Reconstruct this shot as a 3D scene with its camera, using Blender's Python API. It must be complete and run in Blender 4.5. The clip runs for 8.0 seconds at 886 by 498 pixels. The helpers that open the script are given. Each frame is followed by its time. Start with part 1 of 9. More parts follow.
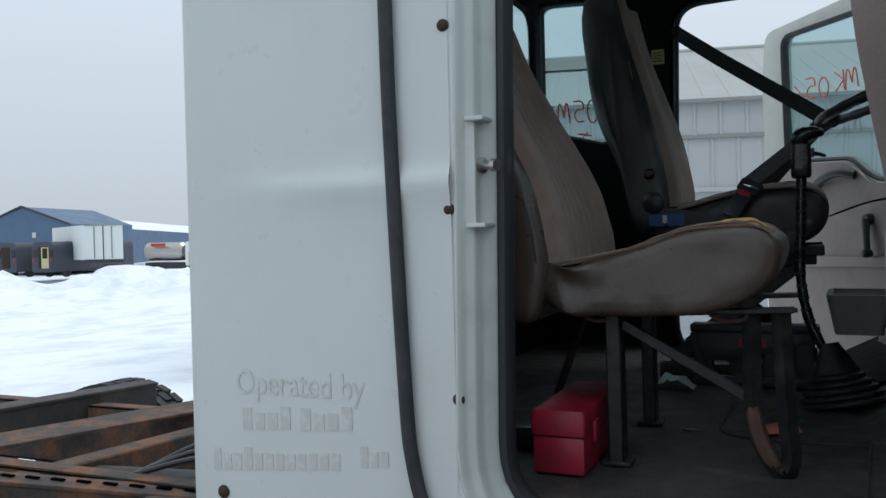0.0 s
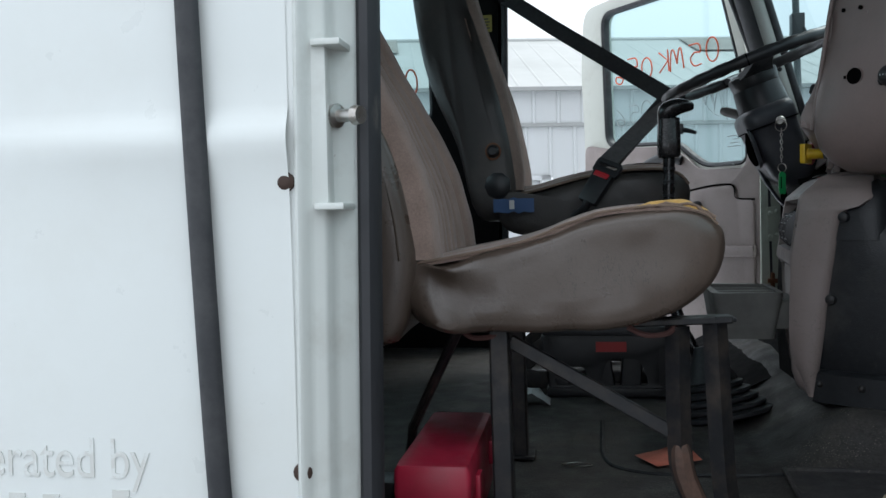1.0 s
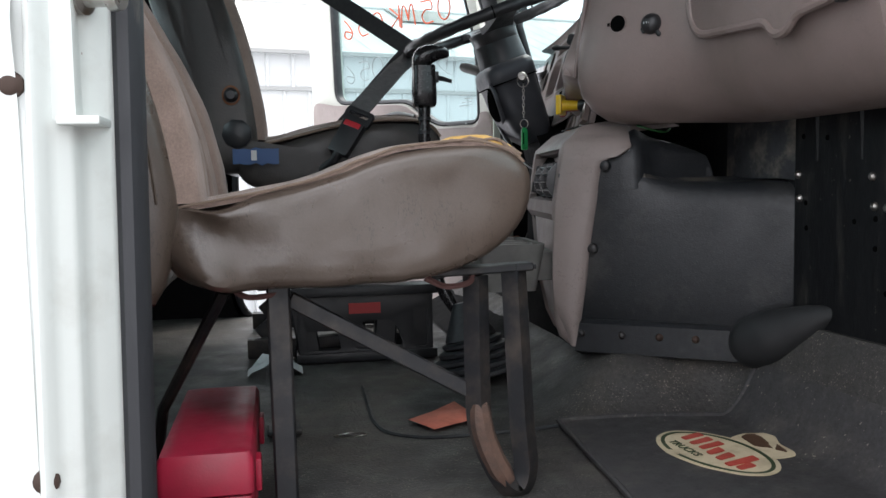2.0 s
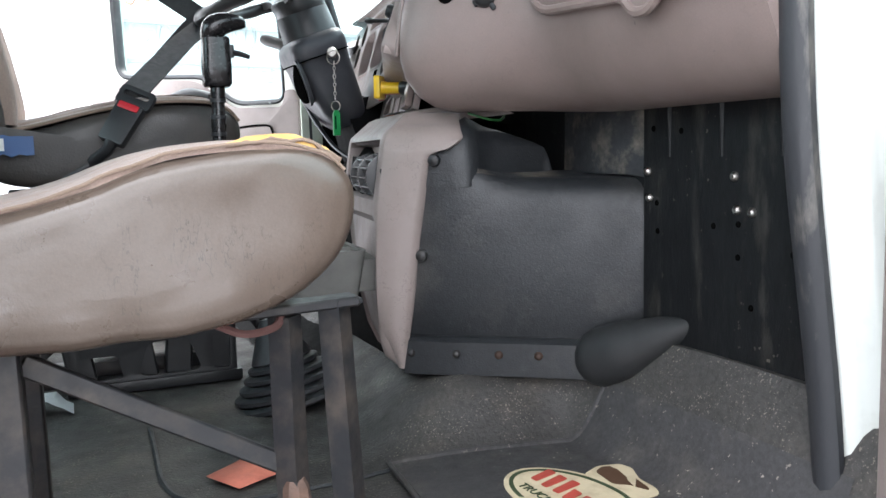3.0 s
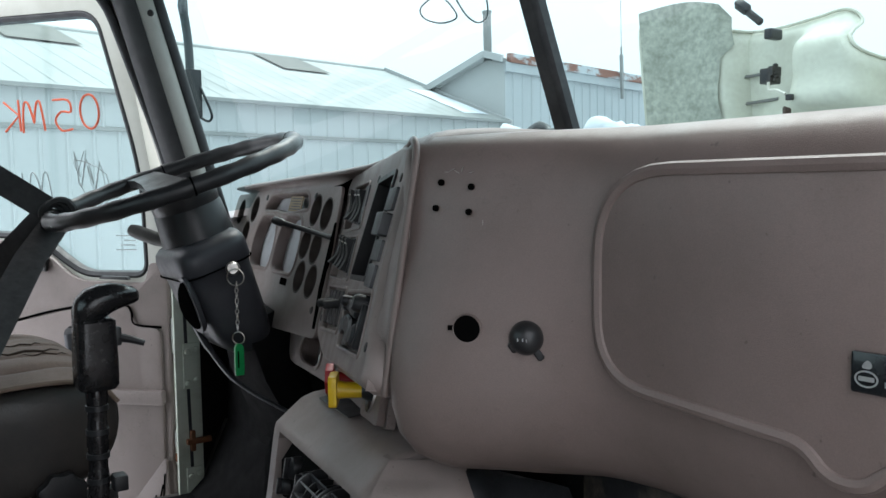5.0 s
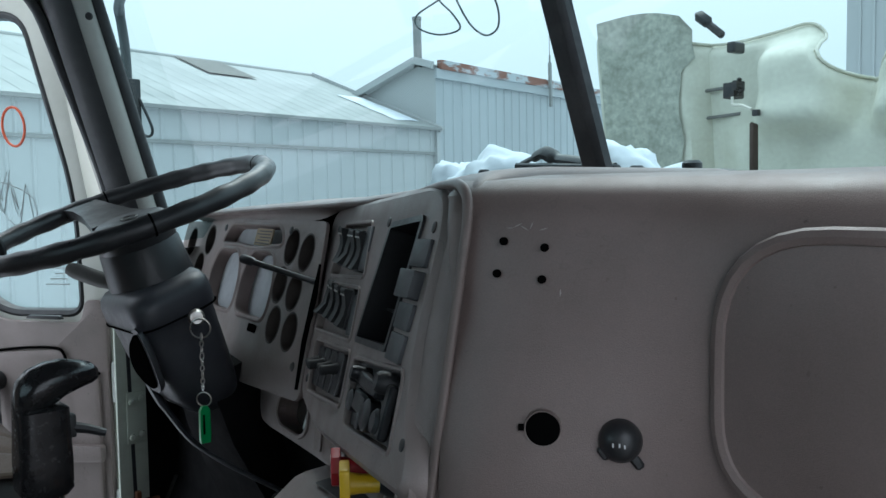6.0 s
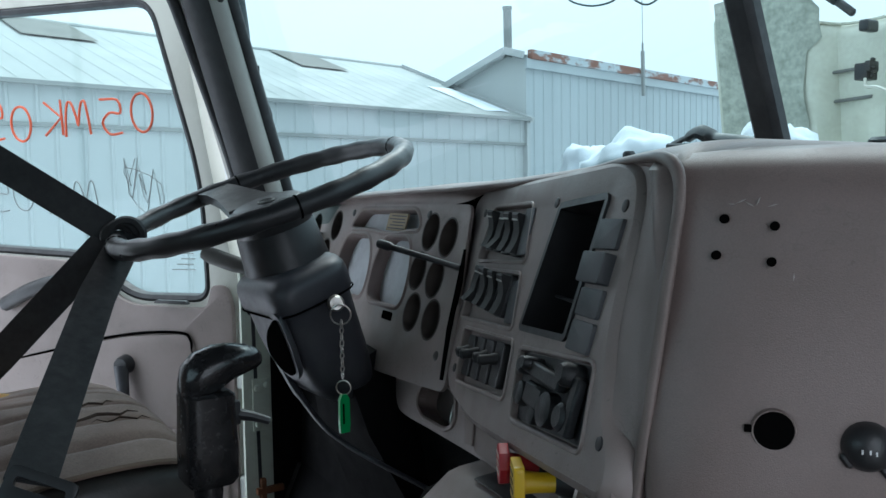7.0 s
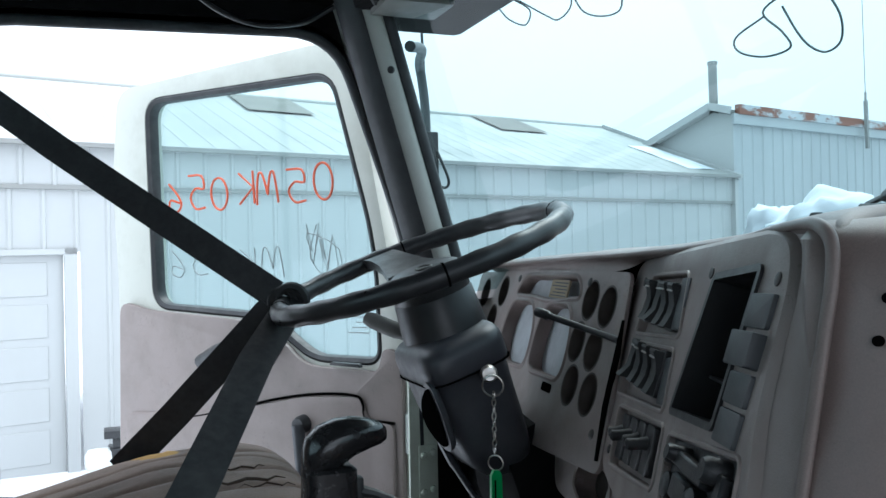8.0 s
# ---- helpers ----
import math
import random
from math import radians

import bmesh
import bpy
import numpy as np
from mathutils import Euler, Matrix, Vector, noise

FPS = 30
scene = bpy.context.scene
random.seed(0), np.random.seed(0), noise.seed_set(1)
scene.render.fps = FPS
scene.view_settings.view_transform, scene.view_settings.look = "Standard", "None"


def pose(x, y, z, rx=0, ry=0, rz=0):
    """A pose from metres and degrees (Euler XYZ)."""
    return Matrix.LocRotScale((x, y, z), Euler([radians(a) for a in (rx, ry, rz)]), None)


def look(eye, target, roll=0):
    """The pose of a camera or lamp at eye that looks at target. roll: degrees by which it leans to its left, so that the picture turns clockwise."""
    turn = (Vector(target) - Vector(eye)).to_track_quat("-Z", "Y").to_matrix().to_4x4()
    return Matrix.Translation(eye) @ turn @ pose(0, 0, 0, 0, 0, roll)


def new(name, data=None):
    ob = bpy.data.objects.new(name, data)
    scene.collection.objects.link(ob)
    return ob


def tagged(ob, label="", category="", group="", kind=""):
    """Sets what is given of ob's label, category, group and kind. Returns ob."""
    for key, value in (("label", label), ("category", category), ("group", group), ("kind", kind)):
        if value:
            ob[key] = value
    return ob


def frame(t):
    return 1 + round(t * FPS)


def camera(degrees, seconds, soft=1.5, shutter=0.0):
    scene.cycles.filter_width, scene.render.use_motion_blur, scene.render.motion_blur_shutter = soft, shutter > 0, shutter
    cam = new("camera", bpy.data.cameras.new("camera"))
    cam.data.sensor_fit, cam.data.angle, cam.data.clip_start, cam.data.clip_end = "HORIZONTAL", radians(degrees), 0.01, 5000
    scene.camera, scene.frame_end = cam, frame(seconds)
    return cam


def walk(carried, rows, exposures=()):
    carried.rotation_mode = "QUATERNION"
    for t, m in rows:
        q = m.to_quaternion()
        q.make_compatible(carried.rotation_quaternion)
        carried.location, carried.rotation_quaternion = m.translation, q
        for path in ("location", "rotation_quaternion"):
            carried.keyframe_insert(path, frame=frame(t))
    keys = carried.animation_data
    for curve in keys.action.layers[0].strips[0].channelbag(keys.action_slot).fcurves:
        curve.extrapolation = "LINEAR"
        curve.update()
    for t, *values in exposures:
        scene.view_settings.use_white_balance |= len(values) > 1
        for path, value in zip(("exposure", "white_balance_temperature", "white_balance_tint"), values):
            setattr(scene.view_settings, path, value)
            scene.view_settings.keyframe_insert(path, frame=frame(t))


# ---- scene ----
cam = camera(54.8, 8.0)
PATH = [
    (0, (0.2710, 0.0598, 0.4413), (-0.5237, 1.8948, 0.4082), -1.37),
    (0.5, (0.0998, 0.3239, 0.4379), (-0.5114, 2.2277, 0.3907), -1.30),
    (1, (0.0309, 0.4669, 0.4396), (-0.2728, 2.4425, 0.3694), -1.30),
    (1.5, (-0.0317, 0.5415, 0.4301), (0.0395, 2.5371, 0.3176), -1.17),
    (2, (-0.0729, 0.6278, 0.4020), (0.3052, 2.5857, 0.2483), -1.08),
    (2.2, (-0.0751, 0.6722, 0.4001), (0.3940, 2.6093, 0.2336), -1.01),
    (3.3, (-0.0018, 0.9505, 0.4777), (0.8873, 2.7281, 0.2555), -1.49),
    (3.5, (-0.0112, 1.0193, 0.5151), (0.9284, 2.7724, 0.3051), -1.48),
    (4, (-0.0555, 1.1626, 0.6413), (0.9734, 2.8671, 0.4518), -1.08),
    (4.5, (-0.0566, 1.2512, 0.7333), (1.0256, 2.9253, 0.5721), -0.72),
    (5, (-0.0118, 1.3341, 0.8116), (1.1427, 2.9612, 0.6705), -0.86),
    (5.2, (-0.0049, 1.3762, 0.8451), (1.1828, 2.9795, 0.7082), -0.84),
    (6.3, (0.0113, 1.6171, 0.8597), (1.3176, 3.1258, 0.7281), -0.90),
    (6.5, (0.0082, 1.6416, 0.8551), (1.2967, 3.1652, 0.7194), -0.92),
    (7, (-0.0247, 1.6709, 0.8458), (1.1144, 3.3082, 0.6988), -0.91),
    (7.5, (0.0028, 1.6939, 0.8415), (0.8614, 3.4943, 0.6960), -1.14),
    (8, (0.0585, 1.6772, 0.8534), (0.7871, 3.5398, 0.8559), -1.12),
]
walk(cam, [(t, look(eye, target, roll)) for t, eye, target, roll in PATH],
     exposures=[(0.0, 0.02, 6000, 4), (0.5, 0.25, 6000, 4), (1.0, 0.95, 6250, 7), (1.5, 1.45, 6450, 9), (2.0, 1.85, 6700, 12), (3.5, 3.3, 6500, 10),
                (4.0, 3.05, 6500, 10), (4.5, 2.5, 6550, 10), (5.0, 1.55, 6550, 9), (5.2, 1.42, 6450, 8), (6.4, 1.12, 6000, 5), (7.0, 1.34, 6000, 5), (8.0, 1.46, 5960, 5)])

# ---- light: overcast winter sky ----
world = bpy.data.worlds.new("overcast")
scene.world = world
world.use_nodes = True
wn, wl = world.node_tree.nodes, world.node_tree.links
sky = wn.new("ShaderNodeTexSky")
sky.sky_type, sky.sun_disc = "NISHITA", False
sky.sun_elevation, sky.sun_rotation = radians(52), radians(42)
sky.air_density, sky.dust_density = 1.0, 6.0
cloud = wn.new("ShaderNodeMix")
cloud.data_type = "RGBA"
cloud.inputs["Factor"].default_value = 0.93
cloud.inputs["B"].default_value = (7.2, 7.45, 8.0, 1)
wl.new(sky.outputs["Color"], cloud.inputs["A"])
# an overcast sky is about twice as bright overhead as at the horizon
sky_co, sky_xyz, sky_grade, sky_mul = wn.new("ShaderNodeTexCoord"), wn.new("ShaderNodeSeparateXYZ"), wn.new("ShaderNodeMapRange"), wn.new("ShaderNodeMix")
sky_grade.inputs["To Min"].default_value, sky_grade.inputs["To Max"].default_value = 0.70, 1.5
sky_mul.data_type, sky_mul.blend_type = "RGBA", "MULTIPLY"
sky_mul.inputs["Factor"].default_value = 1.0
wl.new(sky_co.outputs["Generated"], sky_xyz.inputs["Vector"])
wl.new(sky_xyz.outputs["Z"], sky_grade.inputs["Value"])
wl.new(cloud.outputs["Result"], sky_mul.inputs["A"])
wl.new(sky_grade.outputs["Result"], sky_mul.inputs["B"])
back = wn["Background"]
back.inputs["Strength"].default_value = 0.116
wl.new(sky_mul.outputs["Result"], back.inputs["Color"])
sun = new("sun", bpy.data.lights.new("sun", "SUN"))
sun.data.energy, sun.data.angle, sun.data.color = 0.8, radians(30), (1.0, 0.97, 0.93)
sun.matrix_world = look((0, 0, 8), (-4.0, -4.5, 0))


# ---- helpers of this scene ----
def part(name, bm, material, parent=None, label="", smooth=40):
    """Link a bmesh as one mesh object, under a thing or a part."""
    me = bpy.data.meshes.new(name)
    bmesh.ops.recalc_face_normals(bm, faces=bm.faces)
    bm.to_mesh(me)
    bm.free()
    me.materials.append(material)
    me.set_sharp_from_angle(angle=radians(smooth)) if smooth else None
    for p in me.polygons:
        p.use_smooth = bool(smooth)
    ob = new(name, me)
    if parent is not None:
        ob.parent = parent
    if label:
        ob["label"] = label
    return ob


def thing(name, label, category, group="", at=(0, 0, 0)):
    ob = new(name)
    ob.empty_display_size = 0.05
    ob.location = at
    return tagged(ob, label, category, group)


def put(name, bm, material, owner, label="", smooth=40):
    """A part in world places under an Empty that may stand anywhere."""
    ob = part(name, bm, material, None, label, smooth)
    ob.parent = owner
    ob.matrix_parent_inverse = owner.matrix_basis.inverted()
    return ob


def setting(name, bm, material, label, category, smooth=40):
    return tagged(part(name, bm, material, None, "", smooth), label, category, kind="structure")


def fresh():
    return bmesh.new()


def bevel(bm, width, seg=2, angle=30):
    edges = [e for e in bm.edges if len(e.link_faces) == 2 and e.calc_face_angle(0) > radians(angle)]
    if edges and width > 0:
        bmesh.ops.bevel(bm, geom=edges, offset=width, segments=seg, affect="EDGES", profile=0.6, clamp_overlap=True)
    return bm


def box(lo, hi, bev=0.004, seg=2, m=None):
    bm = fresh()
    bmesh.ops.create_cube(bm, size=1)
    lo, hi = Vector(lo), Vector(hi)
    for v in bm.verts:
        v.co = Vector([lo[i] + (v.co[i] + 0.5) * (hi[i] - lo[i]) for i in range(3)])
    bevel(bm, bev, seg)
    if m:
        bm.transform(m)
    return bm


def join(*bms):
    out = bms[0]
    for b in bms[1:]:
        me = bpy.data.meshes.new("tmp")
        b.to_mesh(me)
        b.free()
        out.from_mesh(me)
        bpy.data.meshes.remove(me)
    return out


def beam(a, b, w, h, bev=0.002, up=(0, 0, 1)):
    """A bar from a to b of width w and height h."""
    a, b = Vector(a), Vector(b)
    d = b - a
    z = d.normalized()
    x = Vector(up).cross(z)
    x = x.normalized() if x.length > 1e-4 else Vector((1, 0, 0))
    y = z.cross(x)
    m = Matrix((x, y, z)).transposed().to_4x4()
    m.translation = a
    return box((-w / 2, -h / 2, 0), (w / 2, h / 2, d.length), bev, 1, m)


def loft(rings, closed=True, caps=True, loop=False):
    """Faces between rings of equal counts of points."""
    bm = fresh()
    vs = [[bm.verts.new(p) for p in r] for r in rings]
    n = len(rings[0])
    pairs = list(zip(vs, vs[1:])) + ([(vs[-1], vs[0])] if loop else [])
    for a, b in pairs:
        for i in range(n if closed else n - 1):
            j = (i + 1) % n
            bm.faces.new((a[i], a[j], b[j], b[i]))
    if caps and closed and not loop:
        bm.faces.new(vs[0][::-1])
        bm.faces.new(vs[-1])
    return bm


def smooth_path(pts, n=8):
    """Catmull-Rom points through pts."""
    p = [Vector(q) for q in pts]
    p = [2 * p[0] - p[1]] + p + [2 * p[-1] - p[-2]]
    out = []
    for i in range(1, len(p) - 2):
        for k in range(n):
            t = k / n
            a, b, c, d = p[i - 1 : i + 3]
            out.append(0.5 * (2 * b + (c - a) * t + (2 * a - 5 * b + 4 * c - d) * t * t + (3 * b - a - 3 * c + d) * t ** 3))
    return out + [p[-2]]


def tube(pts, r, n=10, loop=False, caps=True, flat=1.0, up=None):
    """A round (or flattened) tube along points; r a number or one per point."""
    p = [Vector(q) for q in pts]
    rings, side = [], None
    for i, q in enumerate(p):
        a = p[i - 1] if (i or loop) else p[i]
        b = p[(i + 1) % len(p)] if (i < len(p) - 1 or loop) else p[i]
        d = (b - a).normalized()
        if up is not None:
            side = Vector(up).cross(d).normalized()
        elif side is None:
            side = d.orthogonal().normalized()
        else:
            side = (side - d * side.dot(d)).normalized()
        other = d.cross(side)
        rr = r[i] if isinstance(r, (list, tuple)) else r
        rings.append([q + (side * math.cos(2 * math.pi * k / n) + other * math.sin(2 * math.pi * k / n) * flat) * rr for k in range(n)])
    return loft(rings, True, caps, loop)


def lathe(axis_a, axis_b, profile, n=24, caps=True):
    """Rings round the axis a-b; profile of (fraction of the axis, radius)."""
    a, b = Vector(axis_a), Vector(axis_b)
    d = (b - a).normalized()
    s = d.orthogonal().normalized()
    o = d.cross(s)
    rings = [[a.lerp(b, f) + (s * math.cos(2 * math.pi * k / n) + o * math.sin(2 * math.pi * k / n)) * r for k in range(n)] for f, r in profile]
    return loft(rings, True, caps)


def rounded(poly, radii, n=6):
    """A 2D polygon with its corners rounded."""
    out = []
    m = len(poly)
    for i, p in enumerate(poly):
        r = radii[i] if isinstance(radii, (list, tuple)) else radii
        p, a, b = Vector(p), Vector(poly[i - 1]), Vector(poly[(i + 1) % m])
        da, db = (a - p), (b - p)
        r = min(r, da.length * 0.48, db.length * 0.48)
        if r < 1e-4:
            out.append((p.x, p.y))
            continue
        s, e = p + da.normalized() * r, p + db.normalized() * r
        for k in range(n + 1):
            t = k / n
            q = s * (1 - t) ** 2 + p * 2 * t * (1 - t) + e * t * t
            out.append((q.x, q.y))
    return out


def ellipse(cx, cy, rx, ry, n=24):
    return [(cx + rx * math.cos(2 * math.pi * k / n), cy + ry * math.sin(2 * math.pi * k / n)) for k in range(n)]


def plate(outer, holes, m, thick, bev=0.0):
    """A plate with holes, outline in its own x, y; it lies from z = 0 to z = -thick and is placed by m."""
    bm = fresh()
    for loop in [outer] + list(holes):
        vs = [bm.verts.new((x, y, 0)) for x, y in loop]
        for i, v in enumerate(vs):
            bm.edges.new((v, vs[(i + 1) % len(vs)]))
    bmesh.ops.triangle_fill(bm, edges=bm.edges[:], use_beauty=True, normal=(0, 0, 1))
    bmesh.ops.dissolve_limit(bm, angle_limit=0.001, verts=bm.verts[:], edges=bm.edges[:]) if not holes else None
    geom = bmesh.ops.extrude_face_region(bm, geom=bm.faces[:])["geom"]
    for v in (g for g in geom if isinstance(g, bmesh.types.BMVert)):
        v.co.z -= thick
    bmesh.ops.recalc_face_normals(bm, faces=bm.faces)
    if bev:
        bevel(bm, bev, 2, 50)
    bm.transform(m)
    return bm


def frame_of(o, u, v):
    """A pose whose x runs along u, y along v."""
    u, v = Vector(u).normalized(), Vector(v).normalized()
    n = u.cross(v).normalized()
    v = n.cross(u)
    m = Matrix((u, v, n)).transposed().to_4x4()
    m.translation = Vector(o)
    return m


def sweep(path2d, profile, m, loop=True):
    """Profile of (outward, depth) swept along a closed 2D outline lying in m's x, y; depth runs along m's z."""
    p = [Vector(q) for q in path2d]
    area = sum(a.x * b.y - b.x * a.y for a, b in zip(p, p[1:] + p[:1]))
    sgn = 1 if area > 0 else -1
    rings = []
    k = len(p)
    for i in range(k):
        a, b = p[i - 1], p[(i + 1) % k]
        if not loop:
            a, b = p[max(i - 1, 0)], p[min(i + 1, k - 1)]
        d = (b - a).normalized()
        nrm = Vector((d.y, -d.x)) * sgn
        rings.append([m @ Vector((p[i].x + nrm.x * f, p[i].y + nrm.y * f, z)) for f, z in profile])
    return loft(rings, True, not loop, loop)


def text(name, body, size, m, material, owner=None, label="", thick=0.0004, align="LEFT", smooth=0):
    cu = bpy.data.curves.new(name, "FONT")
    cu.body, cu.size, cu.extrude, cu.align_x = body, size, thick, align
    ob = bpy.data.objects.new(name, cu)
    scene.collection.objects.link(ob)
    me = bpy.data.meshes.new_from_object(ob.evaluated_get(bpy.context.evaluated_depsgraph_get()))
    bpy.data.objects.remove(ob)
    bm = fresh()
    bm.from_mesh(me)
    bpy.data.meshes.remove(me)
    bm.transform(m)
    made = part(name, bm, material, owner, label, smooth)
    return made


# ---- materials ----
def material(name, color, rough=0.6, metal=0.0, grain=0.0, grain_scale=300, bump=0.0, bump_scale=400, stain=None, stain_scale=6, stain_amount=0.5,
             stain_lo=0.45, stain_hi=0.7, island=0.0, spec=0.5, rough_var=0.1, stretch=(1, 1, 1), sheen=0.0, trans=0.0, coat=0.0, wear=None, flecks=None):
    mat = bpy.data.materials.new(name)
    mat.use_nodes = True
    nt = mat.node_tree
    N, L = nt.nodes, nt.links
    b = N["Principled BSDF"]
    b.inputs["Metallic"].default_value = metal
    b.inputs["Specular IOR Level"].default_value = spec
    b.inputs["Sheen Weight"].default_value = sheen
    b.inputs["Coat Weight"].default_value = coat
    co = N.new("ShaderNodeTexCoord")
    mp = N.new("ShaderNodeMapping")
    mp.inputs["Scale"].default_value = stretch
    L.new(co.outputs["Object"], mp.inputs["Vector"])

    def noise_tex(scale, detail=4, rough_=0.6):
        t = N.new("ShaderNodeTexNoise")
        t.inputs["Scale"].default_value, t.inputs["Detail"].default_value, t.inputs["Roughness"].default_value = scale, detail, rough_
        L.new(mp.outputs["Vector"], t.inputs["Vector"])
        return t

    def mix(fac, a, c, mode="MIX"):
        x = N.new("ShaderNodeMix")
        x.data_type, x.blend_type = "RGBA", mode
        for sock, val in (("Factor", fac), ("A", a), ("B", c)):
            if isinstance(val, bpy.types.NodeSocket):
                L.new(val, x.inputs[sock])
            else:
                x.inputs[sock].default_value = val
        return x.outputs["Result"]

    col = (*color, 1)
    if stain:
        n = noise_tex(stain_scale, 7, 0.65)
        r = N.new("ShaderNodeMapRange")
        r.inputs["From Min"].default_value, r.inputs["From Max"].default_value = stain_lo, stain_hi
        r.inputs["To Max"].default_value = stain_amount
        L.new(n.outputs["Fac"], r.inputs["Value"])
        col = mix(r.outputs["Result"], col, (*stain, 1))
    if grain:
        n = noise_tex(grain_scale, 3)
        r = N.new("ShaderNodeMapRange")
        r.inputs["From Min"].default_value, r.inputs["From Max"].default_value = 0.3, 0.7
        r.inputs["To Min"].default_value, r.inputs["To Max"].default_value = 1 - grain, 1 + grain
        L.new(n.outputs["Fac"], r.inputs["Value"])
        col = mix(1.0, col, r.outputs["Result"], "MULTIPLY")
    if island:
        g = N.new("ShaderNodeObjectInfo")
        r = N.new("ShaderNodeMapRange")
        r.inputs["To Min"].default_value, r.inputs["To Max"].default_value = 1 - island, 1 + island
        L.new(g.outputs["Random"], r.inputs["Value"])
        col = mix(1.0, col, r.outputs["Result"], "MULTIPLY")
    if wear:
        # thin broken lines (cracks, scratches) and specks: scale, width, colour, amount, stretch
        w_scale, w_width, w_color, w_amount, w_stretch = wear
        wm = N.new("ShaderNodeMapping")
        wm.inputs["Scale"].default_value = w_stretch
        L.new(co.outputs["Object"], wm.inputs["Vector"])
        lines, patch = noise_tex(w_scale, 3, 0.7), noise_tex(w_scale * 0.35, 3)
        L.new(wm.outputs["Vector"], lines.inputs["Vector"])
        dist = N.new("ShaderNodeMath")
        dist.operation, dist.inputs[1].default_value = "SUBTRACT", 0.5
        L.new(lines.outputs["Fac"], dist.inputs[0])
        ab = N.new("ShaderNodeMath")
        ab.operation = "ABSOLUTE"
        L.new(dist.outputs["Value"], ab.inputs[0])
        thin = N.new("ShaderNodeMapRange")
        thin.inputs["From Max"].default_value, thin.inputs["To Min"].default_value, thin.inputs["To Max"].default_value = w_width, w_amount, 0.0
        L.new(ab.outputs["Value"], thin.inputs["Value"])
        some = N.new("ShaderNodeMapRange")
        some.inputs["From Min"].default_value, some.inputs["From Max"].default_value = 0.5, 0.62
        L.new(patch.outputs["Fac"], some.inputs["Value"])
        cut = N.new("ShaderNodeMath")
        cut.operation = "MULTIPLY"
        L.new(thin.outputs["Result"], cut.inputs[0])
        L.new(some.outputs["Result"], cut.inputs[1])
        col = mix(cut.outputs["Value"], col, (*w_color, 1))
    if flecks:
        # small scattered marks of dust, chips or dirt: scale, threshold, colour, amount
        f_scale, f_from, f_color, f_amount = flecks
        dots, where = noise_tex(f_scale, 2, 0.55), noise_tex(f_scale * 0.06, 3)
        L.new(co.outputs["Object"], dots.inputs["Vector"])
        some = N.new("ShaderNodeMapRange")
        some.inputs["From Min"].default_value, some.inputs["From Max"].default_value, some.inputs["To Max"].default_value = f_from, f_from + 0.05, f_amount
        L.new(dots.outputs["Fac"], some.inputs["Value"])
        zone = N.new("ShaderNodeMapRange")
        zone.inputs["From Min"].default_value, zone.inputs["From Max"].default_value = 0.42, 0.62
        L.new(where.outputs["Fac"], zone.inputs["Value"])
        both = N.new("ShaderNodeMath")
        both.operation = "MULTIPLY"
        L.new(some.outputs["Result"], both.inputs[0])
        L.new(zone.outputs["Result"], both.inputs[1])
        col = mix(both.outputs["Value"], col, (*f_color, 1))
    if isinstance(col, tuple):
        b.inputs["Base Color"].default_value = col
    else:
        L.new(col, b.inputs["Base Color"])
    n = noise_tex(stain_scale * 3, 5)
    r = N.new("ShaderNodeMapRange")
    r.inputs["From Min"].default_value, r.inputs["From Max"].default_value = 0.3, 0.7
    r.inputs["To Min"].default_value, r.inputs["To Max"].default_value = max(0.03, rough - rough_var), min(1, rough + rough_var)
    L.new(n.outputs["Fac"], r.inputs["Value"])
    L.new(r.outputs["Result"], b.inputs["Roughness"])
    if bump:
        n = noise_tex(bump_scale, 3)
        bp = N.new("ShaderNodeBump")
        bp.inputs["Strength"].default_value, bp.inputs["Distance"].default_value = bump, 0.002
        L.new(n.outputs["Fac"], bp.inputs["Height"])
        L.new(bp.outputs["Normal"], b.inputs["Normal"])
    return mat


def glass(name, tint, gloss=1.0):
    mat = bpy.data.materials.new(name)
    mat.use_nodes = True
    N, L = mat.node_tree.nodes, mat.node_tree.links
    N.remove(N["Principled BSDF"])
    t, g, f, x = N.new("ShaderNodeBsdfTransparent"), N.new("ShaderNodeBsdfGlossy"), N.new("ShaderNodeLayerWeight"), N.new("ShaderNodeMixShader")
    p = N.new("ShaderNodeMath")
    p.operation, p.inputs[1].default_value = "POWER", 5.0
    q = N.new("ShaderNodeMapRange")
    q.inputs["To Min"].default_value, q.inputs["To Max"].default_value = 0.035 * gloss, 0.55 * gloss
    L.new(f.outputs["Facing"], p.inputs[0])
    L.new(p.outputs["Value"], q.inputs["Value"])
    t.inputs["Color"].default_value = (*tint, 1)
    g.inputs["Roughness"].default_value = 0.03
    f.inputs["Blend"].default_value = 0.5
    L.new(q.outputs["Result"], x.inputs["Fac"])
    L.new(t.outputs["BSDF"], x.inputs[1])
    L.new(g.outputs["BSDF"], x.inputs[2])
    L.new(x.outputs["Shader"], N["Material Output"].inputs["Surface"])
    return mat


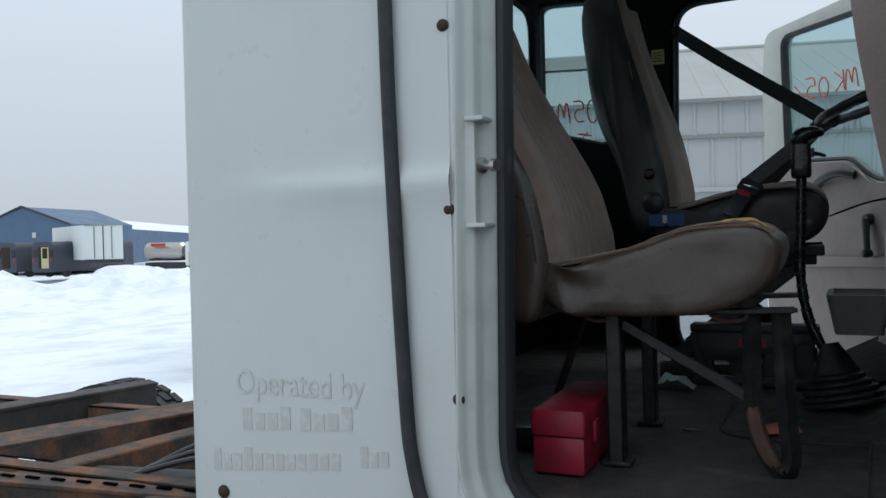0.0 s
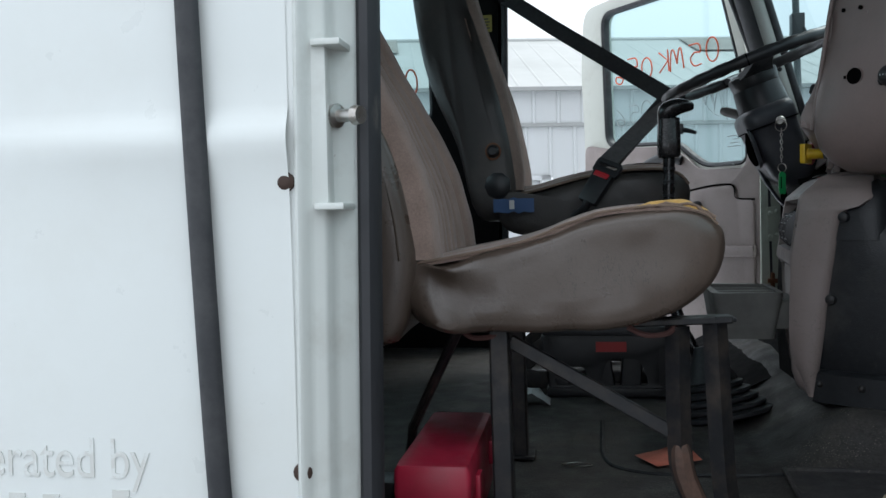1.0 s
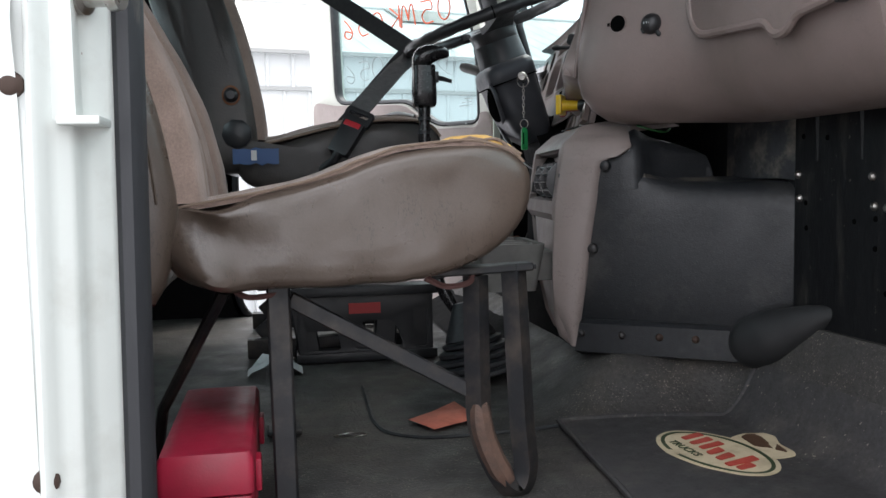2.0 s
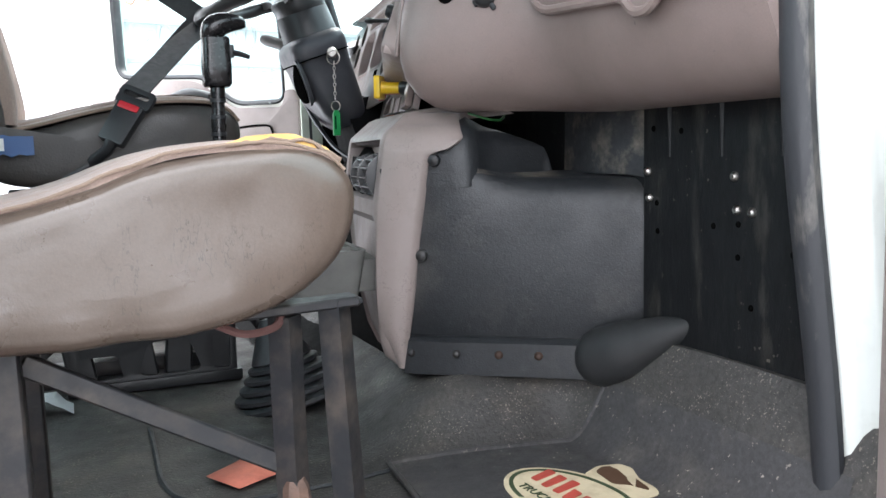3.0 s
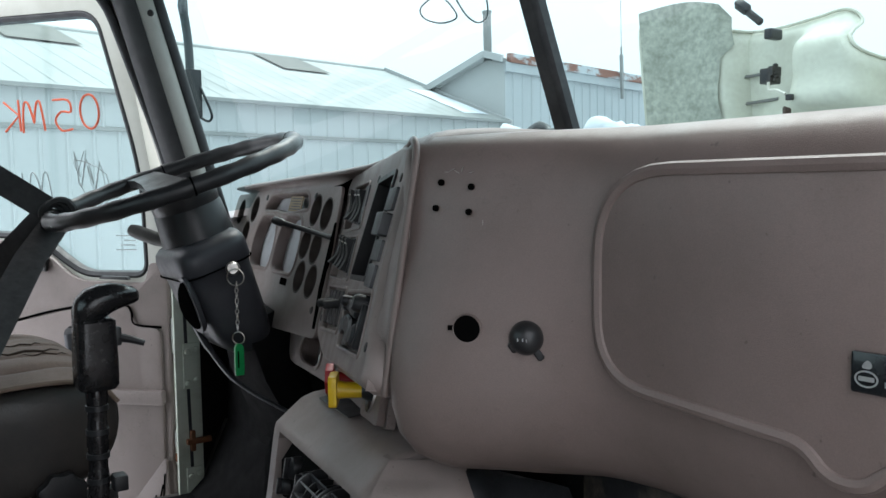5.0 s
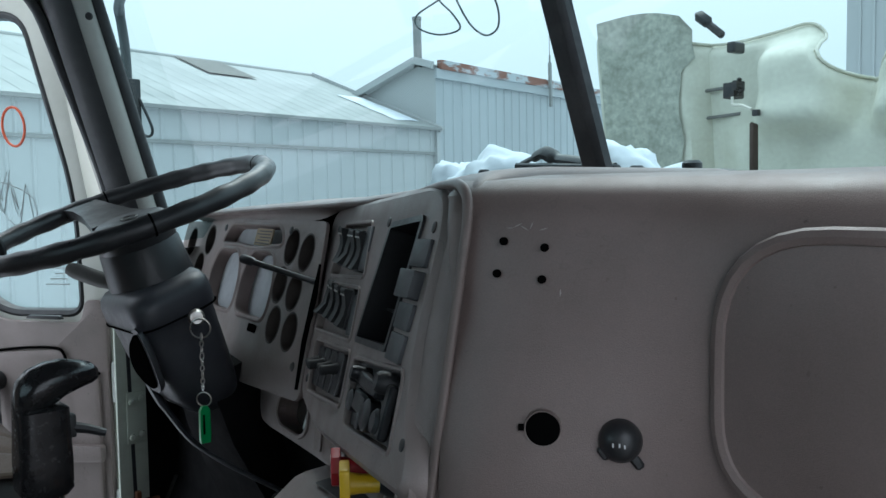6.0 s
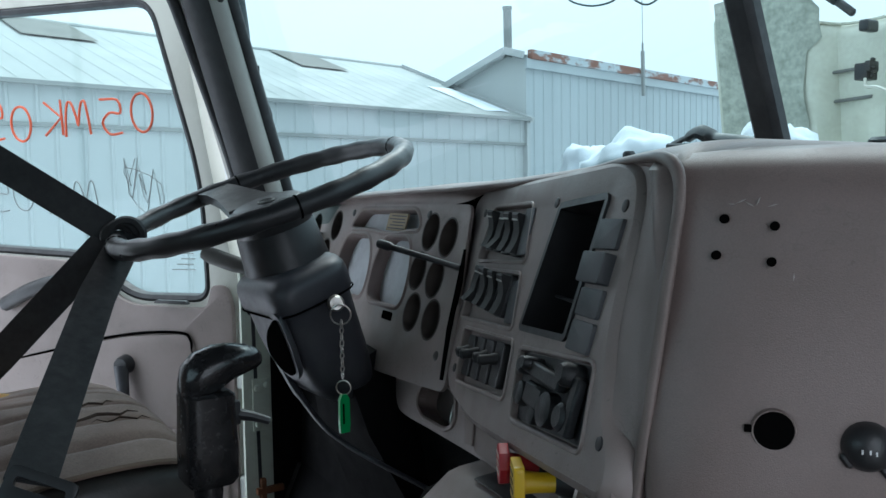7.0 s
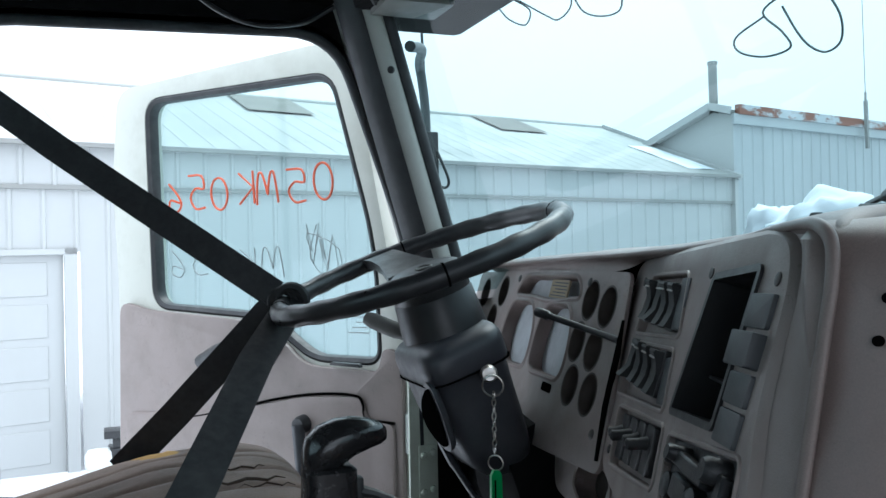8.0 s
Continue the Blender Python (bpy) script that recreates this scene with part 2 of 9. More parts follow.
WHITE = material("white_paint", (0.66, 0.69, 0.67), 0.35, bump=0.05, bump_scale=60, stain=(0.55, 0.55, 0.5), stain_scale=5, stain_amount=0.25)
JAMB = material("jamb_paint", (0.60, 0.63, 0.60), 0.4, stain=(0.42, 0.42, 0.38), stain_scale=14, stain_amount=0.4, stain_lo=0.5)
RUBBER = material("black_rubber", (0.018, 0.02, 0.023), 0.55, bump=0.15, bump_scale=200, stain=(0.07, 0.07, 0.07), stain_scale=20, stain_amount=0.4)
WORN_RUBBER = material("worn_rubber", (0.022, 0.0235, 0.027), 0.55, bump=0.25, bump_scale=120, stain=(0.24, 0.22, 0.19), stain_scale=16, stain_amount=0.55, stain_lo=0.60, stain_hi=0.74, stretch=(1, 1, 0.25))
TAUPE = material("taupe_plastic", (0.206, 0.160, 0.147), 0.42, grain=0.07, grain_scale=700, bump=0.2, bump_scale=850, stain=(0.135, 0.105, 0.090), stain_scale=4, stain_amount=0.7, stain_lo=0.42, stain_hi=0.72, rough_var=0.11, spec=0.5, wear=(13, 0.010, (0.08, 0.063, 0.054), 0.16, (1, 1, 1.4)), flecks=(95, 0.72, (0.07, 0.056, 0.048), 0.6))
TAUPE_TRIM = material("taupe_trim", (0.255, 0.209, 0.196), 0.45, bump=0.2, bump_scale=520, stain=(0.16, 0.135, 0.12), stain_scale=8, stain_amount=0.5, wear=(26, 0.008, (0.09, 0.075, 0.065), 0.5, (1, 1, 1)), flecks=(120, 0.71, (0.07, 0.058, 0.05), 0.7))
SOFT_BLACK = material("black_plastic", (0.016, 0.017, 0.019), 0.38, bump=0.12, bump_scale=500, stain=(0.05, 0.05, 0.05), stain_scale=15, stain_amount=0.3)
DARK_TUNNEL = material("charcoal_plastic", (0.015, 0.0168, 0.0192), 0.44, bump=0.3, bump_scale=350, stain=(0.12, 0.112, 0.10), stain_scale=3.5, stain_amount=0.45, stain_lo=0.52, stain_hi=0.78, grain=0.18, grain_scale=90, spec=0.42, rough_var=0.14, wear=(18, 0.006, (0.13, 0.12, 0.11), 0.10, (1, 1, 0.5)), flecks=(150, 0.72, (0.16, 0.145, 0.125), 0.4))
FLOOR_MAT = material("floor_rubber", (0.042, 0.040, 0.038), 0.62, rough_var=0.2, bump=1.0, bump_scale=170, stain=(0.15, 0.13, 0.105), stain_scale=5, stain_amount=0.5, stain_lo=0.50, stain_hi=0.76, grain=0.3, grain_scale=120, wear=(30, 0.010, (0.20, 0.18, 0.145), 0.15, (1, 1, 1)), flecks=(320, 0.62, (0.40, 0.36, 0.29), 0.55))
DARK_METAL = material("black_steel", (0.012, 0.013, 0.015), 0.5, metal=0.0, bump=0.1, bump_scale=150, stain=(0.09, 0.07, 0.055), stain_scale=22, stain_amount=0.5)
# dark lining, its colour lowered to near black for the footwell's deep shade
LINER = material("shade_black_lining", (0.0055, 0.0055, 0.006), 0.9, bump=0.3, bump_scale=300, spec=0.12, stain=(0.012, 0.0115, 0.011), stain_scale=9)
PILLAR_GREY = material("pillar_grey", (0.42, 0.415, 0.38), 0.5, bump=0.1, bump_scale=500, stain=(0.30, 0.295, 0.265), stain_scale=8)
PILLAR_TRIM = material("pillar_trim", (0.15, 0.148, 0.138), 0.6, bump=0.1, bump_scale=500, stain=(0.06, 0.06, 0.055), stain_scale=8)
VINYL = material("brown_vinyl", (0.074, 0.055, 0.043), 0.33, spec=0.6, bump=0.22, bump_scale=95, stain=(0.085, 0.064, 0.050), stain_scale=7, stain_amount=0.6, grain=0.08, grain_scale=500, wear=(34, 0.011, (0.016, 0.011, 0.008), 0.75, (2.2, 2.2, 0.6)))
DARK_VINYL = material("dark_vinyl", (0.034, 0.031, 0.029), 0.42, bump=0.3, bump_scale=230, stain=(0.08, 0.065, 0.055), stain_scale=6, stain_amount=0.6)
FABRIC = material("taupe_velour", (0.30, 0.218, 0.183), 0.97, bump=0.45, bump_scale=700, stain=(0.17, 0.123, 0.10), stain_scale=9, stain_amount=0.8, grain=0.14, grain_scale=400, sheen=0.25, spec=0.15)
FOAM = material("yellow_foam", (0.62, 0.39, 0.13), 0.9, bump=0.6, bump_scale=160, stain=(0.5, 0.26, 0.05), stain_scale=18, stain_amount=0.6)
RED_BOX = material("red_plastic", (0.34, 0.014, 0.04), 0.4, bump=0.08, bump_scale=300, stain=(0.16, 0.02, 0.03), stain_scale=9, stain_amount=0.6)
SNOW = material("snow", (0.80, 0.82, 0.85), 0.75, bump=1.0, bump_scale=3, stain=(0.55, 0.58, 0.64), stain_scale=0.9, stain_amount=0.8)
SIDING = material("white_siding", (0.40, 0.41, 0.405), 0.5, stain=(0.36, 0.365, 0.35), stain_scale=0.7, stain_amount=0.5, stretch=(1, 1, 0.25))
CLEAR = glass("window_glass", (0.73, 0.83, 0.835))
SHIELD = glass("windshield_glass", (0.48, 0.615, 0.63))

# ---- the cab shell ----
YC = 2.38                      # middle of the cab
Y_R, Y_L = 1.33, 3.43          # outer faces of its sides
GROUND = -1.25


def side(y):
    """Mirror a place across the cab's middle."""
    return 2 * YC - y

# outline of a door opening in x, z
OPENING = rounded([(-0.205, -0.03), (0.66, -0.03), (0.645, 0.83), (0.485, 1.29), (-0.185, 1.27)], [0.13, 0.09, 0.12, 0.10, 0.10], 7)
OPENING_R = rounded([(-0.205, -0.03), (0.725, -0.03), (0.710, 0.14), (0.658, 0.42), (0.645, 0.55), (0.640, 0.83), (0.50, 1.29), (-0.185, 1.27)], [0.13, 0.07, 0.1, 0.1, 0.1, 0.12, 0.10, 0.10], 7)
SIDE_R = frame_of((0, Y_R, 0), (1, 0, 0), (0, 0, 1))      # z of the frame points out, to -y
SIDE_L = frame_of((0, Y_L - 0.09, 0), (1, 0, 0), (0, 0, 1))


def grow(outline, d):
    """Offset a counter-clockwise outline outward."""
    p = [Vector(q) for q in outline]
    out = []
    for i in range(len(p)):
        t = (p[(i + 1) % len(p)] - p[i - 1]).normalized()
        out.append((p[i].x + t.y * d, p[i].y - t.x * d))
    return out


def taper(bm):
    """The passenger side draws in towards the windshield."""
    for v in bm.verts:
        v.co.y += 0.10 * max(0.0, v.co.x + 0.205) / 0.805
    return bm


# right side: skin behind and around the passenger door opening
SKIN = [(-0.783, -0.30), (0.80, -0.30), (0.80, 0.75), (0.62, 1.42), (-0.783, 1.42)]
wall_right = setting("wall_right", taper(plate(rounded(SKIN, [0.01, 0.02, 0.02, 0.08, 0.06]), [grow(OPENING_R, 0.052)], SIDE_R, 0.012, 0.0)),
                     WHITE, "white painted steel cab side with faded lettering", "cab wall")
# pressed swage line and the panel that carries the lettering
rows = []
for z, dy in ((1.40, 0.0), (1.0, 0.0), (0.75, 0.0), (0.60, 0.0), (0.565, 0.0005), (0.552, 0.003), (0.542, 0.0075), (0.532, 0.0105), (0.522, 0.0108), (0.508, 0.008), (0.485, 0.004), (0.45, 0.0015), (0.40, 0.0003), (0.30, 0.0), (0.1, 0.0), (-0.1, 0.0), (-0.29, 0.0)):
    rows.append([(x, Y_R - 0.001 - dy * min(1, max(0, (x + 0.72) / 0.25)) - 0.002 * noise.noise((x * 3, z * 3, 0)) * min(1, 8 * (x + 0.783)) * min(1, max(0, (z - 0.26) / 0.2)), z) for x in (-0.783, -0.77, -0.72, -0.66, -0.60, -0.54, -0.48, -0.42, -0.36, -0.31, -0.262)])
put("swage_panel", loft(rows, closed=False, caps=False), WHITE, wall_right)
# bright rolled edge and stepped jamb round the opening
JAMB_PROFILE = [(0.060, 0.001), (0.058, 0.007), (0.054, 0.010), (0.050, 0.008), (0.046, -0.001), (0.040, -0.006), (0.032, -0.008), (0.028, -0.012), (0.026, -0.024), (0.020, -0.032),
                (0.008, -0.040), (0.004, -0.050), (0.0, -0.085), (0.006, -0.09), (0.034, -0.06), (0.038, -0.02), (0.05, -0.006)]
setting("door_frame_right", taper(sweep(OPENING_R, JAMB_PROFILE, SIDE_R)), JAMB, "white stepped door jamb with scratched paint", "door frame", 55)
SEAL = [(0.0 + 0.011 * math.cos(a), 0.011 * math.sin(a)) for a in [2 * math.pi * k / 10 for k in range(10)]]
setting("door_seal_right", taper(sweep(OPENING_R, [(f * 1.3 - 0.004, d * 1.8 - 0.062) for f, d in SEAL], SIDE_R)), WORN_RUBBER, "worn black rubber weatherstrip round the door opening", "door seal")
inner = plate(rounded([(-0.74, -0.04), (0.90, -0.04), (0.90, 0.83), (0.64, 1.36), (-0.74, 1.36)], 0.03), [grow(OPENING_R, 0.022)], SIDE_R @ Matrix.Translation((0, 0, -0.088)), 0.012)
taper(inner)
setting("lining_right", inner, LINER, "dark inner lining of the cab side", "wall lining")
# the black edge moulding that turns forward at its foot
strip = smooth_path([(-0.372, Y_R - 0.012, 1.42), (-0.368, Y_R - 0.012, 0.83), (-0.362, Y_R - 0.012, 0.55), (-0.347, Y_R - 0.012, 0.18), (-0.337, Y_R - 0.012, 0.07),
                     (-0.315, Y_R - 0.012, -0.01), (-0.275, Y_R - 0.012, -0.05), (-0.2, Y_R - 0.012, -0.065)], 6)
put("edge_moulding", tube(strip, 0.0135, 10, flat=0.55, up=(0, 1, 0)), RUBBER, wall_right, "black rubber edge moulding")
RUSTY_SCREW = material("rusty_screw", (0.05, 0.03, 0.022), 0.7, 0.3)
for x, z in ((-0.270, 0.778), (-0.267, 0.482), (-0.257, 0.175)):
    put("panel_screw", lathe((x, Y_R, z), (x, Y_R - 0.006, z), [(0, 0.0105), (0.5, 0.010), (0.9, 0.0065), (1, 0.003)], 14), RUSTY_SCREW, wall_right, "rusty round-head screw")
put("panel_screw", lathe((-0.728, Y_R, -0.02), (-0.728, Y_R - 0.007, -0.02), [(0, 0.013), (0.5, 0.012), (1, 0.006)], 14), RUSTY_SCREW, wall_right)
# rear corner and lower lip of the cab
setting("cab_corner_right", box((-0.80, Y_R + 0.004, -0.30), (-0.775, Y_R + 0.10, 1.42), 0.008), WHITE, "white painted rear corner of the cab", "cab corner")

# left side with its door opening and quarter window
QUARTER = rounded([(-0.72, 0.84), (-0.435, 0.765), (-0.445, 1.25), (-0.49, 1.335), (-0.72, 1.345)], [0.05, 0.05, 0.05, 0.05, 0.05])
wall_left = setting("wall_left", plate(rounded([(-0.783, -0.30), (0.80, -0.30), (0.80, 0.66), (0.715, 0.80), (0.565, 1.33), (0.54, 1.42), (-0.783, 1.42)], [0.01, 0.02, 0.02, 0.02, 0.02, 0.04, 0.06]), [grow(OPENING, 0.035), QUARTER], SIDE_L @ Matrix.Translation((0, 0, -0.078)), 0.012),
                    WHITE, "white cab side with open door and quarter window", "cab wall")
setting("lining_left", plate(rounded([(-0.74, -0.04), (0.82, -0.04), (0.80, 0.66), (0.685, 0.80), (0.525, 1.36), (-0.74, 1.36)], 0.02), [grow(OPENING, 0.001), QUARTER], SIDE_L, 0.012),
        LINER, "dark lining of the cab side behind the driver", "wall lining")
setting("door_frame_left", sweep(OPENING, [(-0.004, 0.0), (0.0, -0.03), (0.012, -0.045), (0.02, -0.07), (0.036, -0.078), (0.036, -0.07), (0.03, -0.02), (0.02, 0.0)], SIDE_L),
        JAMB, "pale green-white painted driver door frame", "door frame")
setting("door_seal_left", sweep(OPENING, [(f - 0.002, d + 0.004) for f, d in SEAL], SIDE_L), RUBBER, "black rubber weatherstrip round the driver door opening", "door seal")
quarter = setting("window_1", plate(QUARTER, [], SIDE_L @ Matrix.Translation((0, 0, -0.03)), 0.005), CLEAR, "tinted quarter window with red paint-pen writing", "window", smooth=0)
quarter.visible_shadow = False
put("window_gasket", sweep(QUARTER, [(f, d - 0.012) for f, d in SEAL], SIDE_L), RUBBER, quarter)

# rear wall, roof, floor and firewall
REAR = frame_of((-0.74, YC, 0), (0, -1, 0), (0, 0, 1))
REAR_WINDOW = rounded([(-0.90, 0.74), (0.85, 0.74), (0.85, 1.29), (-0.90, 1.29)], 0.09)
setting("wall_rear", plate([(-1.03, -0.04), (1.03, -0.04), (1.03, 1.38), (-1.03, 1.38)], [REAR_WINDOW], REAR @ Matrix.Translation((0, 0, 0)), 0.03), LINER, "dark rear wall of the cab", "cab wall")
rear_glass = setting("window_2", plate(REAR_WINDOW, [], REAR @ Matrix.Translation((0, 0, -0.012)), 0.005), CLEAR, "tinted rear window of the cab", "window", smooth=0)
rear_glass.visible_shadow = False
setting("roof", box((-0.79, Y_R - 0.005, 1.424), (0.64, Y_L + 0.005, 1.462), 0.018), WHITE, "white painted steel cab roof", "roof")
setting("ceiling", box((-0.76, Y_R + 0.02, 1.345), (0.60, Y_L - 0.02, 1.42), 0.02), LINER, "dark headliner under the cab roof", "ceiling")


def floor_height(x, y):
    """The mat climbs a little towards the engine tunnel and the toe board."""
    near = min(1, max(0, (x - 0.36) / 0.18)) * min(1, max(0, (y - 1.93) / 0.12))
    toe = min(1, max(0, (x - 0.645) / 0.095))
    return 0.09 * near * near * (3 - 2 * near) + 0.165 * toe * toe * (1.6 - 0.6 * toe) + 0.0025 * noise.noise((x * 7, y * 7, 0)) + 0.0012 * noise.noise((x * 30, y * 30, 3))


NX, NY = 60, 80
grid = [[(-0.735 + 1.53 * i / NX, 1.405 + 1.95 * j / NY, floor_height(-0.735 + 1.53 * i / NX, 1.405 + 1.95 * j / NY)) for j in range(NY + 1)] for i in range(NX + 1)]
setting("floor", loft(grid, closed=False, caps=False), FLOOR_MAT, "worn black rubber floor covering dusty with grit", "floor")
setting("floor_pan", box((-0.77, Y_R + 0.02, -0.10), (0.86, Y_L - 0.02, -0.022), 0.004), DARK_METAL, "black steel floor pan of the cab", "floor pan")
fw = box((0.768, 1.40, 0.0), (0.80, 3.40, 0.565), 0.002)
FIREWALL = material("scuffed_firewall", (0.008, 0.0088, 0.0098), 0.5, bump=0.2, bump_scale=300, stain=(0.10, 0.094, 0.082), stain_scale=16, stain_amount=0.4, stain_lo=0.54, stain_hi=0.72, grain=0.2, grain_scale=90, stretch=(1, 1, 0.3), spec=0.2, flecks=(110, 0.68, (0.22, 0.20, 0.17), 0.5))
firewall = setting("firewall", fw, FIREWALL, "scuffed black firewall panel with screws and ribs", "firewall")
CHROME = material("dull_steel", (0.45, 0.44, 0.42), 0.35, 1.0, stain=(0.25, 0.17, 0.1), stain_scale=60, stain_amount=0.6)
# black that paints the shade inside holes, slots, gaps and joints
SHADE_BLACK = material("hole_shade", (0.003, 0.003, 0.003), 0.95, spec=0.0)
put("kick_panel", box((0.752, 1.415, 0.163), (0.768, 1.884, 0.56), 0.004), FIREWALL, firewall)
put("rust_line", tube([(0.753, 1.42 + 0.03 * k, 0.164 + 0.003 * noise.noise((k * 0.7, 0, 0))) for k in range(6)], [0.003 + 0.003 * abs(noise.noise((k * 1.3, 2, 0))) for k in range(6)], 6), material("rust", (0.16, 0.062, 0.025), 0.85, bump=0.4, bump_scale=200, stain=(0.06, 0.03, 0.018), stain_scale=20), firewall, "rusty lower edge")
for y, z in ((1.872, 0.405), (1.868, 0.367), (1.697, 0.40), (1.692, 0.358), (1.666, 0.356)):
    put("firewall_screw", lathe((0.753, y, z), (0.7465, y, z), [(0, 0.0068), (0.55, 0.0062), (1, 0.0035)], 12), CHROME, firewall, "dusty steel screw")
for y, z in ((1.735, 0.335), (1.69, 0.34), (1.69, 0.298), (1.85, 0.32), (1.852, 0.36), (1.666, 0.237), (1.60, 0.31), (1.80, 0.46), (1.86, 0.465)):
    put("firewall_hole", lathe((0.7525, y, z), (0.751, y, z), [(0, 0.0045), (1, 0.004)], 10), SHADE_BLACK, firewall)
for y in (1.52, 1.62, 1.722, 1.825):
    put("rib", loft([[(0.752, y - 0.003, 0.425), (0.7516, y, 0.425), (0.752, y + 0.003, 0.425)], [(0.752, y - 0.005, 0.54), (0.746, y, 0.54), (0.752, y + 0.005, 0.54)]], closed=False, caps=False), FIREWALL, firewall)

# windshield and its pillars
YL_IN, YR_IN = 3.36, 1.40
PILLAR_DARK = material("pillar_strip", (0.02, 0.021, 0.023), 0.55, bump=0.1, bump_scale=400, stain=(0.05, 0.05, 0.05), stain_scale=14, stain_amount=0.3)


def pillar_at(z, dx, dy, s):
    """A place on a windshield pillar at height z; dx runs forward, dy towards the outside, s the side."""
    return Vector((0.62 - 0.30 * (z - 1.0) + dx, YC + s * (0.92 - 0.04 * (z - 1.0) + dy), z))


for s, name in ((1, "pillar_left"), (-1, "pillar_right")):
    heights = (0.66, 0.78, 1.0, 1.2, 1.38)
    ob = setting(name, loft([[pillar_at(z, dx, dy, s) for dx, dy in ((-0.012, -0.034), (-0.004, -0.041), (0.012, -0.043), (0.026, -0.038), (0.033, -0.028), (0.052, 0.0), (0.052, 0.07), (-0.036, 0.07), (-0.036, 0.0))] for z in heights]),
                 PILLAR_GREY, "dark grey windshield pillar trim", "windshield pillar")
    put("pillar_strip", loft([[pillar_at(z, dx, dy, s) for dx, dy in ((-0.044, 0.012), (-0.043, -0.004), (-0.034, -0.018), (-0.016, -0.0375), (-0.009, -0.0395), (-0.010, -0.032), (-0.034, -0.004), (-0.036, 0.012))] for z in heights]), PILLAR_DARK, ob, "black strip along the door side of the pillar")
    put("pillar_gasket", tube([pillar_at(z, 0.046, -0.014, s) for z in heights], 0.0155, 10), RUBBER, ob)
    for z in (0.88, 1.204):
        c = pillar_at(z, 0.014, -0.041, s)
        put("pillar_screw", lathe(c, c + Vector((-0.002, -0.005 * s, 0)), [(0, 0.008), (0.5, 0.0075), (1, 0.005)], 12), SOFT_BLACK, ob)
mid_foot, mid_head = Vector((0.958, 2.310, 0.80)), Vector((0.785, 2.338, 1.34))
setting("windshield_bar", beam(mid_foot, mid_head, 0.030, 0.040, 0.008, up=(0, 1, 0)), RUBBER, "black centre bar of the split windshield", "windshield bar")
setting("windshield_header", box((0.50, 1.36, 1.315), (0.78, 3.40, 1.40), 0.02), LINER, "dark header above the windshield", "windshield header")
for n, (ya, xa) in enumerate(((3.36, 0.73), (1.40, 0.73))):
    ob = setting(f"window_{3 + n}", loft([[(xa + 0.02, ya, 0.76), (xa + 0.12, ya * 0.75 + YC * 0.25, 0.79), (0.985, ya * 0.35 + YC * 0.65, 0.82), (1.005, YC, 0.83)],
                                          [(xa - 0.17, ya, 1.35), (xa - 0.09, ya * 0.75 + YC * 0.25, 1.35), (0.735, ya * 0.35 + YC * 0.65, 1.35), (0.745, YC, 1.35)]], closed=False, caps=False),
                 SHIELD, "blue-tinted half of the split windshield", "windshield")
    ob.visible_shadow = False
cowl = setting("cowl", loft([[(0.72, 1.36, 0.74), (1.0, 1.9, 0.80), (1.02, YC, 0.815), (1.0, 2.86, 0.80), (0.72, 3.40, 0.74)], [(1.10, 1.30, 0.70), (1.25, 1.9, 0.76), (1.28, YC, 0.77), (1.25, 2.86, 0.76), (1.10, 3.46, 0.70)],
                             [(1.12, 1.30, 0.10), (1.27, 1.9, 0.10), (1.30, YC, 0.10), (1.27, 2.86, 0.10), (1.12, 3.46, 0.10)]], closed=False, caps=False), SOFT_BLACK, "dark cowl below the windshield", "cowl")


# ---- dashboard ----
FACE_PLAN = smooth_path([(1.43, 0.608, 0), (1.56, 0.598, 0), (1.68, 0.592, 0), (1.79, 0.590, 0), (1.87, 0.590, 0), (1.92, 0.588, 0), (1.955, 0.575, 0), (1.99, 0.555, 0), (2.03, 0.532, 0), (2.06, 0.514, 0), (2.09, 0.502, 0), (2.12, 0.494, 0), (2.16, 0.490, 0)], 4)


def dash_x(y):
    """Plan of the passenger face: nearly straight, then swept back at its inner end."""
    for a, b in zip(FACE_PLAN, FACE_PLAN[1:]):
        if y <= b.x or b is FACE_PLAN[-1]:
            return a.y + (b.y - a.y) * (y - a.x) / (b.x - a.x)


def flare(y, z):
    """The inner end of the housing leans with the switch panel beside it."""
    w = max(0.0, min(1.0, (y - 1.90) / 0.20))
    return -0.27 * (0.75 - min(0.76, max(0.55, z))) * w * w * (3 - 2 * w)


def end_y(y, z):
    """The housing's end edge draws in towards its foot."""
    return y - 0.125 * (0.74 - max(0.55, z)) - 0.010


def foot_rise(y, z):
    """The housing's underside climbs towards its inner end."""
    w = max(0.0, min(1.0, (y - 1.86) / 0.24))
    return 0.010 * w * w * (3 - 2 * w) * max(0.0, min(1.0, (0.62 - z) / 0.10))


def on_face(y, z, lift=0.0):
    """A frame on the face: x towards the passenger, y up, z out of it."""
    dx = 0.0
    for (d0, z0), (d1, z1) in zip(BARREL[2:14], BARREL[3:14]):
        if z0 <= z <= z1:
            dx = d0 + (d1 - d0) * (z - z0) / (z1 - z0)

    def at(yy):
        run = max(0, (yy - 1.95) / 0.19)
        y0 = yy - run * (-0.125 * (0.74 - z) - 0.010)
        return Vector((dash_x(y0) + dx + flare(y0, z), yy, z))
    m = frame_of(at(y), at(y - 0.012) - at(y + 0.012), (0, 0, 1))
    return m @ Matrix.Translation((0, 0, lift))



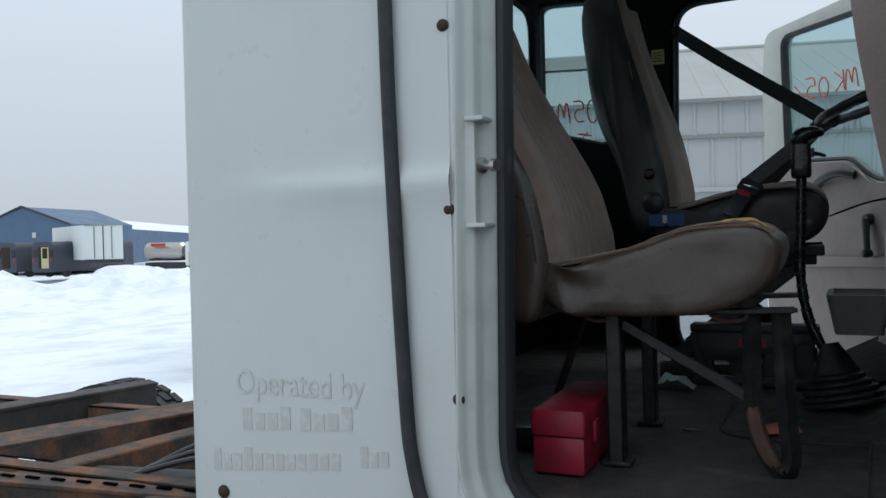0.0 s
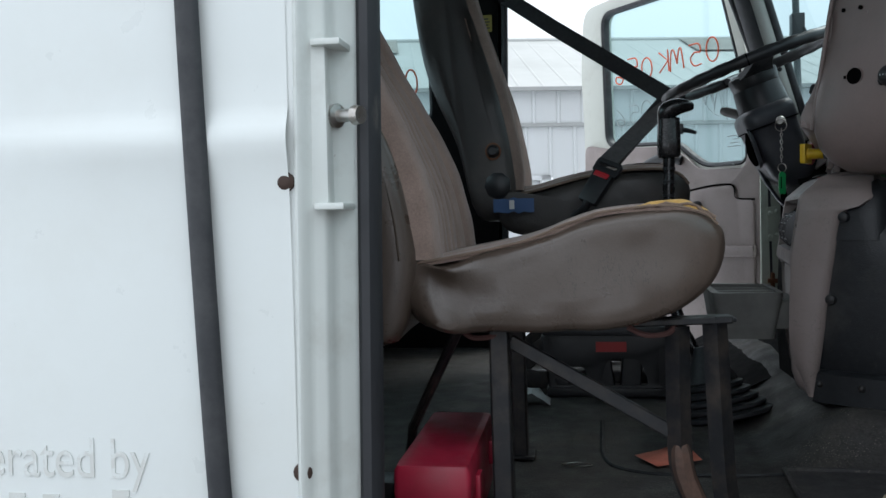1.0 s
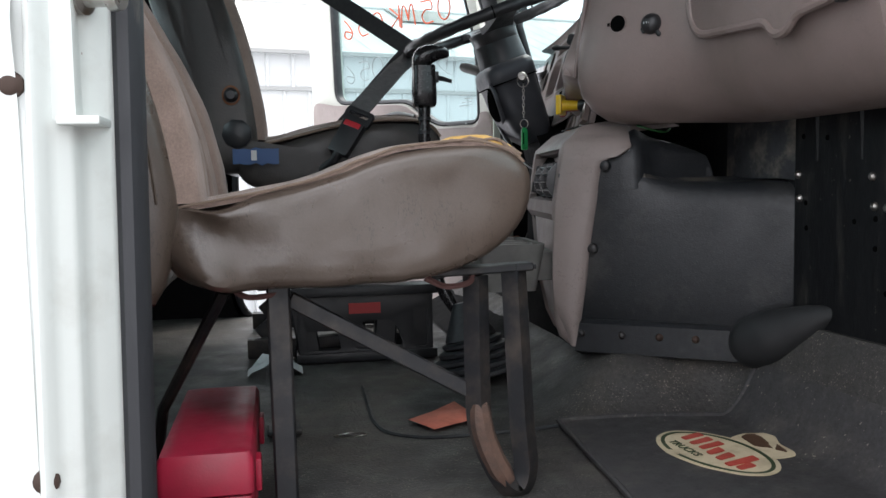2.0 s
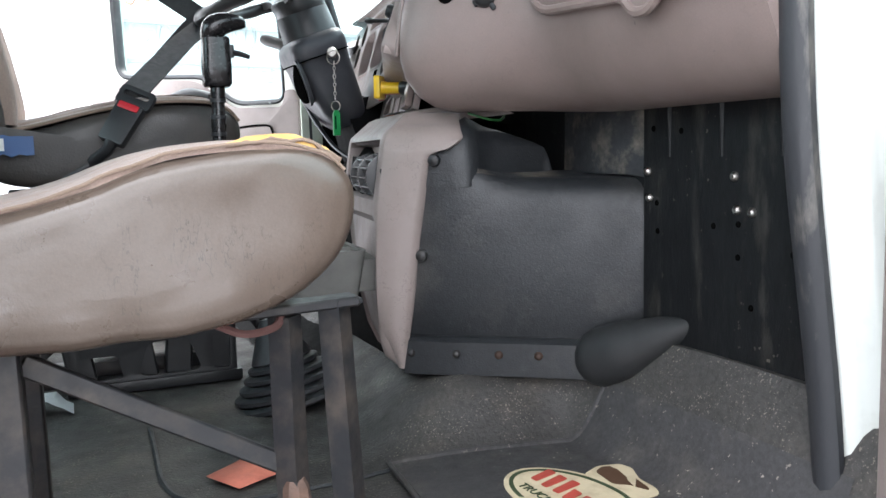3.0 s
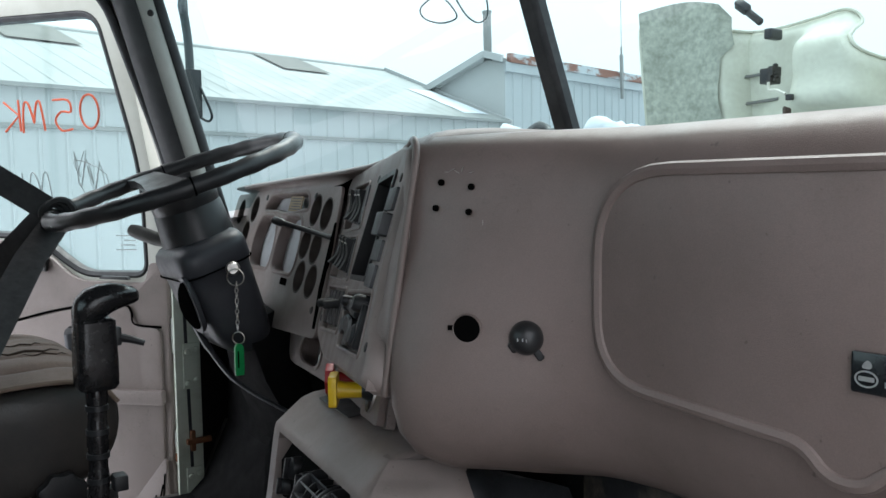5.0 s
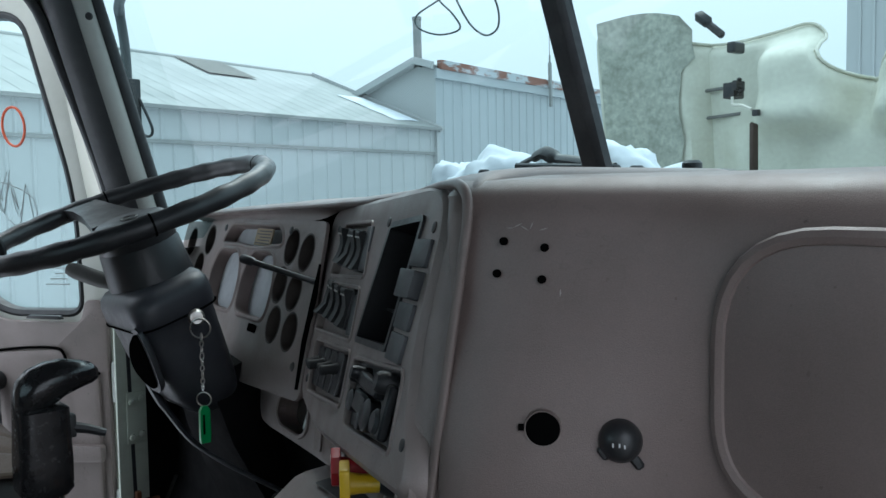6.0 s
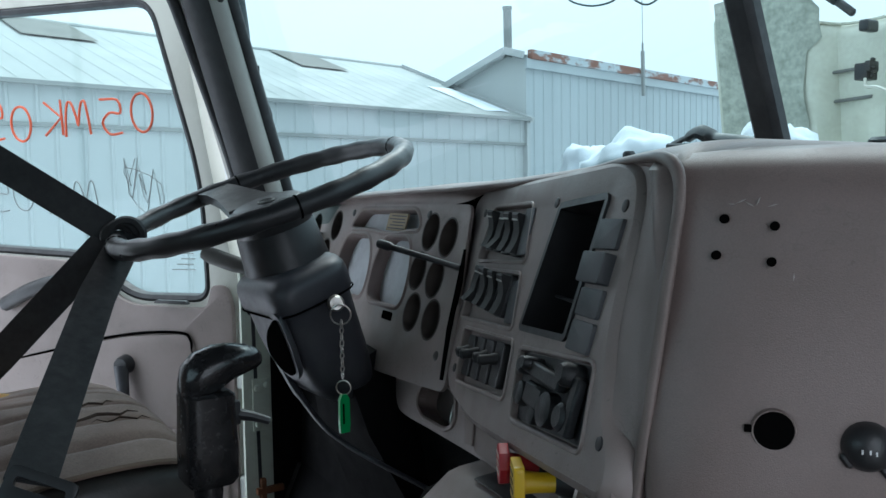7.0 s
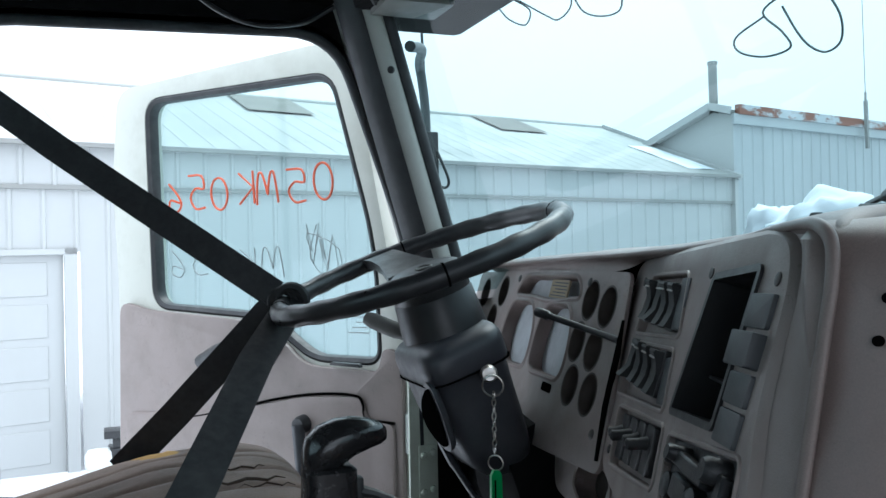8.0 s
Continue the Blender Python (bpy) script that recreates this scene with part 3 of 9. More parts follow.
dash = thing("dashboard", "taupe moulded truck dashboard with scuffs and empty gauge holes", "dashboard", at=(0.6, YC, 0.5))
BARREL = [(0.30, 0.515), (0.12, 0.502), (0.078, 0.508), (0.048, 0.523), (0.028, 0.546), (0.014, 0.576), (0.006, 0.610), (0.0015, 0.65), (0.0, 0.70), (0.0, 0.76), (0.001, 0.80), (0.007, 0.833), (0.020, 0.856), (0.046, 0.8695), (0.11, 0.8745), (0.25, 0.874), (0.42, 0.872)]
rings = []
for y, inset in ((1.508, 0.0), (1.54, 0.0), (1.62, 0.0), (1.70, 0.0), (1.78, 0.0), (1.86, 0.0), (1.91, 0.0), (1.95, 0.0), (1.98, 0.0), (2.01, 0.0), (2.04, 0.0), (2.07, 0.0), (2.095, 0.0), (2.118, 0.001), (2.132, 0.004), (2.140, 0.010), (2.144, 0.019), (2.147, 0.036), (2.153, 0.07)):
    x0 = dash_x(y)
    run = max(0, (y - 1.95) / 0.19)
    w = max(0.0, min(1.0, (y - 1.93) / 0.15))
    rings.append([(x0 + flare(y, z) + dx * (1 + 0.7 * w * (1 - max(0.0, min(1.0, (y - 2.03) / 0.07))) if z < 0.62 and dx < 0.1 else 1) + inset * (1 if z < 0.82 else max(0.0, (0.862 - z) / 0.042)), y + run * (end_y(y, z) - y), 0.69 + (z - 0.69) * (1 - (min(inset, 0.02) * 0.5 if z < 0.69 else 0)) - 0.012 * max(0, (0.56 - z) / 0.06) + foot_rise(y, z)) for dx, z in BARREL])
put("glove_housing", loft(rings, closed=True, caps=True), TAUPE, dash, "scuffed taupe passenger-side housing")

# frame on the passenger face: x towards the passenger, y up, z out of the face
FACE = frame_of((0.5855, 2.035, 0.669), (0.0, -1.0, 0), (0, 0, 1))
GLOVE = rounded([(0.120, -0.041), (0.335, -0.055), (0.357, -0.077), (0.383, -0.077), (0.404, -0.057), (0.484, -0.052), (0.486, 0.154), (0.120, 0.155)], [0.06, 0.02, 0.012, 0.012, 0.02, 0.02, 0.02, 0.085], 8)
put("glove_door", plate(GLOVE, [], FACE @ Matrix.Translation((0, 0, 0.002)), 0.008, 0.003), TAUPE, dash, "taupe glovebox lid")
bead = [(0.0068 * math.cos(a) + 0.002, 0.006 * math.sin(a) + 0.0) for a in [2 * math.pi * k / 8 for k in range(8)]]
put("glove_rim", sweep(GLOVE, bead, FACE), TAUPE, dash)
BADGE_BLACK = material("badge_black", (0.012, 0.014, 0.016), 0.18, coat=0.3)
SILVER = material("silver_print", (0.5, 0.52, 0.52), 0.3, 0.6)
BADGE_AT = FACE @ Matrix.Translation((0.075, 0.002, -0.003)) @ Matrix.Diagonal((0.83, 0.83, 1, 1))
badge = put("badge", plate(rounded([(0.36, -0.012), (0.462, -0.012), (0.462, 0.024), (0.36, 0.024)], 0.003), [], BADGE_AT @ Matrix.Translation((0, 0, 0.009)), 0.005, 0.001), BADGE_BLACK, dash, "small black name plate with silver emblem")
put("emblem", join(plate(ellipse(0.374, 0.001, 0.0105, 0.0075), [ellipse(0.374, 0.001, 0.009, 0.006)], BADGE_AT @ Matrix.Translation((0, 0, 0.0095)), 0.0005),
                   plate(rounded([(0.367, -0.001), (0.381, -0.001), (0.381, 0.003), (0.367, 0.003)], 0.001), [], BADGE_AT @ Matrix.Translation((0, 0, 0.0095)), 0.0005),
                   plate(rounded([(0.370, 0.010), (0.378, 0.010), (0.379, 0.014), (0.375, 0.018), (0.371, 0.014)], 0.002), [], BADGE_AT @ Matrix.Translation((0, 0, 0.0095)), 0.0005)), SILVER, badge)
for a, b, y in ((0.404, 0.446, 0.010), (0.390, 0.455, -0.004)):
    put("lettering_bar", plate([(a, y), (b, y), (b, y + 0.005), (a, y + 0.005)], [], BADGE_AT @ Matrix.Translation((0, 0, 0.0095)), 0.0005), SILVER, badge)
# vent beyond the glovebox
VENT_AT = FACE @ Matrix.Translation((0.012, 0, 0))
vent = put("end_vent", plate(rounded([(0.480, -0.065), (0.514, -0.06), (0.514, 0.10), (0.480, 0.10)], 0.004), [rounded([(0.485, -0.055), (0.509, -0.052), (0.509, 0.094), (0.485, 0.094)], 0.003)], VENT_AT @ Matrix.Translation((0, 0, 0.008)), 0.012, 0.001), SOFT_BLACK, dash, "black air vent frame")
# black sheet gives the vent's inner shade as colour
put("vent_dark", plate([(0.484, -0.056), (0.51, -0.053), (0.51, 0.095), (0.484, 0.095)], [], VENT_AT @ Matrix.Translation((0, 0, 0.0015)), 0.001), SHADE_BLACK, vent)
for k in range(5):
    put("vent_slat", box((0.486, -0.045 + 0.028 * k, 0.001), (0.508, -0.042 + 0.028 * k, 0.007), 0.0005, 1, VENT_AT), SOFT_BLACK, vent)
# drilled holes and socket hole, flat black discs painting their shade, and capped socket
for y, z in ((2.075, 0.818), (2.043, 0.813), (2.078, 0.791), (2.043, 0.787)):
    put("drill_hole", plate(ellipse(0, 0, 0.0035, 0.0035, 14), [], on_face(y, z, 0.0035), 0.003), SHADE_BLACK, dash)
SCUFF = material("pale_scuff", (0.34, 0.31, 0.29), 0.8)
for y, z, a, n in ((2.066, 0.831, 20, 0.005), (2.060, 0.829, -35, 0.004), (2.055, 0.831, 60, 0.0035), (2.046, 0.828, 10, 0.004), (2.072, 0.829, -10, 0.003), (2.030, 0.776, 80, 0.003)):
    put("scuff", plate([(-n, -0.0004), (0, -0.0007), (n, 0.0002), (n * 0.3, 0.0006)], [], on_face(y, z, 0.0012) @ pose(0, 0, 0, 0, 0, a), 0.0012), SCUFF, dash)
SOCK = on_face(2.030, 0.668)
CAP = on_face(1.982, 0.660)
put("socket_hole", join(plate(ellipse(0.0, 0.0, 0.0140, 0.0140, 28), [], SOCK @ Matrix.Translation((0, 0, 0.003)), 0.002), box((-0.020, -0.002, 0), (-0.015, 0.003, 0.003), 0, 1, SOCK)), SHADE_BLACK, dash, "empty round socket hole")
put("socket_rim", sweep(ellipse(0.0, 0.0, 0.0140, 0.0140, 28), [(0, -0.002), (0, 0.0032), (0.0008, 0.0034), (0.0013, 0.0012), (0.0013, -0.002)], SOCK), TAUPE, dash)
cap = put("socket_cap", lathe(CAP @ Vector((0, 0, -0.002)), CAP @ Vector((0, 0, 0.016)), [(0, 0.0178), (0.3, 0.0172), (0.55, 0.0155), (0.85, 0.0115), (1, 0.005)], 24), SOFT_BLACK, dash, "black rubber socket cap")
put("cap_tab", box((-0.004, -0.027, 0.001), (0.004, -0.012, 0.005), 0.002, 1, CAP @ pose(0, 0, 0, 0, 0, 38)), SOFT_BLACK, cap)
put("cap_tab", box((-0.006, -0.020, 0.001), (0.006, -0.012, 0.006), 0.002, 1, CAP @ pose(0, 0, 0, 0, 0, -55)), SOFT_BLACK, cap)
put("cap_mark", join(*[box((-0.007 + a, -0.001 + b, 0.0135), (-0.0058 + a, 0.002 + b, 0.0162), 0, 1, CAP) for a, b in ((0, 0), (0.005, 0), (0.009, -0.001))]), SILVER, cap)

# centre stack: x runs towards the driver, y up, z out of the face
STACK = frame_of((0.463, 2.154, 0.636), (0.384, 0.924, 0.0), (0.267, -0.111, 0.957))
STACK = STACK @ Matrix.Diagonal((1, 1, -1, 1))      # z towards the cab


def on(m, d=0.0):
    """The frame lifted d towards the cab."""
    return m @ Matrix.Translation((0, 0, d))


def face_plate(outer, holes, m, thick, bev=0.0):
    return plate(outer, holes, m, thick, bev)


def face_box(lo, hi, m, bev=0.001):
    return box(lo, hi, bev, 1, m)


BEZEL = rounded([(-0.024, -0.034), (-0.014, -0.004), (0.012, 0.016), (0.030, 0.052), (0.047, 0.096), (0.052, 0.150), (0.056, 0.196), (0.074, 0.227), (0.115, 0.2365), (0.575, 0.205), (0.60, 0.19), (0.50, -0.06), (0.36, -0.074), (0.12, -0.050)], [0.015, 0.012, 0.03, 0.06, 0.06, 0.06, 0.04, 0.03, 0.03, 0.02, 0.02, 0.03, 0.05, 0.05], 6)
RADIO = [(0.129, 0.066), (0.258, 0.056), (0.235, 0.194), (0.118, 0.206)]
POCKETS = {"top": [(0.308, 0.128), (0.505, 0.113), (0.490, 0.186), (0.335, 0.194)], "mid": [(0.290, 0.050), (0.512, 0.032), (0.500, 0.098), (0.310, 0.110)],
           "low": [(0.255, -0.024), (0.452, -0.048), (0.478, 0.018), (0.272, 0.036)], "heat": [(0.034, -0.016), (0.215, -0.036), (0.244, 0.034), (0.052, 0.056)]}
put("stack_panel", face_plate(BEZEL, [rounded(RADIO, 0.006)] + [rounded(q, 0.008) for q in POCKETS.values()], on(STACK, 0.0), 0.012, 0.0015), TAUPE_TRIM, dash, "taupe centre switch panel")
for q in POCKETS.values():
    put("pocket_rim", sweep(rounded(q, 0.008), [(-0.0005, -0.004), (0.0, 0.0008), (0.0015, 0.0022), (0.004, 0.0020), (0.0055, -0.001)], STACK), TAUPE_TRIM, dash)
put("stack_backing", face_plate([(p[0] * 0.98 + 0.005, p[1] * 0.98) for p in BEZEL], [rounded(RADIO, 0.006)], on(STACK, -0.010), 0.004), TAUPE_TRIM, dash)
put("stack_skirt", sweep(BEZEL, [(0.0, 0.0), (0.006, -0.004), (0.012, -0.02), (0.012, -0.05), (0.0, -0.05), (-0.004, -0.01)], STACK), TAUPE_TRIM, dash)
radio = put("radio_slot", sweep(rounded(RADIO, 0.006), [(-0.003, 0.003), (0.004, 0.003), (0.004, -0.11), (0.0, -0.11)], STACK), SOFT_BLACK, dash, "empty black radio slot")
# back of the slot coloured black for its depth of shade
put("slot_back", face_plate(RADIO, [], on(STACK, -0.105), 0.004), SHADE_BLACK, radio)
put("slot_divider", join(face_box((0.12, 0.098, -0.10), (0.242, 0.101, -0.02), STACK), face_box((0.168, 0.10, -0.10), (0.171, 0.15, -0.03), STACK)), SOFT_BLACK, radio)
MATT = material("matt_black", (0.014, 0.015, 0.016), 0.65, bump=0.15, bump_scale=500)
BUTTON = material("grey_button", (0.045, 0.05, 0.055), 0.45, bump=0.1, bump_scale=600)
for v0, v1, proud in ((0.157, 0.186, 0.004), (0.124, 0.153, 0.012), (0.093, 0.120, 0.004), (0.060, 0.089, 0.004)):
    put("blank_button", face_plate(rounded([(0.068, v0), (0.118, v0 - 0.002), (0.117, v1 - 0.002), (0.067, v1)], 0.003), [], on(STACK, proud), proud + 0.004, 0.0015), BUTTON, dash, "grey blank switch cover")
for name, n0, us in (("top", 0, (0.475, 0.437, 0.399, 0.361)), ("mid", 0, (0.485, 0.442, 0.400, 0.357))):
    lo = 0.118 if name == "top" else 0.042
    for k, u in enumerate(us):
        tilt = -0.010 if (name, k) in (("mid", 0), ("top", 1)) else 0.0
        sw = put("rocker_switch", face_plate(rounded([(u - 0.016, lo + 0.012), (u + 0.014, lo + 0.010), (u + 0.012, lo + 0.064), (u - 0.018, lo + 0.066)], 0.005), [], on(STACK, 0.0), 0.008, 0.001), SOFT_BLACK, dash, "black rocker switch")
        put("rocker", loft([[STACK @ Vector((u + a, lo + b, c if k_ < 2 else -0.002)) for k_, a in enumerate((-0.013, 0.010, 0.010, -0.013))] for b, c in ((0.0135, 0.009 - tilt * 0.5), (0.020, 0.0065 - tilt * 0.3), (0.030, 0.004), (0.040, 0.004), (0.050, 0.007 + tilt * 0.4), (0.060, 0.012 + tilt * 0.7), (0.063, 0.011 + tilt * 0.7))]), MATT, sw)
        put("rocker_bar", face_box((u - 0.011, lo + 0.0535, 0.009 + tilt * 0.55), (u + 0.008, lo + 0.0555, 0.0108 + tilt * 0.55), STACK, 0), CHROME, sw)
put("switch_blank", face_plate(rounded([(0.312, 0.134), (0.342, 0.131), (0.350, 0.189), (0.320, 0.191)], 0.003), [], on(STACK, 0.002), 0.008, 0.001), BUTTON, dash)
put("switch_blank", face_plate(rounded([(0.296, 0.054), (0.330, 0.050), (0.338, 0.100), (0.312, 0.105)], 0.003), [], on(STACK, -0.001), 0.006, 0.001), BUTTON, dash)
for k, u in enumerate((0.424, 0.384, 0.345, 0.305)):
    sw = put("toggle_switch", face_plate(rounded([(u - 0.016, -0.034 + k * 0.004), (u + 0.014, -0.036 + k * 0.004), (u + 0.022, 0.016 + k * 0.004), (u - 0.008, 0.018 + k * 0.004)], 0.004), [], on(STACK, 0.001), 0.01, 0.0015), SOFT_BLACK, dash, "black toggle switch")
    a = STACK @ Vector((u + 0.004, -0.002 + k * 0.004, 0.0))
    put("toggle", lathe(a, STACK @ Vector((u + 0.006, -0.010 + k * 0.004, 0.017 + 0.006 * (k % 2))), [(0, 0.0075), (0.5, 0.006), (0.9, 0.0065), (1, 0.004)], 12), MATT, sw)
heat = put("heater_recess", face_plate([(0.036, -0.014), (0.213, -0.034), (0.242, 0.032), (0.054, 0.054)], [], on(STACK, -0.006), 0.004), DARK_TUNNEL, dash, "grimy heater control recess without its cover")
for u, v, r, h in ((0.215, 0.022, 0.010, 0.012), (0.185, 0.028, 0.008, 0.02), (0.085, 0.038, 0.012, 0.02), (0.205, -0.006, 0.013, 0.010), (0.125, -0.004, 0.018, 0.012), (0.08, 0.0, 0.014, 0.014), (0.16, -0.018, 0.010, 0.008)):
    put("control_stub", lathe(STACK @ Vector((u, v, -0.006)), STACK @ Vector((u, v, h - 0.004)), [(0, r), (0.8, r * 0.95), (1, r * 0.7)], 14), DARK_TUNNEL, heat)
put("heater_board", join(face_box((0.10, 0.018, -0.004), (0.20, 0.032, 0.008), STACK, 0.002), face_box((0.06, -0.014, -0.004), (0.075, 0.04, 0.006), STACK, 0.002), face_box((0.14, -0.012, -0.004), (0.19, 0.012, 0.005), STACK, 0.003)), DARK_TUNNEL, heat)
for u, v in ((0.534, 0.178), (0.255, 0.198), (0.078, 0.198), (0.002, 0.0), (0.475, -0.036)):
    put("panel_screw", lathe(STACK @ Vector((u, v, 0)), STACK @ Vector((u, v, 0.002)), [(0, 0.0062), (0.6, 0.0058), (1, 0.003)], 12), DARK_METAL, dash)

# gauge panel
GAUGE = frame_of((0.641, 2.612, 0.597), (0.148, 0.989, 0.0), (0.289, -0.043, 0.956)) @ Matrix.Diagonal((1, 1, -1, 1))
HOLES = [ellipse(u, v, 0.027, 0.030, 22) for u, v in ((0.172, 0.186), (0.108, 0.180), (0.183, 0.122), (0.119, 0.116), (0.168, 0.058), (0.098, 0.055), (0.607, 0.181), (0.730, 0.173), (0.640, 0.122))]
BIG = [rounded([(0.216, 0.060), (0.360, 0.058), (0.366, 0.120), (0.345, 0.170), (0.240, 0.172), (0.214, 0.120)], [0.025, 0.025, 0.05, 0.05, 0.05, 0.05], 8), rounded([(0.386, 0.058), (0.535, 0.056), (0.548, 0.118), (0.525, 0.166), (0.415, 0.168), (0.384, 0.120)], [0.025, 0.025, 0.05, 0.05, 0.05, 0.05], 8)]
TELL = rounded([(0.212, 0.190), (0.27, 0.186), (0.30, 0.181), (0.37, 0.179), (0.41, 0.183), (0.52, 0.181), (0.490, 0.214), (0.240, 0.219)], [0.015, 0.02, 0.02, 0.02, 0.02, 0.015, 0.02, 0.02], 5)
PANEL = rounded([(0.005, -0.036), (0.25, -0.050), (0.80, -0.050), (0.80, 0.215), (0.46, 0.228), (0.06, 0.232), (0.022, 0.05)], [0.02, 0.04, 0.02, 0.02, 0.02, 0.015, 0.02], 5)
put("gauge_panel", face_plate(PANEL, HOLES + BIG + [TELL], GAUGE, 0.006, 0.001), TAUPE_TRIM, dash, "taupe instrument panel with empty gauge holes")
# taupe darkened in its colour to stand for shade inside recesses
SHADED_TAUPE = material("shaded_taupe_plastic", (0.06, 0.048, 0.042), 0.6, bump=0.1, bump_scale=600, stain=(0.04, 0.033, 0.03), stain_scale=20)
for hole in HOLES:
    put("gauge_well", sweep(hole, [(-0.001, 0.0005), (0.0015, 0.0005), (0.0015, -0.05), (-0.001, -0.05)], GAUGE), SHADED_TAUPE, dash)
# black sheet painting the shade behind the empty gauge holes
put("gauge_shadow_box", face_plate(PANEL, [], on(GAUGE, -0.052), 0.004), SHADE_BLACK, dash)
DIAL = material("dial_plastic", (0.46, 0.49, 0.51), 0.4, stain=(0.25, 0.26, 0.28), stain_scale=25, stain_amount=0.4)
for hole in BIG + [TELL]:
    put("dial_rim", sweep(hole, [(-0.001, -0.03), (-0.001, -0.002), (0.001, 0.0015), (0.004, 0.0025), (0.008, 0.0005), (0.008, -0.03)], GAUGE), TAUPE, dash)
    put("dial_face", face_plate(hole, [], on(GAUGE, -0.022), 0.002), DIAL, dash, "blank grey dial face")
put("warning_label", join(face_box((0.285, 0.183, -0.008), (0.365, 0.214, -0.005), GAUGE, 0)), material("label_tan", (0.30, 0.24, 0.15), 0.6), dash, "small tan label with unreadable print")
put("label_print", join(*[face_box((0.290 + 0.004 * (k % 2), 0.186 + 0.0055 * k, -0.005), (0.358 - 0.008 * (k % 3), 0.188 + 0.0055 * k, -0.0042), GAUGE, 0) for k in range(5)]), SOFT_BLACK, dash)
for u, v in ((0.191, 0.213), (0.526, 0.209), (0.054, 0.008)):
    put("panel_screw", lathe(GAUGE @ Vector((u, v, 0)), GAUGE @ Vector((u, v, 0.002)), [(0, 0.0075), (1, 0.005)], 12), DARK_METAL, dash)
put("lower_slot", face_plate(rounded([(0.235, 0.034), (0.275, 0.034), (0.275, 0.048), (0.235, 0.048)], 0.004), [], on(GAUGE, 0.001), 0.003), SHADE_BLACK, dash)
put("dash_lever", lathe(GAUGE @ Vector((0.045, 0.138, 0.0)), GAUGE @ Vector((0.235, 0.150, 0.055)), [(0, 0.005), (0.15, 0.0045), (0.82, 0.005), (0.84, 0.0075), (0.98, 0.0075), (1, 0.003)], 12), SOFT_BLACK, dash, "thin black lever")
put("trim_gap", tube([GAUGE @ Vector((0.018, -0.02, 0.001)), GAUGE @ Vector((0.030, 0.05, 0.002)), GAUGE @ Vector((0.035, 0.12, 0.002)), GAUGE @ Vector((0.045, 0.165, 0.001))], [0.003, 0.0045, 0.0045, 0.002], 8), SHADE_BLACK, dash)

# groove between the dash top and the panels: up the housing's end, round the corner, along under the brow
GROOVE = [(0.4665, 2.127, 0.588), (0.468, 2.1255, 0.605), (0.474, 2.1225, 0.65), (0.481, 2.119, 0.70), (0.488, 2.1155, 0.75), (0.495, 2.112, 0.80), (0.501, 2.112, 0.830), (0.507, 2.118, 0.850), (0.517, 2.136, 0.8605), (0.538, 2.172, 0.8645), (0.584, 2.252, 0.862), (0.632, 2.36, 0.853), (0.690, 2.53, 0.845), (0.709, 2.62, 0.841), (0.725, 2.72, 0.837), (0.755, 2.95, 0.830), (0.775, 3.15, 0.822), (0.780, 3.30, 0.815)]
PANEL_EDGE = [STACK @ Vector((u, v, -0.006)) for u, v in ((-0.031, -0.042), (-0.029, -0.032), (-0.001, 0.010), (0.029, 0.060), (0.044, 0.106), (0.047, 0.158), (0.050, 0.190), (0.057, 0.213), (0.076, 0.232), (0.112, 0.240), (0.150, 0.238), (0.270, 0.230), (0.430, 0.218), (0.560, 0.212))]
PANEL_EDGE += [GAUGE @ Vector((u, v, -0.003)) for u, v in ((0.12, 0.232), (0.35, 0.230), (0.55, 0.225), (0.70, 0.218))]
groove = smooth_path(GROOVE, 6)
panel_edge = smooth_path(PANEL_EDGE, 6)
# a soft band falls from the panels into the groove
band = [[e.lerp(g, f) + Vector((0.006 * math.sin(math.pi * f) + (0.010 if f == 1.0 else 0.0), 0, 0)) for g, e in zip(groove, panel_edge)] for f in (0.0, 0.15, 0.3, 0.5, 0.7, 0.85, 0.95, 1.0)]
put("panel_surround", loft(band, closed=False, caps=False), TAUPE_TRIM, dash, "soft taupe band round the panels", 60)
# unseen black curtain added behind the panels to block light leaks
put("dash_shell", loft([[g + Vector((0.078, 0.0, 0.004)) for g in groove if g.y > 2.24], [Vector((g.x + 0.060, g.y, 0.57)) for g in groove if g.y > 2.24]], closed=False, caps=False), SHADE_BLACK, dash, "black curtain added behind the panels to block light leaks", 60)
# rolled lip along the groove
CAB = Vector((-0.884, 0.367, 0.289))
lip = []
for i, g in enumerate(groove):
    t_ = (groove[min(i + 1, len(groove) - 1)] - groove[max(i - 1, 0)]).normalized()
    out = t_.cross(CAB).normalized()
    face_out = out.cross(t_).normalized()
    up_ = max(0.0, min(1.0, (g.y - 2.11) / 0.06)) if g.z > 0.8 else 0.0
    wide, high = 0.0065 - 0.0025 * up_, 0.0042 - 0.0007 * up_
    c = g + out * wide * 0.9 - face_out * 0.001
    lip.append([c + out * (wide * math.cos(a)) + face_out * (high * math.sin(a)) for a in [2 * math.pi * k / 12 for k in range(12)]])
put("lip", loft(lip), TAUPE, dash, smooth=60)
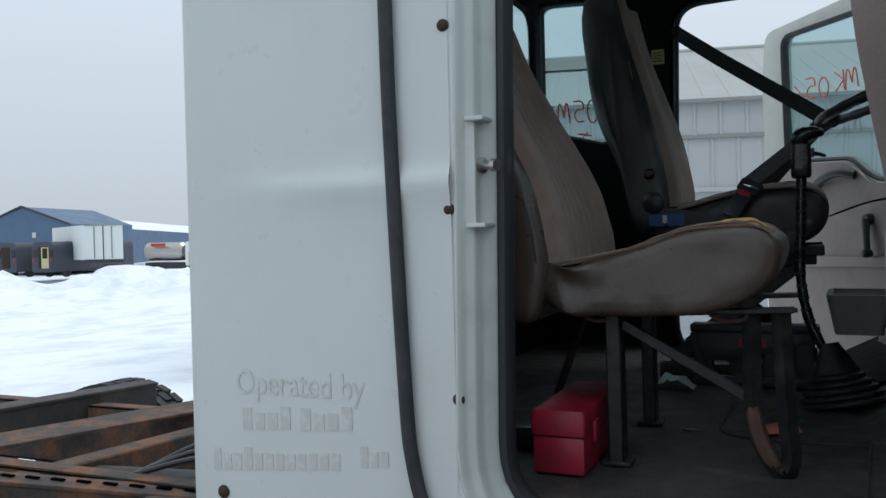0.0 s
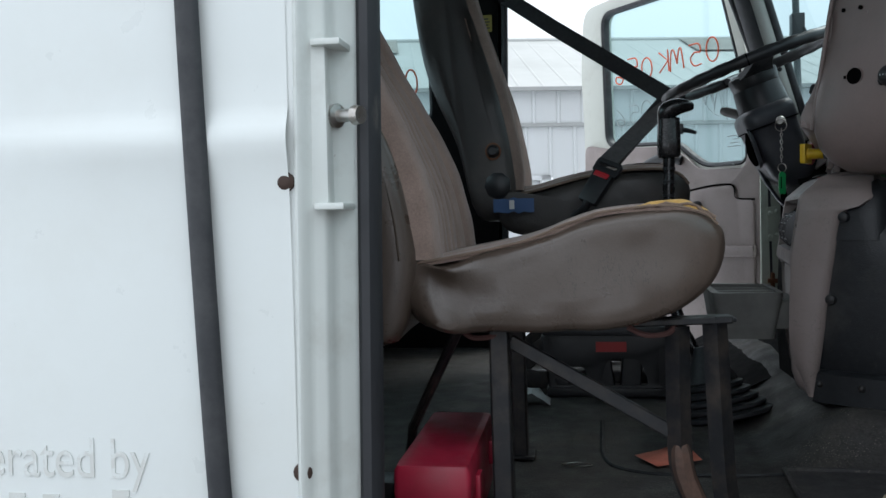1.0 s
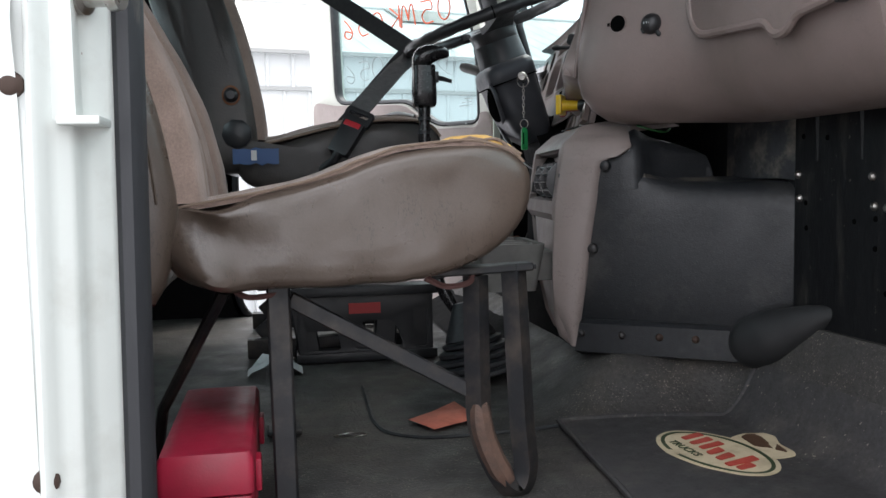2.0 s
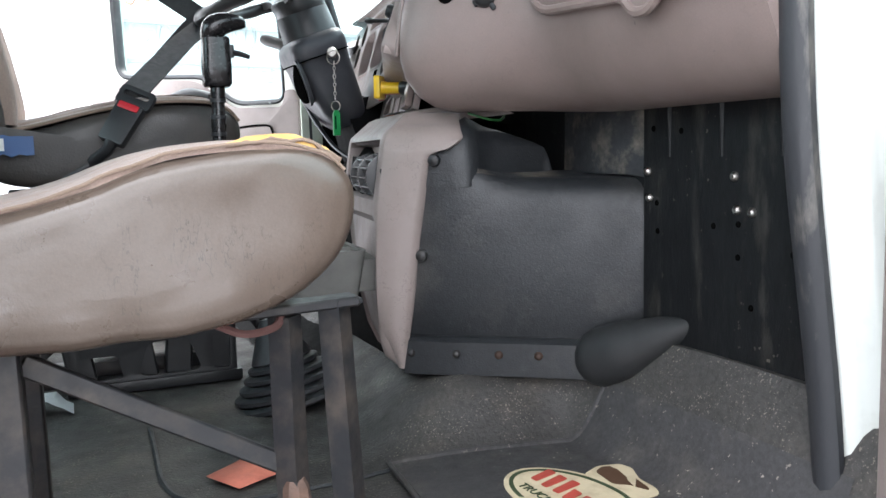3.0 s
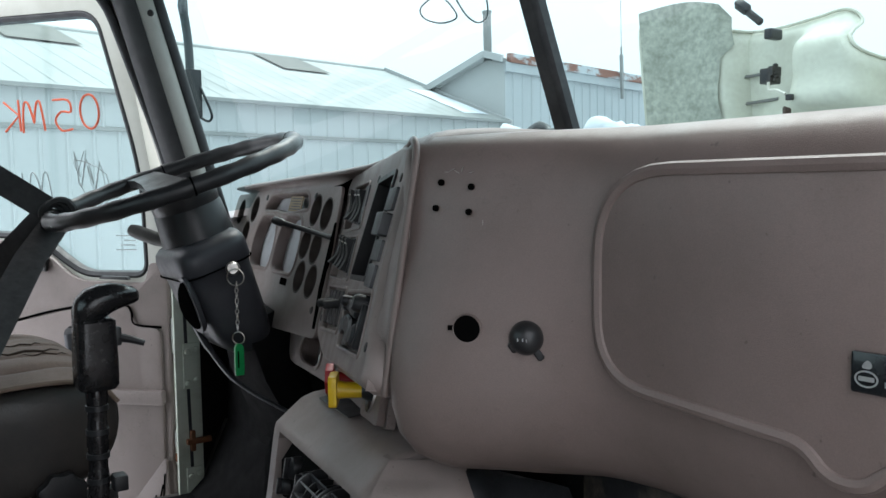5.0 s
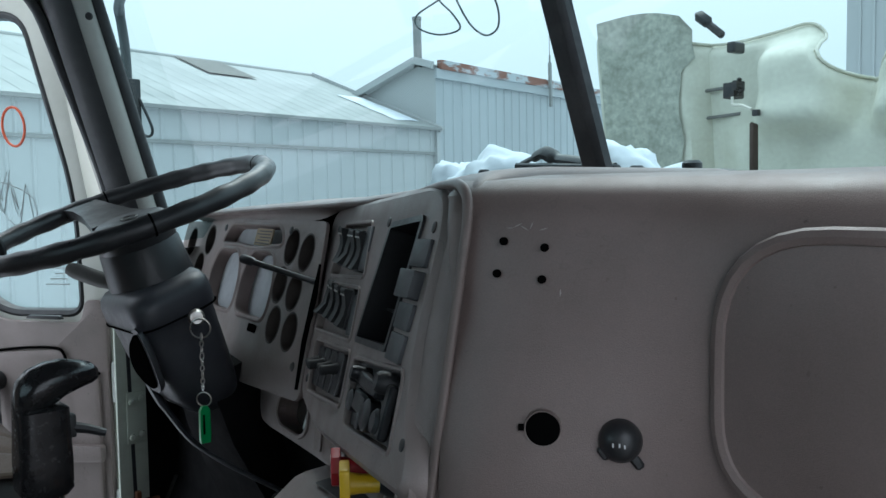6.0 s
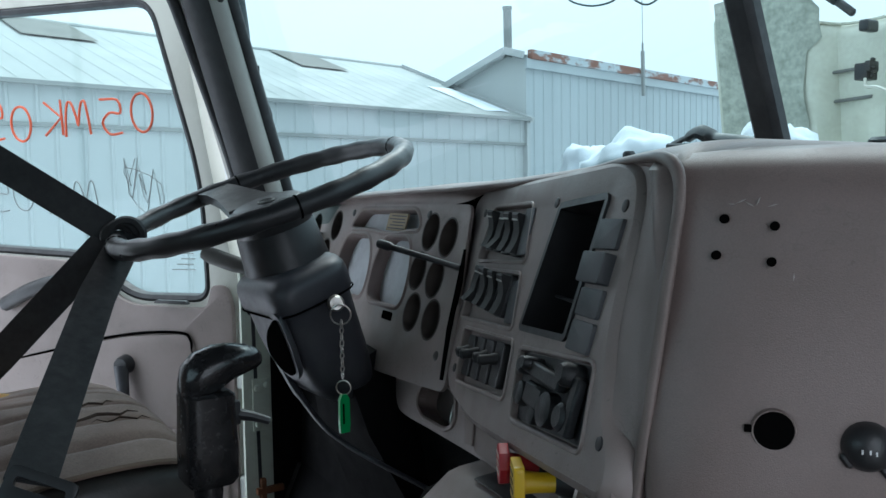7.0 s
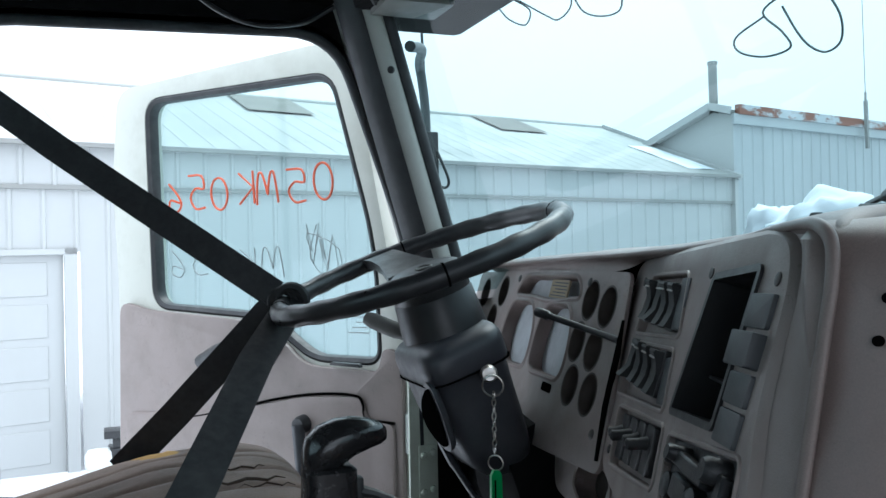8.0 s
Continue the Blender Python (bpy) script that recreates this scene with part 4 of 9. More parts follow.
# padded brow, running out of the passenger housing
WIDE = [(0.040, -0.016), (0.014, -0.010), (0.010, -0.005), (0.012, -0.001), (0.016, 0.004), (0.023, 0.0085), (0.034, 0.0130), (0.050, 0.0165), (0.078, 0.0190), (0.115, 0.0205)]
SLIM = [(0.040, -0.006), (0.008, -0.003), (0.001, 0.0), (-0.001, 0.003), (0.002, 0.006), (0.009, 0.0095), (0.020, 0.0118), (0.034, 0.0130), (0.055, 0.0138), (0.085, 0.0140)]
brow = []
run_ = [g for g in groove if g.z > 0.849 or g.y > 2.13]
for i, p in enumerate(run_):
    t_ = (run_[min(i + 1, len(run_) - 1)] - run_[max(i - 1, 0)]).normalized()
    inn = Vector((t_.y, -t_.x, 0)).normalized()
    inn = inn.lerp(Vector((1, 0, 0)), max(0.0, min(1.0, (2.22 - p.y) / 0.1))).normalized()
    f = max(0.0, min(1.0, (p.y - 2.115) / 0.16))
    f = f * f * (3 - 2 * f)
    back = 0.985 - 0.24 * max(0, (p.y - 2.38) / 0.92) ** 1.5
    ring_ = [p + inn * (a[0] * (1 - f) + b[0] * f) + Vector((0, 0, a[1] * (1 - f) + b[1] * f)) for a, b in zip(WIDE, SLIM)]
    ring_.append(Vector((max(back, p.x + 0.13), max(p.y, ring_[-1].y), ring_[-1].z + 0.006 * f)))
    brow.append(ring_)
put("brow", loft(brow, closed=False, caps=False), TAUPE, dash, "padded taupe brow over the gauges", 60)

# lower dash: cubby, brake valve panel
LOW = frame_of((0.648, 2.663, 0.535), (0.25, 0.968, 0.0), (0.267, -0.07, 0.96)) @ Matrix.Diagonal((1, 1, -1, 1))
LOWER = rounded([(0.205, 0.030), (0.190, 0.0), (0.155, -0.040), (0.10, -0.042), (0.014, -0.036), (-0.16, -0.026), (-0.36, -0.022), (-0.455, -0.022), (-0.43, 0.055), (0.20, 0.055)], [0.02, 0.03, 0.025, 0.04, 0.05, 0.05, 0.05, 0.01, 0.01, 0.01], 5)
CUBBY = rounded([(-0.080, -0.008), (-0.056, -0.020), (0.034, -0.025), (0.068, -0.014), (0.070, 0.010), (0.045, 0.020), (-0.034, 0.034), (-0.066, 0.026)], [0.012, 0.015, 0.02, 0.015, 0.015, 0.02, 0.02, 0.015], 6)
put("lower_panel", face_plate(LOWER, [CUBBY], LOW, 0.012, 0.003), TAUPE_TRIM, dash, "taupe lower panel with cubby")
put("cubby", sweep(CUBBY, [(0, -0.002), (-0.0015, 0.002), (0.001, 0.004), (0.005, 0.003), (0.006, -0.004), (0.002, -0.034), (0.0, -0.034)], LOW), TAUPE, dash)
# cubby back takes the darkened taupe, recess shade put into colour
put("cubby_back", face_plate(CUBBY, [], on(LOW, -0.030), 0.004), SHADED_TAUPE, dash)
put("cubby_ring", sweep(ellipse(-0.066, 0.004, 0.006, 0.016, 16), [(0, 0), (0.0015, 0.002), (0.003, 0)], on(LOW, -0.002)), CHROME, dash)
put("panel_block", face_plate(rounded([(-0.160, -0.016), (-0.135, -0.019), (-0.112, 0.018), (-0.142, 0.026)], 0.005, 5), [], on(LOW, 0.006), 0.008, 0.002), TAUPE, dash)
put("panel_flap", face_plate(rounded([(-0.245, -0.020), (-0.163, -0.022), (-0.138, 0.026), (-0.225, 0.032)], 0.006, 5), [], on(LOW, 0.003), 0.005, 0.001), TAUPE, dash)
put("valve_flange", face_plate(rounded([(-0.452, -0.020), (-0.375, -0.022), (-0.372, 0.05), (-0.43, 0.05)], 0.008, 4), [ellipse(-0.408, 0.014, 0.012, 0.024, 18)], on(LOW, 0.012), 0.010, 0.002), TAUPE, dash)
# black oval painting the shade inside the flange opening
put("flange_dark", face_plate(ellipse(-0.408, 0.014, 0.014, 0.026, 18), [], on(LOW, 0.004), 0.003), SHADE_BLACK, dash)
RED_KNOB = material("red_knob", (0.42, 0.02, 0.03), 0.4, bump=0.1, bump_scale=300)
YELLOW_KNOB = material("yellow_knob", (0.72, 0.47, 0.015), 0.35, bump=0.1, bump_scale=300)
PALE = material("pale_print", (0.62, 0.58, 0.5), 0.5)


def air_valve(at, shape, mat, label):
    base, out = Vector(at), Vector((-0.83, 0.555, 0.045))
    k = thing("brake_valve_knob", label, "control knob", at=base)
    stem_a, stem_b, end = (base + out * d for d in (-0.012, 0.040, 0.050))
    put("collar", lathe(stem_a, base + out * 0.008, [(0, 0.015), (0.6, 0.014), (1, 0.010)], 18), SOFT_BLACK, k)
    put("stem", lathe(base + out * 0.004, stem_b, [(0, 0.0095), (0.7, 0.0105), (1, 0.012)], 18), mat, k)
    w = (stem_b - stem_a).normalized()
    knob_m = frame_of(end, Vector((0, 0, 1)).cross(w), (0, 0, 1))
    pts = ellipse(0, 0, 0.022, 0.022, 8) if shape == 8 else rounded([(-0.020, -0.020), (0.020, -0.020), (0.020, 0.020), (-0.020, 0.020)], 0.005)
    if (knob_m.to_3x3() @ Vector((0, 0, 1))).dot(w) < 0:
        knob_m = knob_m @ Matrix.Diagonal((1, 1, -1, 1))
    put("knob", plate(pts, [], knob_m, 0.011, 0.002), mat, k)
    for i in range(3):
        put("print_bar", box((-0.012 + 0.003 * (i % 2), 0.009 - 0.009 * i, 0), (0.012 - 0.004 * (i % 2), 0.012 - 0.009 * i, 0.0006), 0, 1, knob_m), PALE if shape == 8 else SOFT_BLACK, k)


air_valve((0.557, 2.326, 0.555), 8, RED_KNOB, "red octagonal air brake knob on the dashboard")
air_valve((0.537, 2.279, 0.553), 4, YELLOW_KNOB, "yellow square parking brake knob on the dashboard")
put("valve_ring", sweep(ellipse(-0.408, 0.014, 0.012, 0.024, 18), [(0, 0), (0.002, 0.003), (0.004, -0.004)], on(LOW, 0.012)), CHROME, dash)

# ---- engine tunnel and console ----
tunnel = thing("engine_tunnel", "charcoal moulded engine tunnel cover, scuffed and dusty", "engine cover", at=(0.6, 2.1, 0.1))
T_LOW = [(0.440, 2.142), (0.464, 2.122), (0.485, 2.105), (0.507, 2.087), (0.535, 2.067), (0.565, 2.046), (0.60, 2.022), (0.64, 1.992), (0.675, 1.965), (0.705, 1.940), (0.728, 1.921), (0.748, 1.904), (0.768, 1.889)]
DUSTY = material("dusty_charcoal", (0.026, 0.028, 0.031), 0.6, bump=0.25, bump_scale=300, stain=(0.30, 0.26, 0.20), stain_scale=12, stain_amount=0.6, stain_lo=0.48, stain_hi=0.74, grain=0.2, grain_scale=90, spec=0.3)


def ledge_open(x):
    """0 where the side runs straight up into the upper cover, 1 where the ledge lies between them."""
    w = max(0.0, min(1.0, (x - 0.545) / 0.06))
    return w * w * (3 - 2 * w)


sections = []
for z, push in ((0.135, 0.016), (0.150, 0.012), (0.20, 0.004), (0.26, 0.0), (0.32, 0.0), (0.345, 0.001), (0.362, 0.004), (0.376, 0.010), (0.387, 0.018), (0.394, 0.028), (0.397, 0.040)):
    sections.append([(x + push * 0.6 * (ledge_open(x) if z > 0.3 else 1), y + push * 0.8 * (ledge_open(x) if z > 0.3 else 1) + 0.0015 * noise.noise((x * 9, z * 9, 3)), z + 0.012 * (1 - ledge_open(x)) * max(0.0, (z - 0.36) / 0.04)) for x, y in T_LOW])
put("tunnel_side", loft(sections, closed=False, caps=False), DARK_TUNNEL, tunnel, smooth=70)
ledge = [sections[-1]]
for f, z in ((0.3, 0.399), (0.7, 0.402), (1.0, 0.405)):
    ledge.append([(x + 0.024 * ledge_open(x), y + 0.003 + ledge_open(x) * ((0.029) * (1 - f) + (max(2.088, y + 0.032) - y - 0.003) * f), z + 0.010 * (1 - ledge_open(x)) + 0.002 * noise.noise((x * 30, f * 5, 1))) for x, y in T_LOW])
put("tunnel_ledge", loft(ledge, closed=False, caps=False), DUSTY, tunnel, "dusty ledge of the tunnel cover")


def tunnel_y(x):
    for a, b in zip(T_LOW, T_LOW[1:]):
        if x <= b[0]:
            return a[1] + (b[1] - a[1]) * (x - a[0]) / (b[0] - a[0])
    return T_LOW[-1][1]


upper = []
for x, top in ((0.47, 0.440), (0.50, 0.452), (0.53, 0.470), (0.548, 0.485), (0.565, 0.494), (0.58, 0.488), (0.60, 0.480), (0.62, 0.473), (0.64, 0.466), (0.68, 0.452), (0.700, 0.443), (0.709, 0.425), (0.716, 0.402)):
    w = ledge_open(x)
    y = tunnel_y(x) * (1 - w) + 2.084 * w
    lean = 0.045 * min(1, max(0, (0.66 - x) / 0.1))
    upper.append([(x, y - 0.002, 0.385), (x, y + 0.001, min(0.42, top)), (x, y + lean * 0.15, min(0.445, top)), (x + 0.002, y + lean * 0.5, min(0.47, top)), (x + 0.004, y + lean, top), (x + 0.014, y + lean + 0.03, top - 0.012)])
put("tunnel_upper", loft(upper, closed=False, caps=False), DARK_TUNNEL, tunnel, "black upper cover panel", 70)
put("tunnel_riser", loft([[(0.767, 1.895, 0.395), (0.752, 1.925, 0.40), (0.745, 1.98, 0.40), (0.752, 2.06, 0.40), (0.765, 2.12, 0.40)], [(0.767, 1.90, 0.60), (0.755, 1.93, 0.60), (0.75, 1.98, 0.60), (0.755, 2.06, 0.60), (0.768, 2.12, 0.60)]], closed=False, caps=False), DUSTY, tunnel, "scuffed vertical plate behind the ledge")
rail = put("tunnel_rail", loft([[(x - 0.003, y - 0.004, 0.088) for x, y in T_LOW[1:10]], [(x - 0.003, y - 0.004, 0.100) for x, y in T_LOW[1:10]], [(x - 0.003, y - 0.004, 0.140) for x, y in T_LOW[1:10]], [(x + 0.003, y + 0.003, 0.147) for x, y in T_LOW[1:10]], [(x + 0.010, y + 0.014, 0.147) for x, y in T_LOW[1:10]]], closed=False, caps=False), DARK_TUNNEL, tunnel, "black rail along the floor")
put("rail_foot", loft([[(x - 0.003, y - 0.004, 0.088) for x, y in T_LOW[1:10]], [(x + 0.03, y + 0.04, 0.07) for x, y in T_LOW[1:10]]], closed=False, caps=False), DARK_METAL, tunnel)
RUST = bpy.data.materials["rust"]
for x, y, m_ in ((0.472, 2.112, DARK_METAL), (0.531, 2.066, DARK_METAL), (0.586, 2.028, RUSTY_SCREW), (0.636, 1.991, RUSTY_SCREW)):
    d = Vector((-0.58, -0.81, 0))
    put("rail_screw", lathe(Vector((x, y, 0.122)) + d * 0.002, Vector((x, y, 0.122)) + d * 0.008, [(0, 0.007), (0.6, 0.006), (1, 0.003)], 10), m_, rail)
duct = smooth_path([(0.705, 1.965, 0.112), (0.715, 1.930, 0.124), (0.731, 1.885, 0.143), (0.748, 1.835, 0.170), (0.770, 1.765, 0.205)], 5)
put("floor_duct", tube(duct, [0.022, 0.032, 0.038, 0.042, 0.045] + [0.047 - 0.0003 * k for k in range(5)] + [0.045 - 0.003 * k for k in range(5)] + [0.030 - 0.005 * k for k in range(5)] + [0.008], 20), MATT, tunnel, "black moulded duct along the floor")
put("loose_wire", tube(smooth_path([(0.575, 2.10, 0.50), (0.60, 2.095, 0.492), (0.63, 2.10, 0.488), (0.65, 2.12, 0.495)], 5), 0.002, 6), material("green_wire", (0.02, 0.12, 0.03), 0.5), tunnel)

tunnel_back = [[(x, y, z) for x, z in ((0.50, 0.0), (0.49, 0.20), (0.50, 0.42), (0.54, 0.475), (0.62, 0.49), (0.77, 0.49))] for y in (2.17, 2.40, 2.50, 2.53)]
tunnel_back.append([(x + 0.03, 2.55, z * 0.95) for x, y, z in tunnel_back[-1]])
tunnel_back.append([(0.77, 2.56, z * 0.9) for x, y, z in tunnel_back[-1]])
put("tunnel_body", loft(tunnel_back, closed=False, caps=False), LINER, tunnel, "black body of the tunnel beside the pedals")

console = thing("console", "taupe centre console with round air vents on the engine tunnel", "console", at=(0.5, 2.3, 0.1))
# corner edge of the pod (x, z), front running from it along FRONT_D
FRONT_D = Vector((0.155, 0.988, 0))
CORNER = [(0.096, 0.458, 0.06), (0.112, 0.440, 0.10), (0.14, 0.431, 0.15), (0.20, 0.427, 0.22), (0.28, 0.428, 0.29), (0.325, 0.430, 0.33), (0.340, 0.430, 0.345), (0.352, 0.431, 0.35), (0.364, 0.433, 0.35), (0.374, 0.435, 0.35), (0.440, 0.445, 0.35), (0.452, 0.447, 0.35), (0.462, 0.449, 0.35), (0.470, 0.452, 0.35), (0.476, 0.459, 0.348), (0.487, 0.472, 0.345), (0.502, 0.490, 0.34), (0.507, 0.503, 0.335), (0.514, 0.56, 0.32), (0.522, 0.64, 0.30)]
body = []
for z, x, wl in CORNER:
    row = [(x + 0.030, 2.118, z), (x + 0.010, 2.132, z), (x + 0.002, 2.142, z), (x + 0.001, 2.150, z)] if z < 0.465 else [(x + 0.032, 2.125, z - 0.022), (x + 0.016, 2.138, z - 0.011), (x + 0.006, 2.147, z - 0.003), (x + 0.002, 2.152, z)]
    for g in (0.012, 0.03, 0.055, 0.064, 0.3, 0.6, 0.9, 0.925, 0.96, 1.0):
        p = Vector((x, 2.153, z)) + FRONT_D * wl * g
        if 0.37 < z < 0.455 and 0.06 < g < 0.91:
            p.x += 0.034
        if z < 0.335:
            p.x += 0.016 * min(1, g / 0.05) * (1 if z < 0.33 else 0.5)
        row.append(tuple(p))
    end = Vector((x, 2.153, z)) + FRONT_D * wl
    row += [(end.x + 0.012, end.y + 0.010, z), (end.x + 0.06, end.y + 0.014, z), (end.x + 0.16, end.y + 0.012, z)]
    body.append(row)
put("console_body", loft(body, closed=False, caps=False), TAUPE_TRIM, console)
RIGHT = [(0.568, 2.118, 0.500), (0.560, 2.096, 0.484), (0.554, 2.079, 0.470), (0.549, 2.070, 0.458), (0.530, 2.072, 0.445), (0.503, 2.087, 0.430), (0.494, 2.094, 0.36), (0.484, 2.102, 0.278), (0.474, 2.110, 0.18), (0.463, 2.119, 0.096)]
CREST = [(0.490, 2.153, 0.503), (0.473, 2.147, 0.488), (0.457, 2.140, 0.475), (0.450, 2.139, 0.460), (0.447, 2.139, 0.447), (0.445, 2.139, 0.432), (0.434, 2.138, 0.36), (0.429, 2.138, 0.278), (0.430, 2.138, 0.18), (0.460, 2.140, 0.096)]
RIGHT, CREST = smooth_path(RIGHT, 5), smooth_path(CREST, 5)
cols = []
for f in (0.0, 0.02, 0.2, 0.4, 0.6, 0.8, 0.92, 1.0):
    cols.append([Vector(a).lerp(Vector(b), f) + Vector((-0.617, -0.787, 0)) * (0.001 + (0.003 if f > 0.01 else -0.006) + 0.007 * math.sin(math.pi * min(1, f)) * (1 if i > 6 else 0.3)) for i, (a, b) in enumerate(zip(RIGHT, CREST))])
put("side_trim", loft(cols, closed=False, caps=False), TAUPE_TRIM, console, smooth=75)
put("top_cover", loft([[RIGHT[0], CREST[0], (0.49, 2.17, 0.503)], [(0.62, 2.13, 0.512), (0.56, 2.16, 0.512), (0.56, 2.18, 0.513)], [(0.70, 2.15, 0.52), (0.64, 2.17, 0.52), (0.64, 2.19, 0.521)]], closed=False, caps=False), TAUPE_TRIM, console)
for p in ((0.507, 2.083, 0.427), (0.489, 2.099, 0.278)):
    d = Vector((-0.617, -0.787, 0))
    put("screw_well", lathe(Vector(p) + d * -0.002, Vector(p) + d * 0.006, [(0, 0.0100), (0.7, 0.0095), (1, 0.0085)], 18), DARK_TUNNEL, console)
    put("console_screw", lathe(Vector(p) + d * 0.004, Vector(p) + d * 0.0085, [(0, 0.0085), (0.6, 0.0075), (1, 0.004)], 14), DARK_METAL, console)
# vent pocket: x towards the driver, y up, z to the rear
VENT = frame_of((0.451, 2.153, 0.408), FRONT_D, (0.17, -0.02, 0.985)) @ Matrix.Diagonal((1, 1, -1, 1))
for u0, u1 in ((0.030, 0.112), (0.119, 0.196)):
    v_ob = put("air_vent", lathe(VENT @ Vector((u0, -0.004, -0.014)), VENT @ Vector((u1, -0.004, -0.014)), [(0, 0.024), (1, 0.024)], 20), SHADE_BLACK, console, "black round louvred air vent")
    for a, b in ((u0 - 0.001, u0 + 0.005), (u1 - 0.005, u1 + 0.001)):
        put("vent_cheek", lathe(VENT @ Vector((a, -0.004, -0.014)), VENT @ Vector((b, -0.004, -0.014)), [(0, 0.036), (0.15, 0.039), (0.85, 0.039), (1, 0.036)], 28), SOFT_BLACK, v_ob)
    for k in range(6):
        an = radians(-62 + 25 * k)
        c, s = math.cos(an), math.sin(an)
        put("vent_slat", loft([[VENT @ Vector((u, -0.004 + r * s + h * c, -0.014 + r * c - h * s)) for r, h in ((0.022, -0.0015), (0.038, -0.0012), (0.038, 0.0012), (0.022, 0.0015))] for u in (u0 + 0.004, u1 - 0.004)]), BUTTON, v_ob)
    for k in range(2):
        uu = u0 + (u1 - u0) * (k + 1) / 3
        put("vent_blade", lathe(VENT @ Vector((uu - 0.001, -0.004, -0.014)), VENT @ Vector((uu + 0.001, -0.004, -0.014)), [(0, 0.033), (1, 0.033)], 20), SOFT_BLACK, v_ob)
put("vent_surround", sweep(rounded([(0.014, -0.043), (0.326, -0.043), (0.326, 0.050), (0.014, 0.050)], 0.012, 5), [(0.0, -0.006), (0.0, 0.001), (0.002, 0.0035), (0.006, 0.004), (0.010, 0.0025), (0.013, -0.003)], VENT), TAUPE_TRIM, console, "rounded taupe vent surround")
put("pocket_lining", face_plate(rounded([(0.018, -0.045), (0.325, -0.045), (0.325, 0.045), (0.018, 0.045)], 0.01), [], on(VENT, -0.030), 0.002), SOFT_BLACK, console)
for u, v, r in ((0.225, -0.004, 0.028), (0.278, 0.012, 0.018), (0.30, -0.020, 0.014)):
    kn = put("heater_knob", lathe(VENT @ Vector((u, v, -0.030)), VENT @ Vector((u, v, 0.006)), [(0, r), (0.7, r * 0.92), (0.9, r * 0.85), (1, r * 0.6)], 20), SOFT_BLACK, console, "black round control knob")
    put("knob_wing", beam(VENT @ Vector((u, v - r * 0.8, 0.006)), VENT @ Vector((u, v + r * 0.8, 0.006)), 0.005, 0.012, 0.001), SOFT_BLACK, kn)
SM = frame_of((0.527, 2.315, 0.5115), (0.155, 0.988, 0.0), (0.985, -0.155, 0.10))
sticker = put("warning_sticker", face_plate(rounded([(0.0, 0.0), (0.125, 0.0), (0.125, 0.055), (0.0, 0.055)], 0.004), [], on(SM, 0.0008), 0.001), SOFT_BLACK, console, "dark warning sticker with faded print")
for k in range(4):
    put("print_bar", box((0.045 + 0.016 * k, 0.034 - 0.004 * (k % 2), 0.001), (0.057 + 0.016 * k, 0.044, 0.0018), 0, 1, SM), PALE, sticker)
put("print_bar", box((0.088, 0.008, 0.001), (0.113, 0.022, 0.0018), 0, 1, SM), material("orange_print", (0.6, 0.16, 0.08), 0.5), sticker)
for k in range(5):
    put("print_bar", box((0.012 + 0.004 * (k % 2), 0.008 + 0.008 * k, 0.001), (0.036, 0.0105 + 0.008 * k, 0.0016), 0, 1, SM), PILLAR_TRIM, sticker)
bins = thing("cup_bin", "grey plastic bin tray under the console", "storage bin", at=(0.37, 2.25, 0.19))
BIN = rounded([(0.30, 2.19), (0.425, 2.185), (0.44, 2.40), (0.31, 2.42)], 0.02, 5)
put("bin_wall", loft([[(x + 0.012 * (0.37 - x) / 0.06, y + 0.01, 0.192) for x, y in BIN], [(x, y, 0.26) for x, y in BIN], [(x - 0.004 * (0.37 - x) / 0.06, y - 0.003, 0.283) for x, y in BIN], [(x + 0.008 * (0.37 - x) / 0.06, y + 0.004, 0.284) for x, y in BIN], [(x + 0.01 * (0.37 - x) / 0.06, y + 0.006, 0.215) for x, y in BIN]]), PILLAR_TRIM, bins)
put("bin_rib", join(box((0.31, 2.255, 0.262), (0.43, 2.262, 0.282), 0.001), box((0.31, 2.32, 0.262), (0.43, 2.327, 0.282), 0.001)), PILLAR_TRIM, bins)
put("bin_bracket", box((0.40, 2.21, 0.21), (0.50, 2.38, 0.265), 0.005), PILLAR_TRIM, bins)


# ---- seats ----
def spread(profile, ys, crown=0.0, rise=0.02):
    """Rings of a cushion: side profile (x, z) set across ys, drawn in at both ends."""
    cx = sum(p[0] for p in profile) / len(profile)
    cz = sum(p[1] for p in profile) / len(profile)
    out = []
    for f, k in ys:
        out.append([(cx + (x - cx) * k, f, cz + (z - cz) * k + (crown if z > cz else 0) * (1 - abs(2 * (f - ys[0][0]) / (ys[-1][0] - ys[0][0]) - 1) ** 2.5)) for x, z in profile])
    return out


def dense(profile, n=4):
    """A closed profile rounded by a smooth curve through its points."""
    p = [Vector((a, b, 0)) for a, b in profile]
    q = smooth_path([p[-1]] + p + [p[0], p[1]], n)
    return [(v.x, v.y) for v in q[n:-(n + 1)]]


seat = thing("passenger_seat", "worn brown vinyl seat on steel stand, cushion torn to foam", "truck seat", at=(0.02, 1.82, 0.0))
S0, S1 = 1.585, 2.075
CUSH = dense([(-0.205, 0.372), (-0.185, 0.302), (-0.12, 0.287), (0.0, 0.287), (0.09, 0.292), (0.16, 0.312), (0.206, 0.348), (0.224, 0.392), (0.214, 0.428), (0.165, 0.446), (0.06, 0.438), (-0.015, 0.412), (-0.125, 0.386)], 4)
EDGE = ((-0.004, 0.45), (-0.003, 0.70), (0.0, 0.86), (0.005, 0.94), (0.013, 0.98), (0.030, 1.0), (0.10, 1.0))
ys = [(S0 + d, k) for d, k in EDGE] + [((S0 + S1) / 2, 1.0)] + [(S1 - d, k) for d, k in EDGE[::-1]]
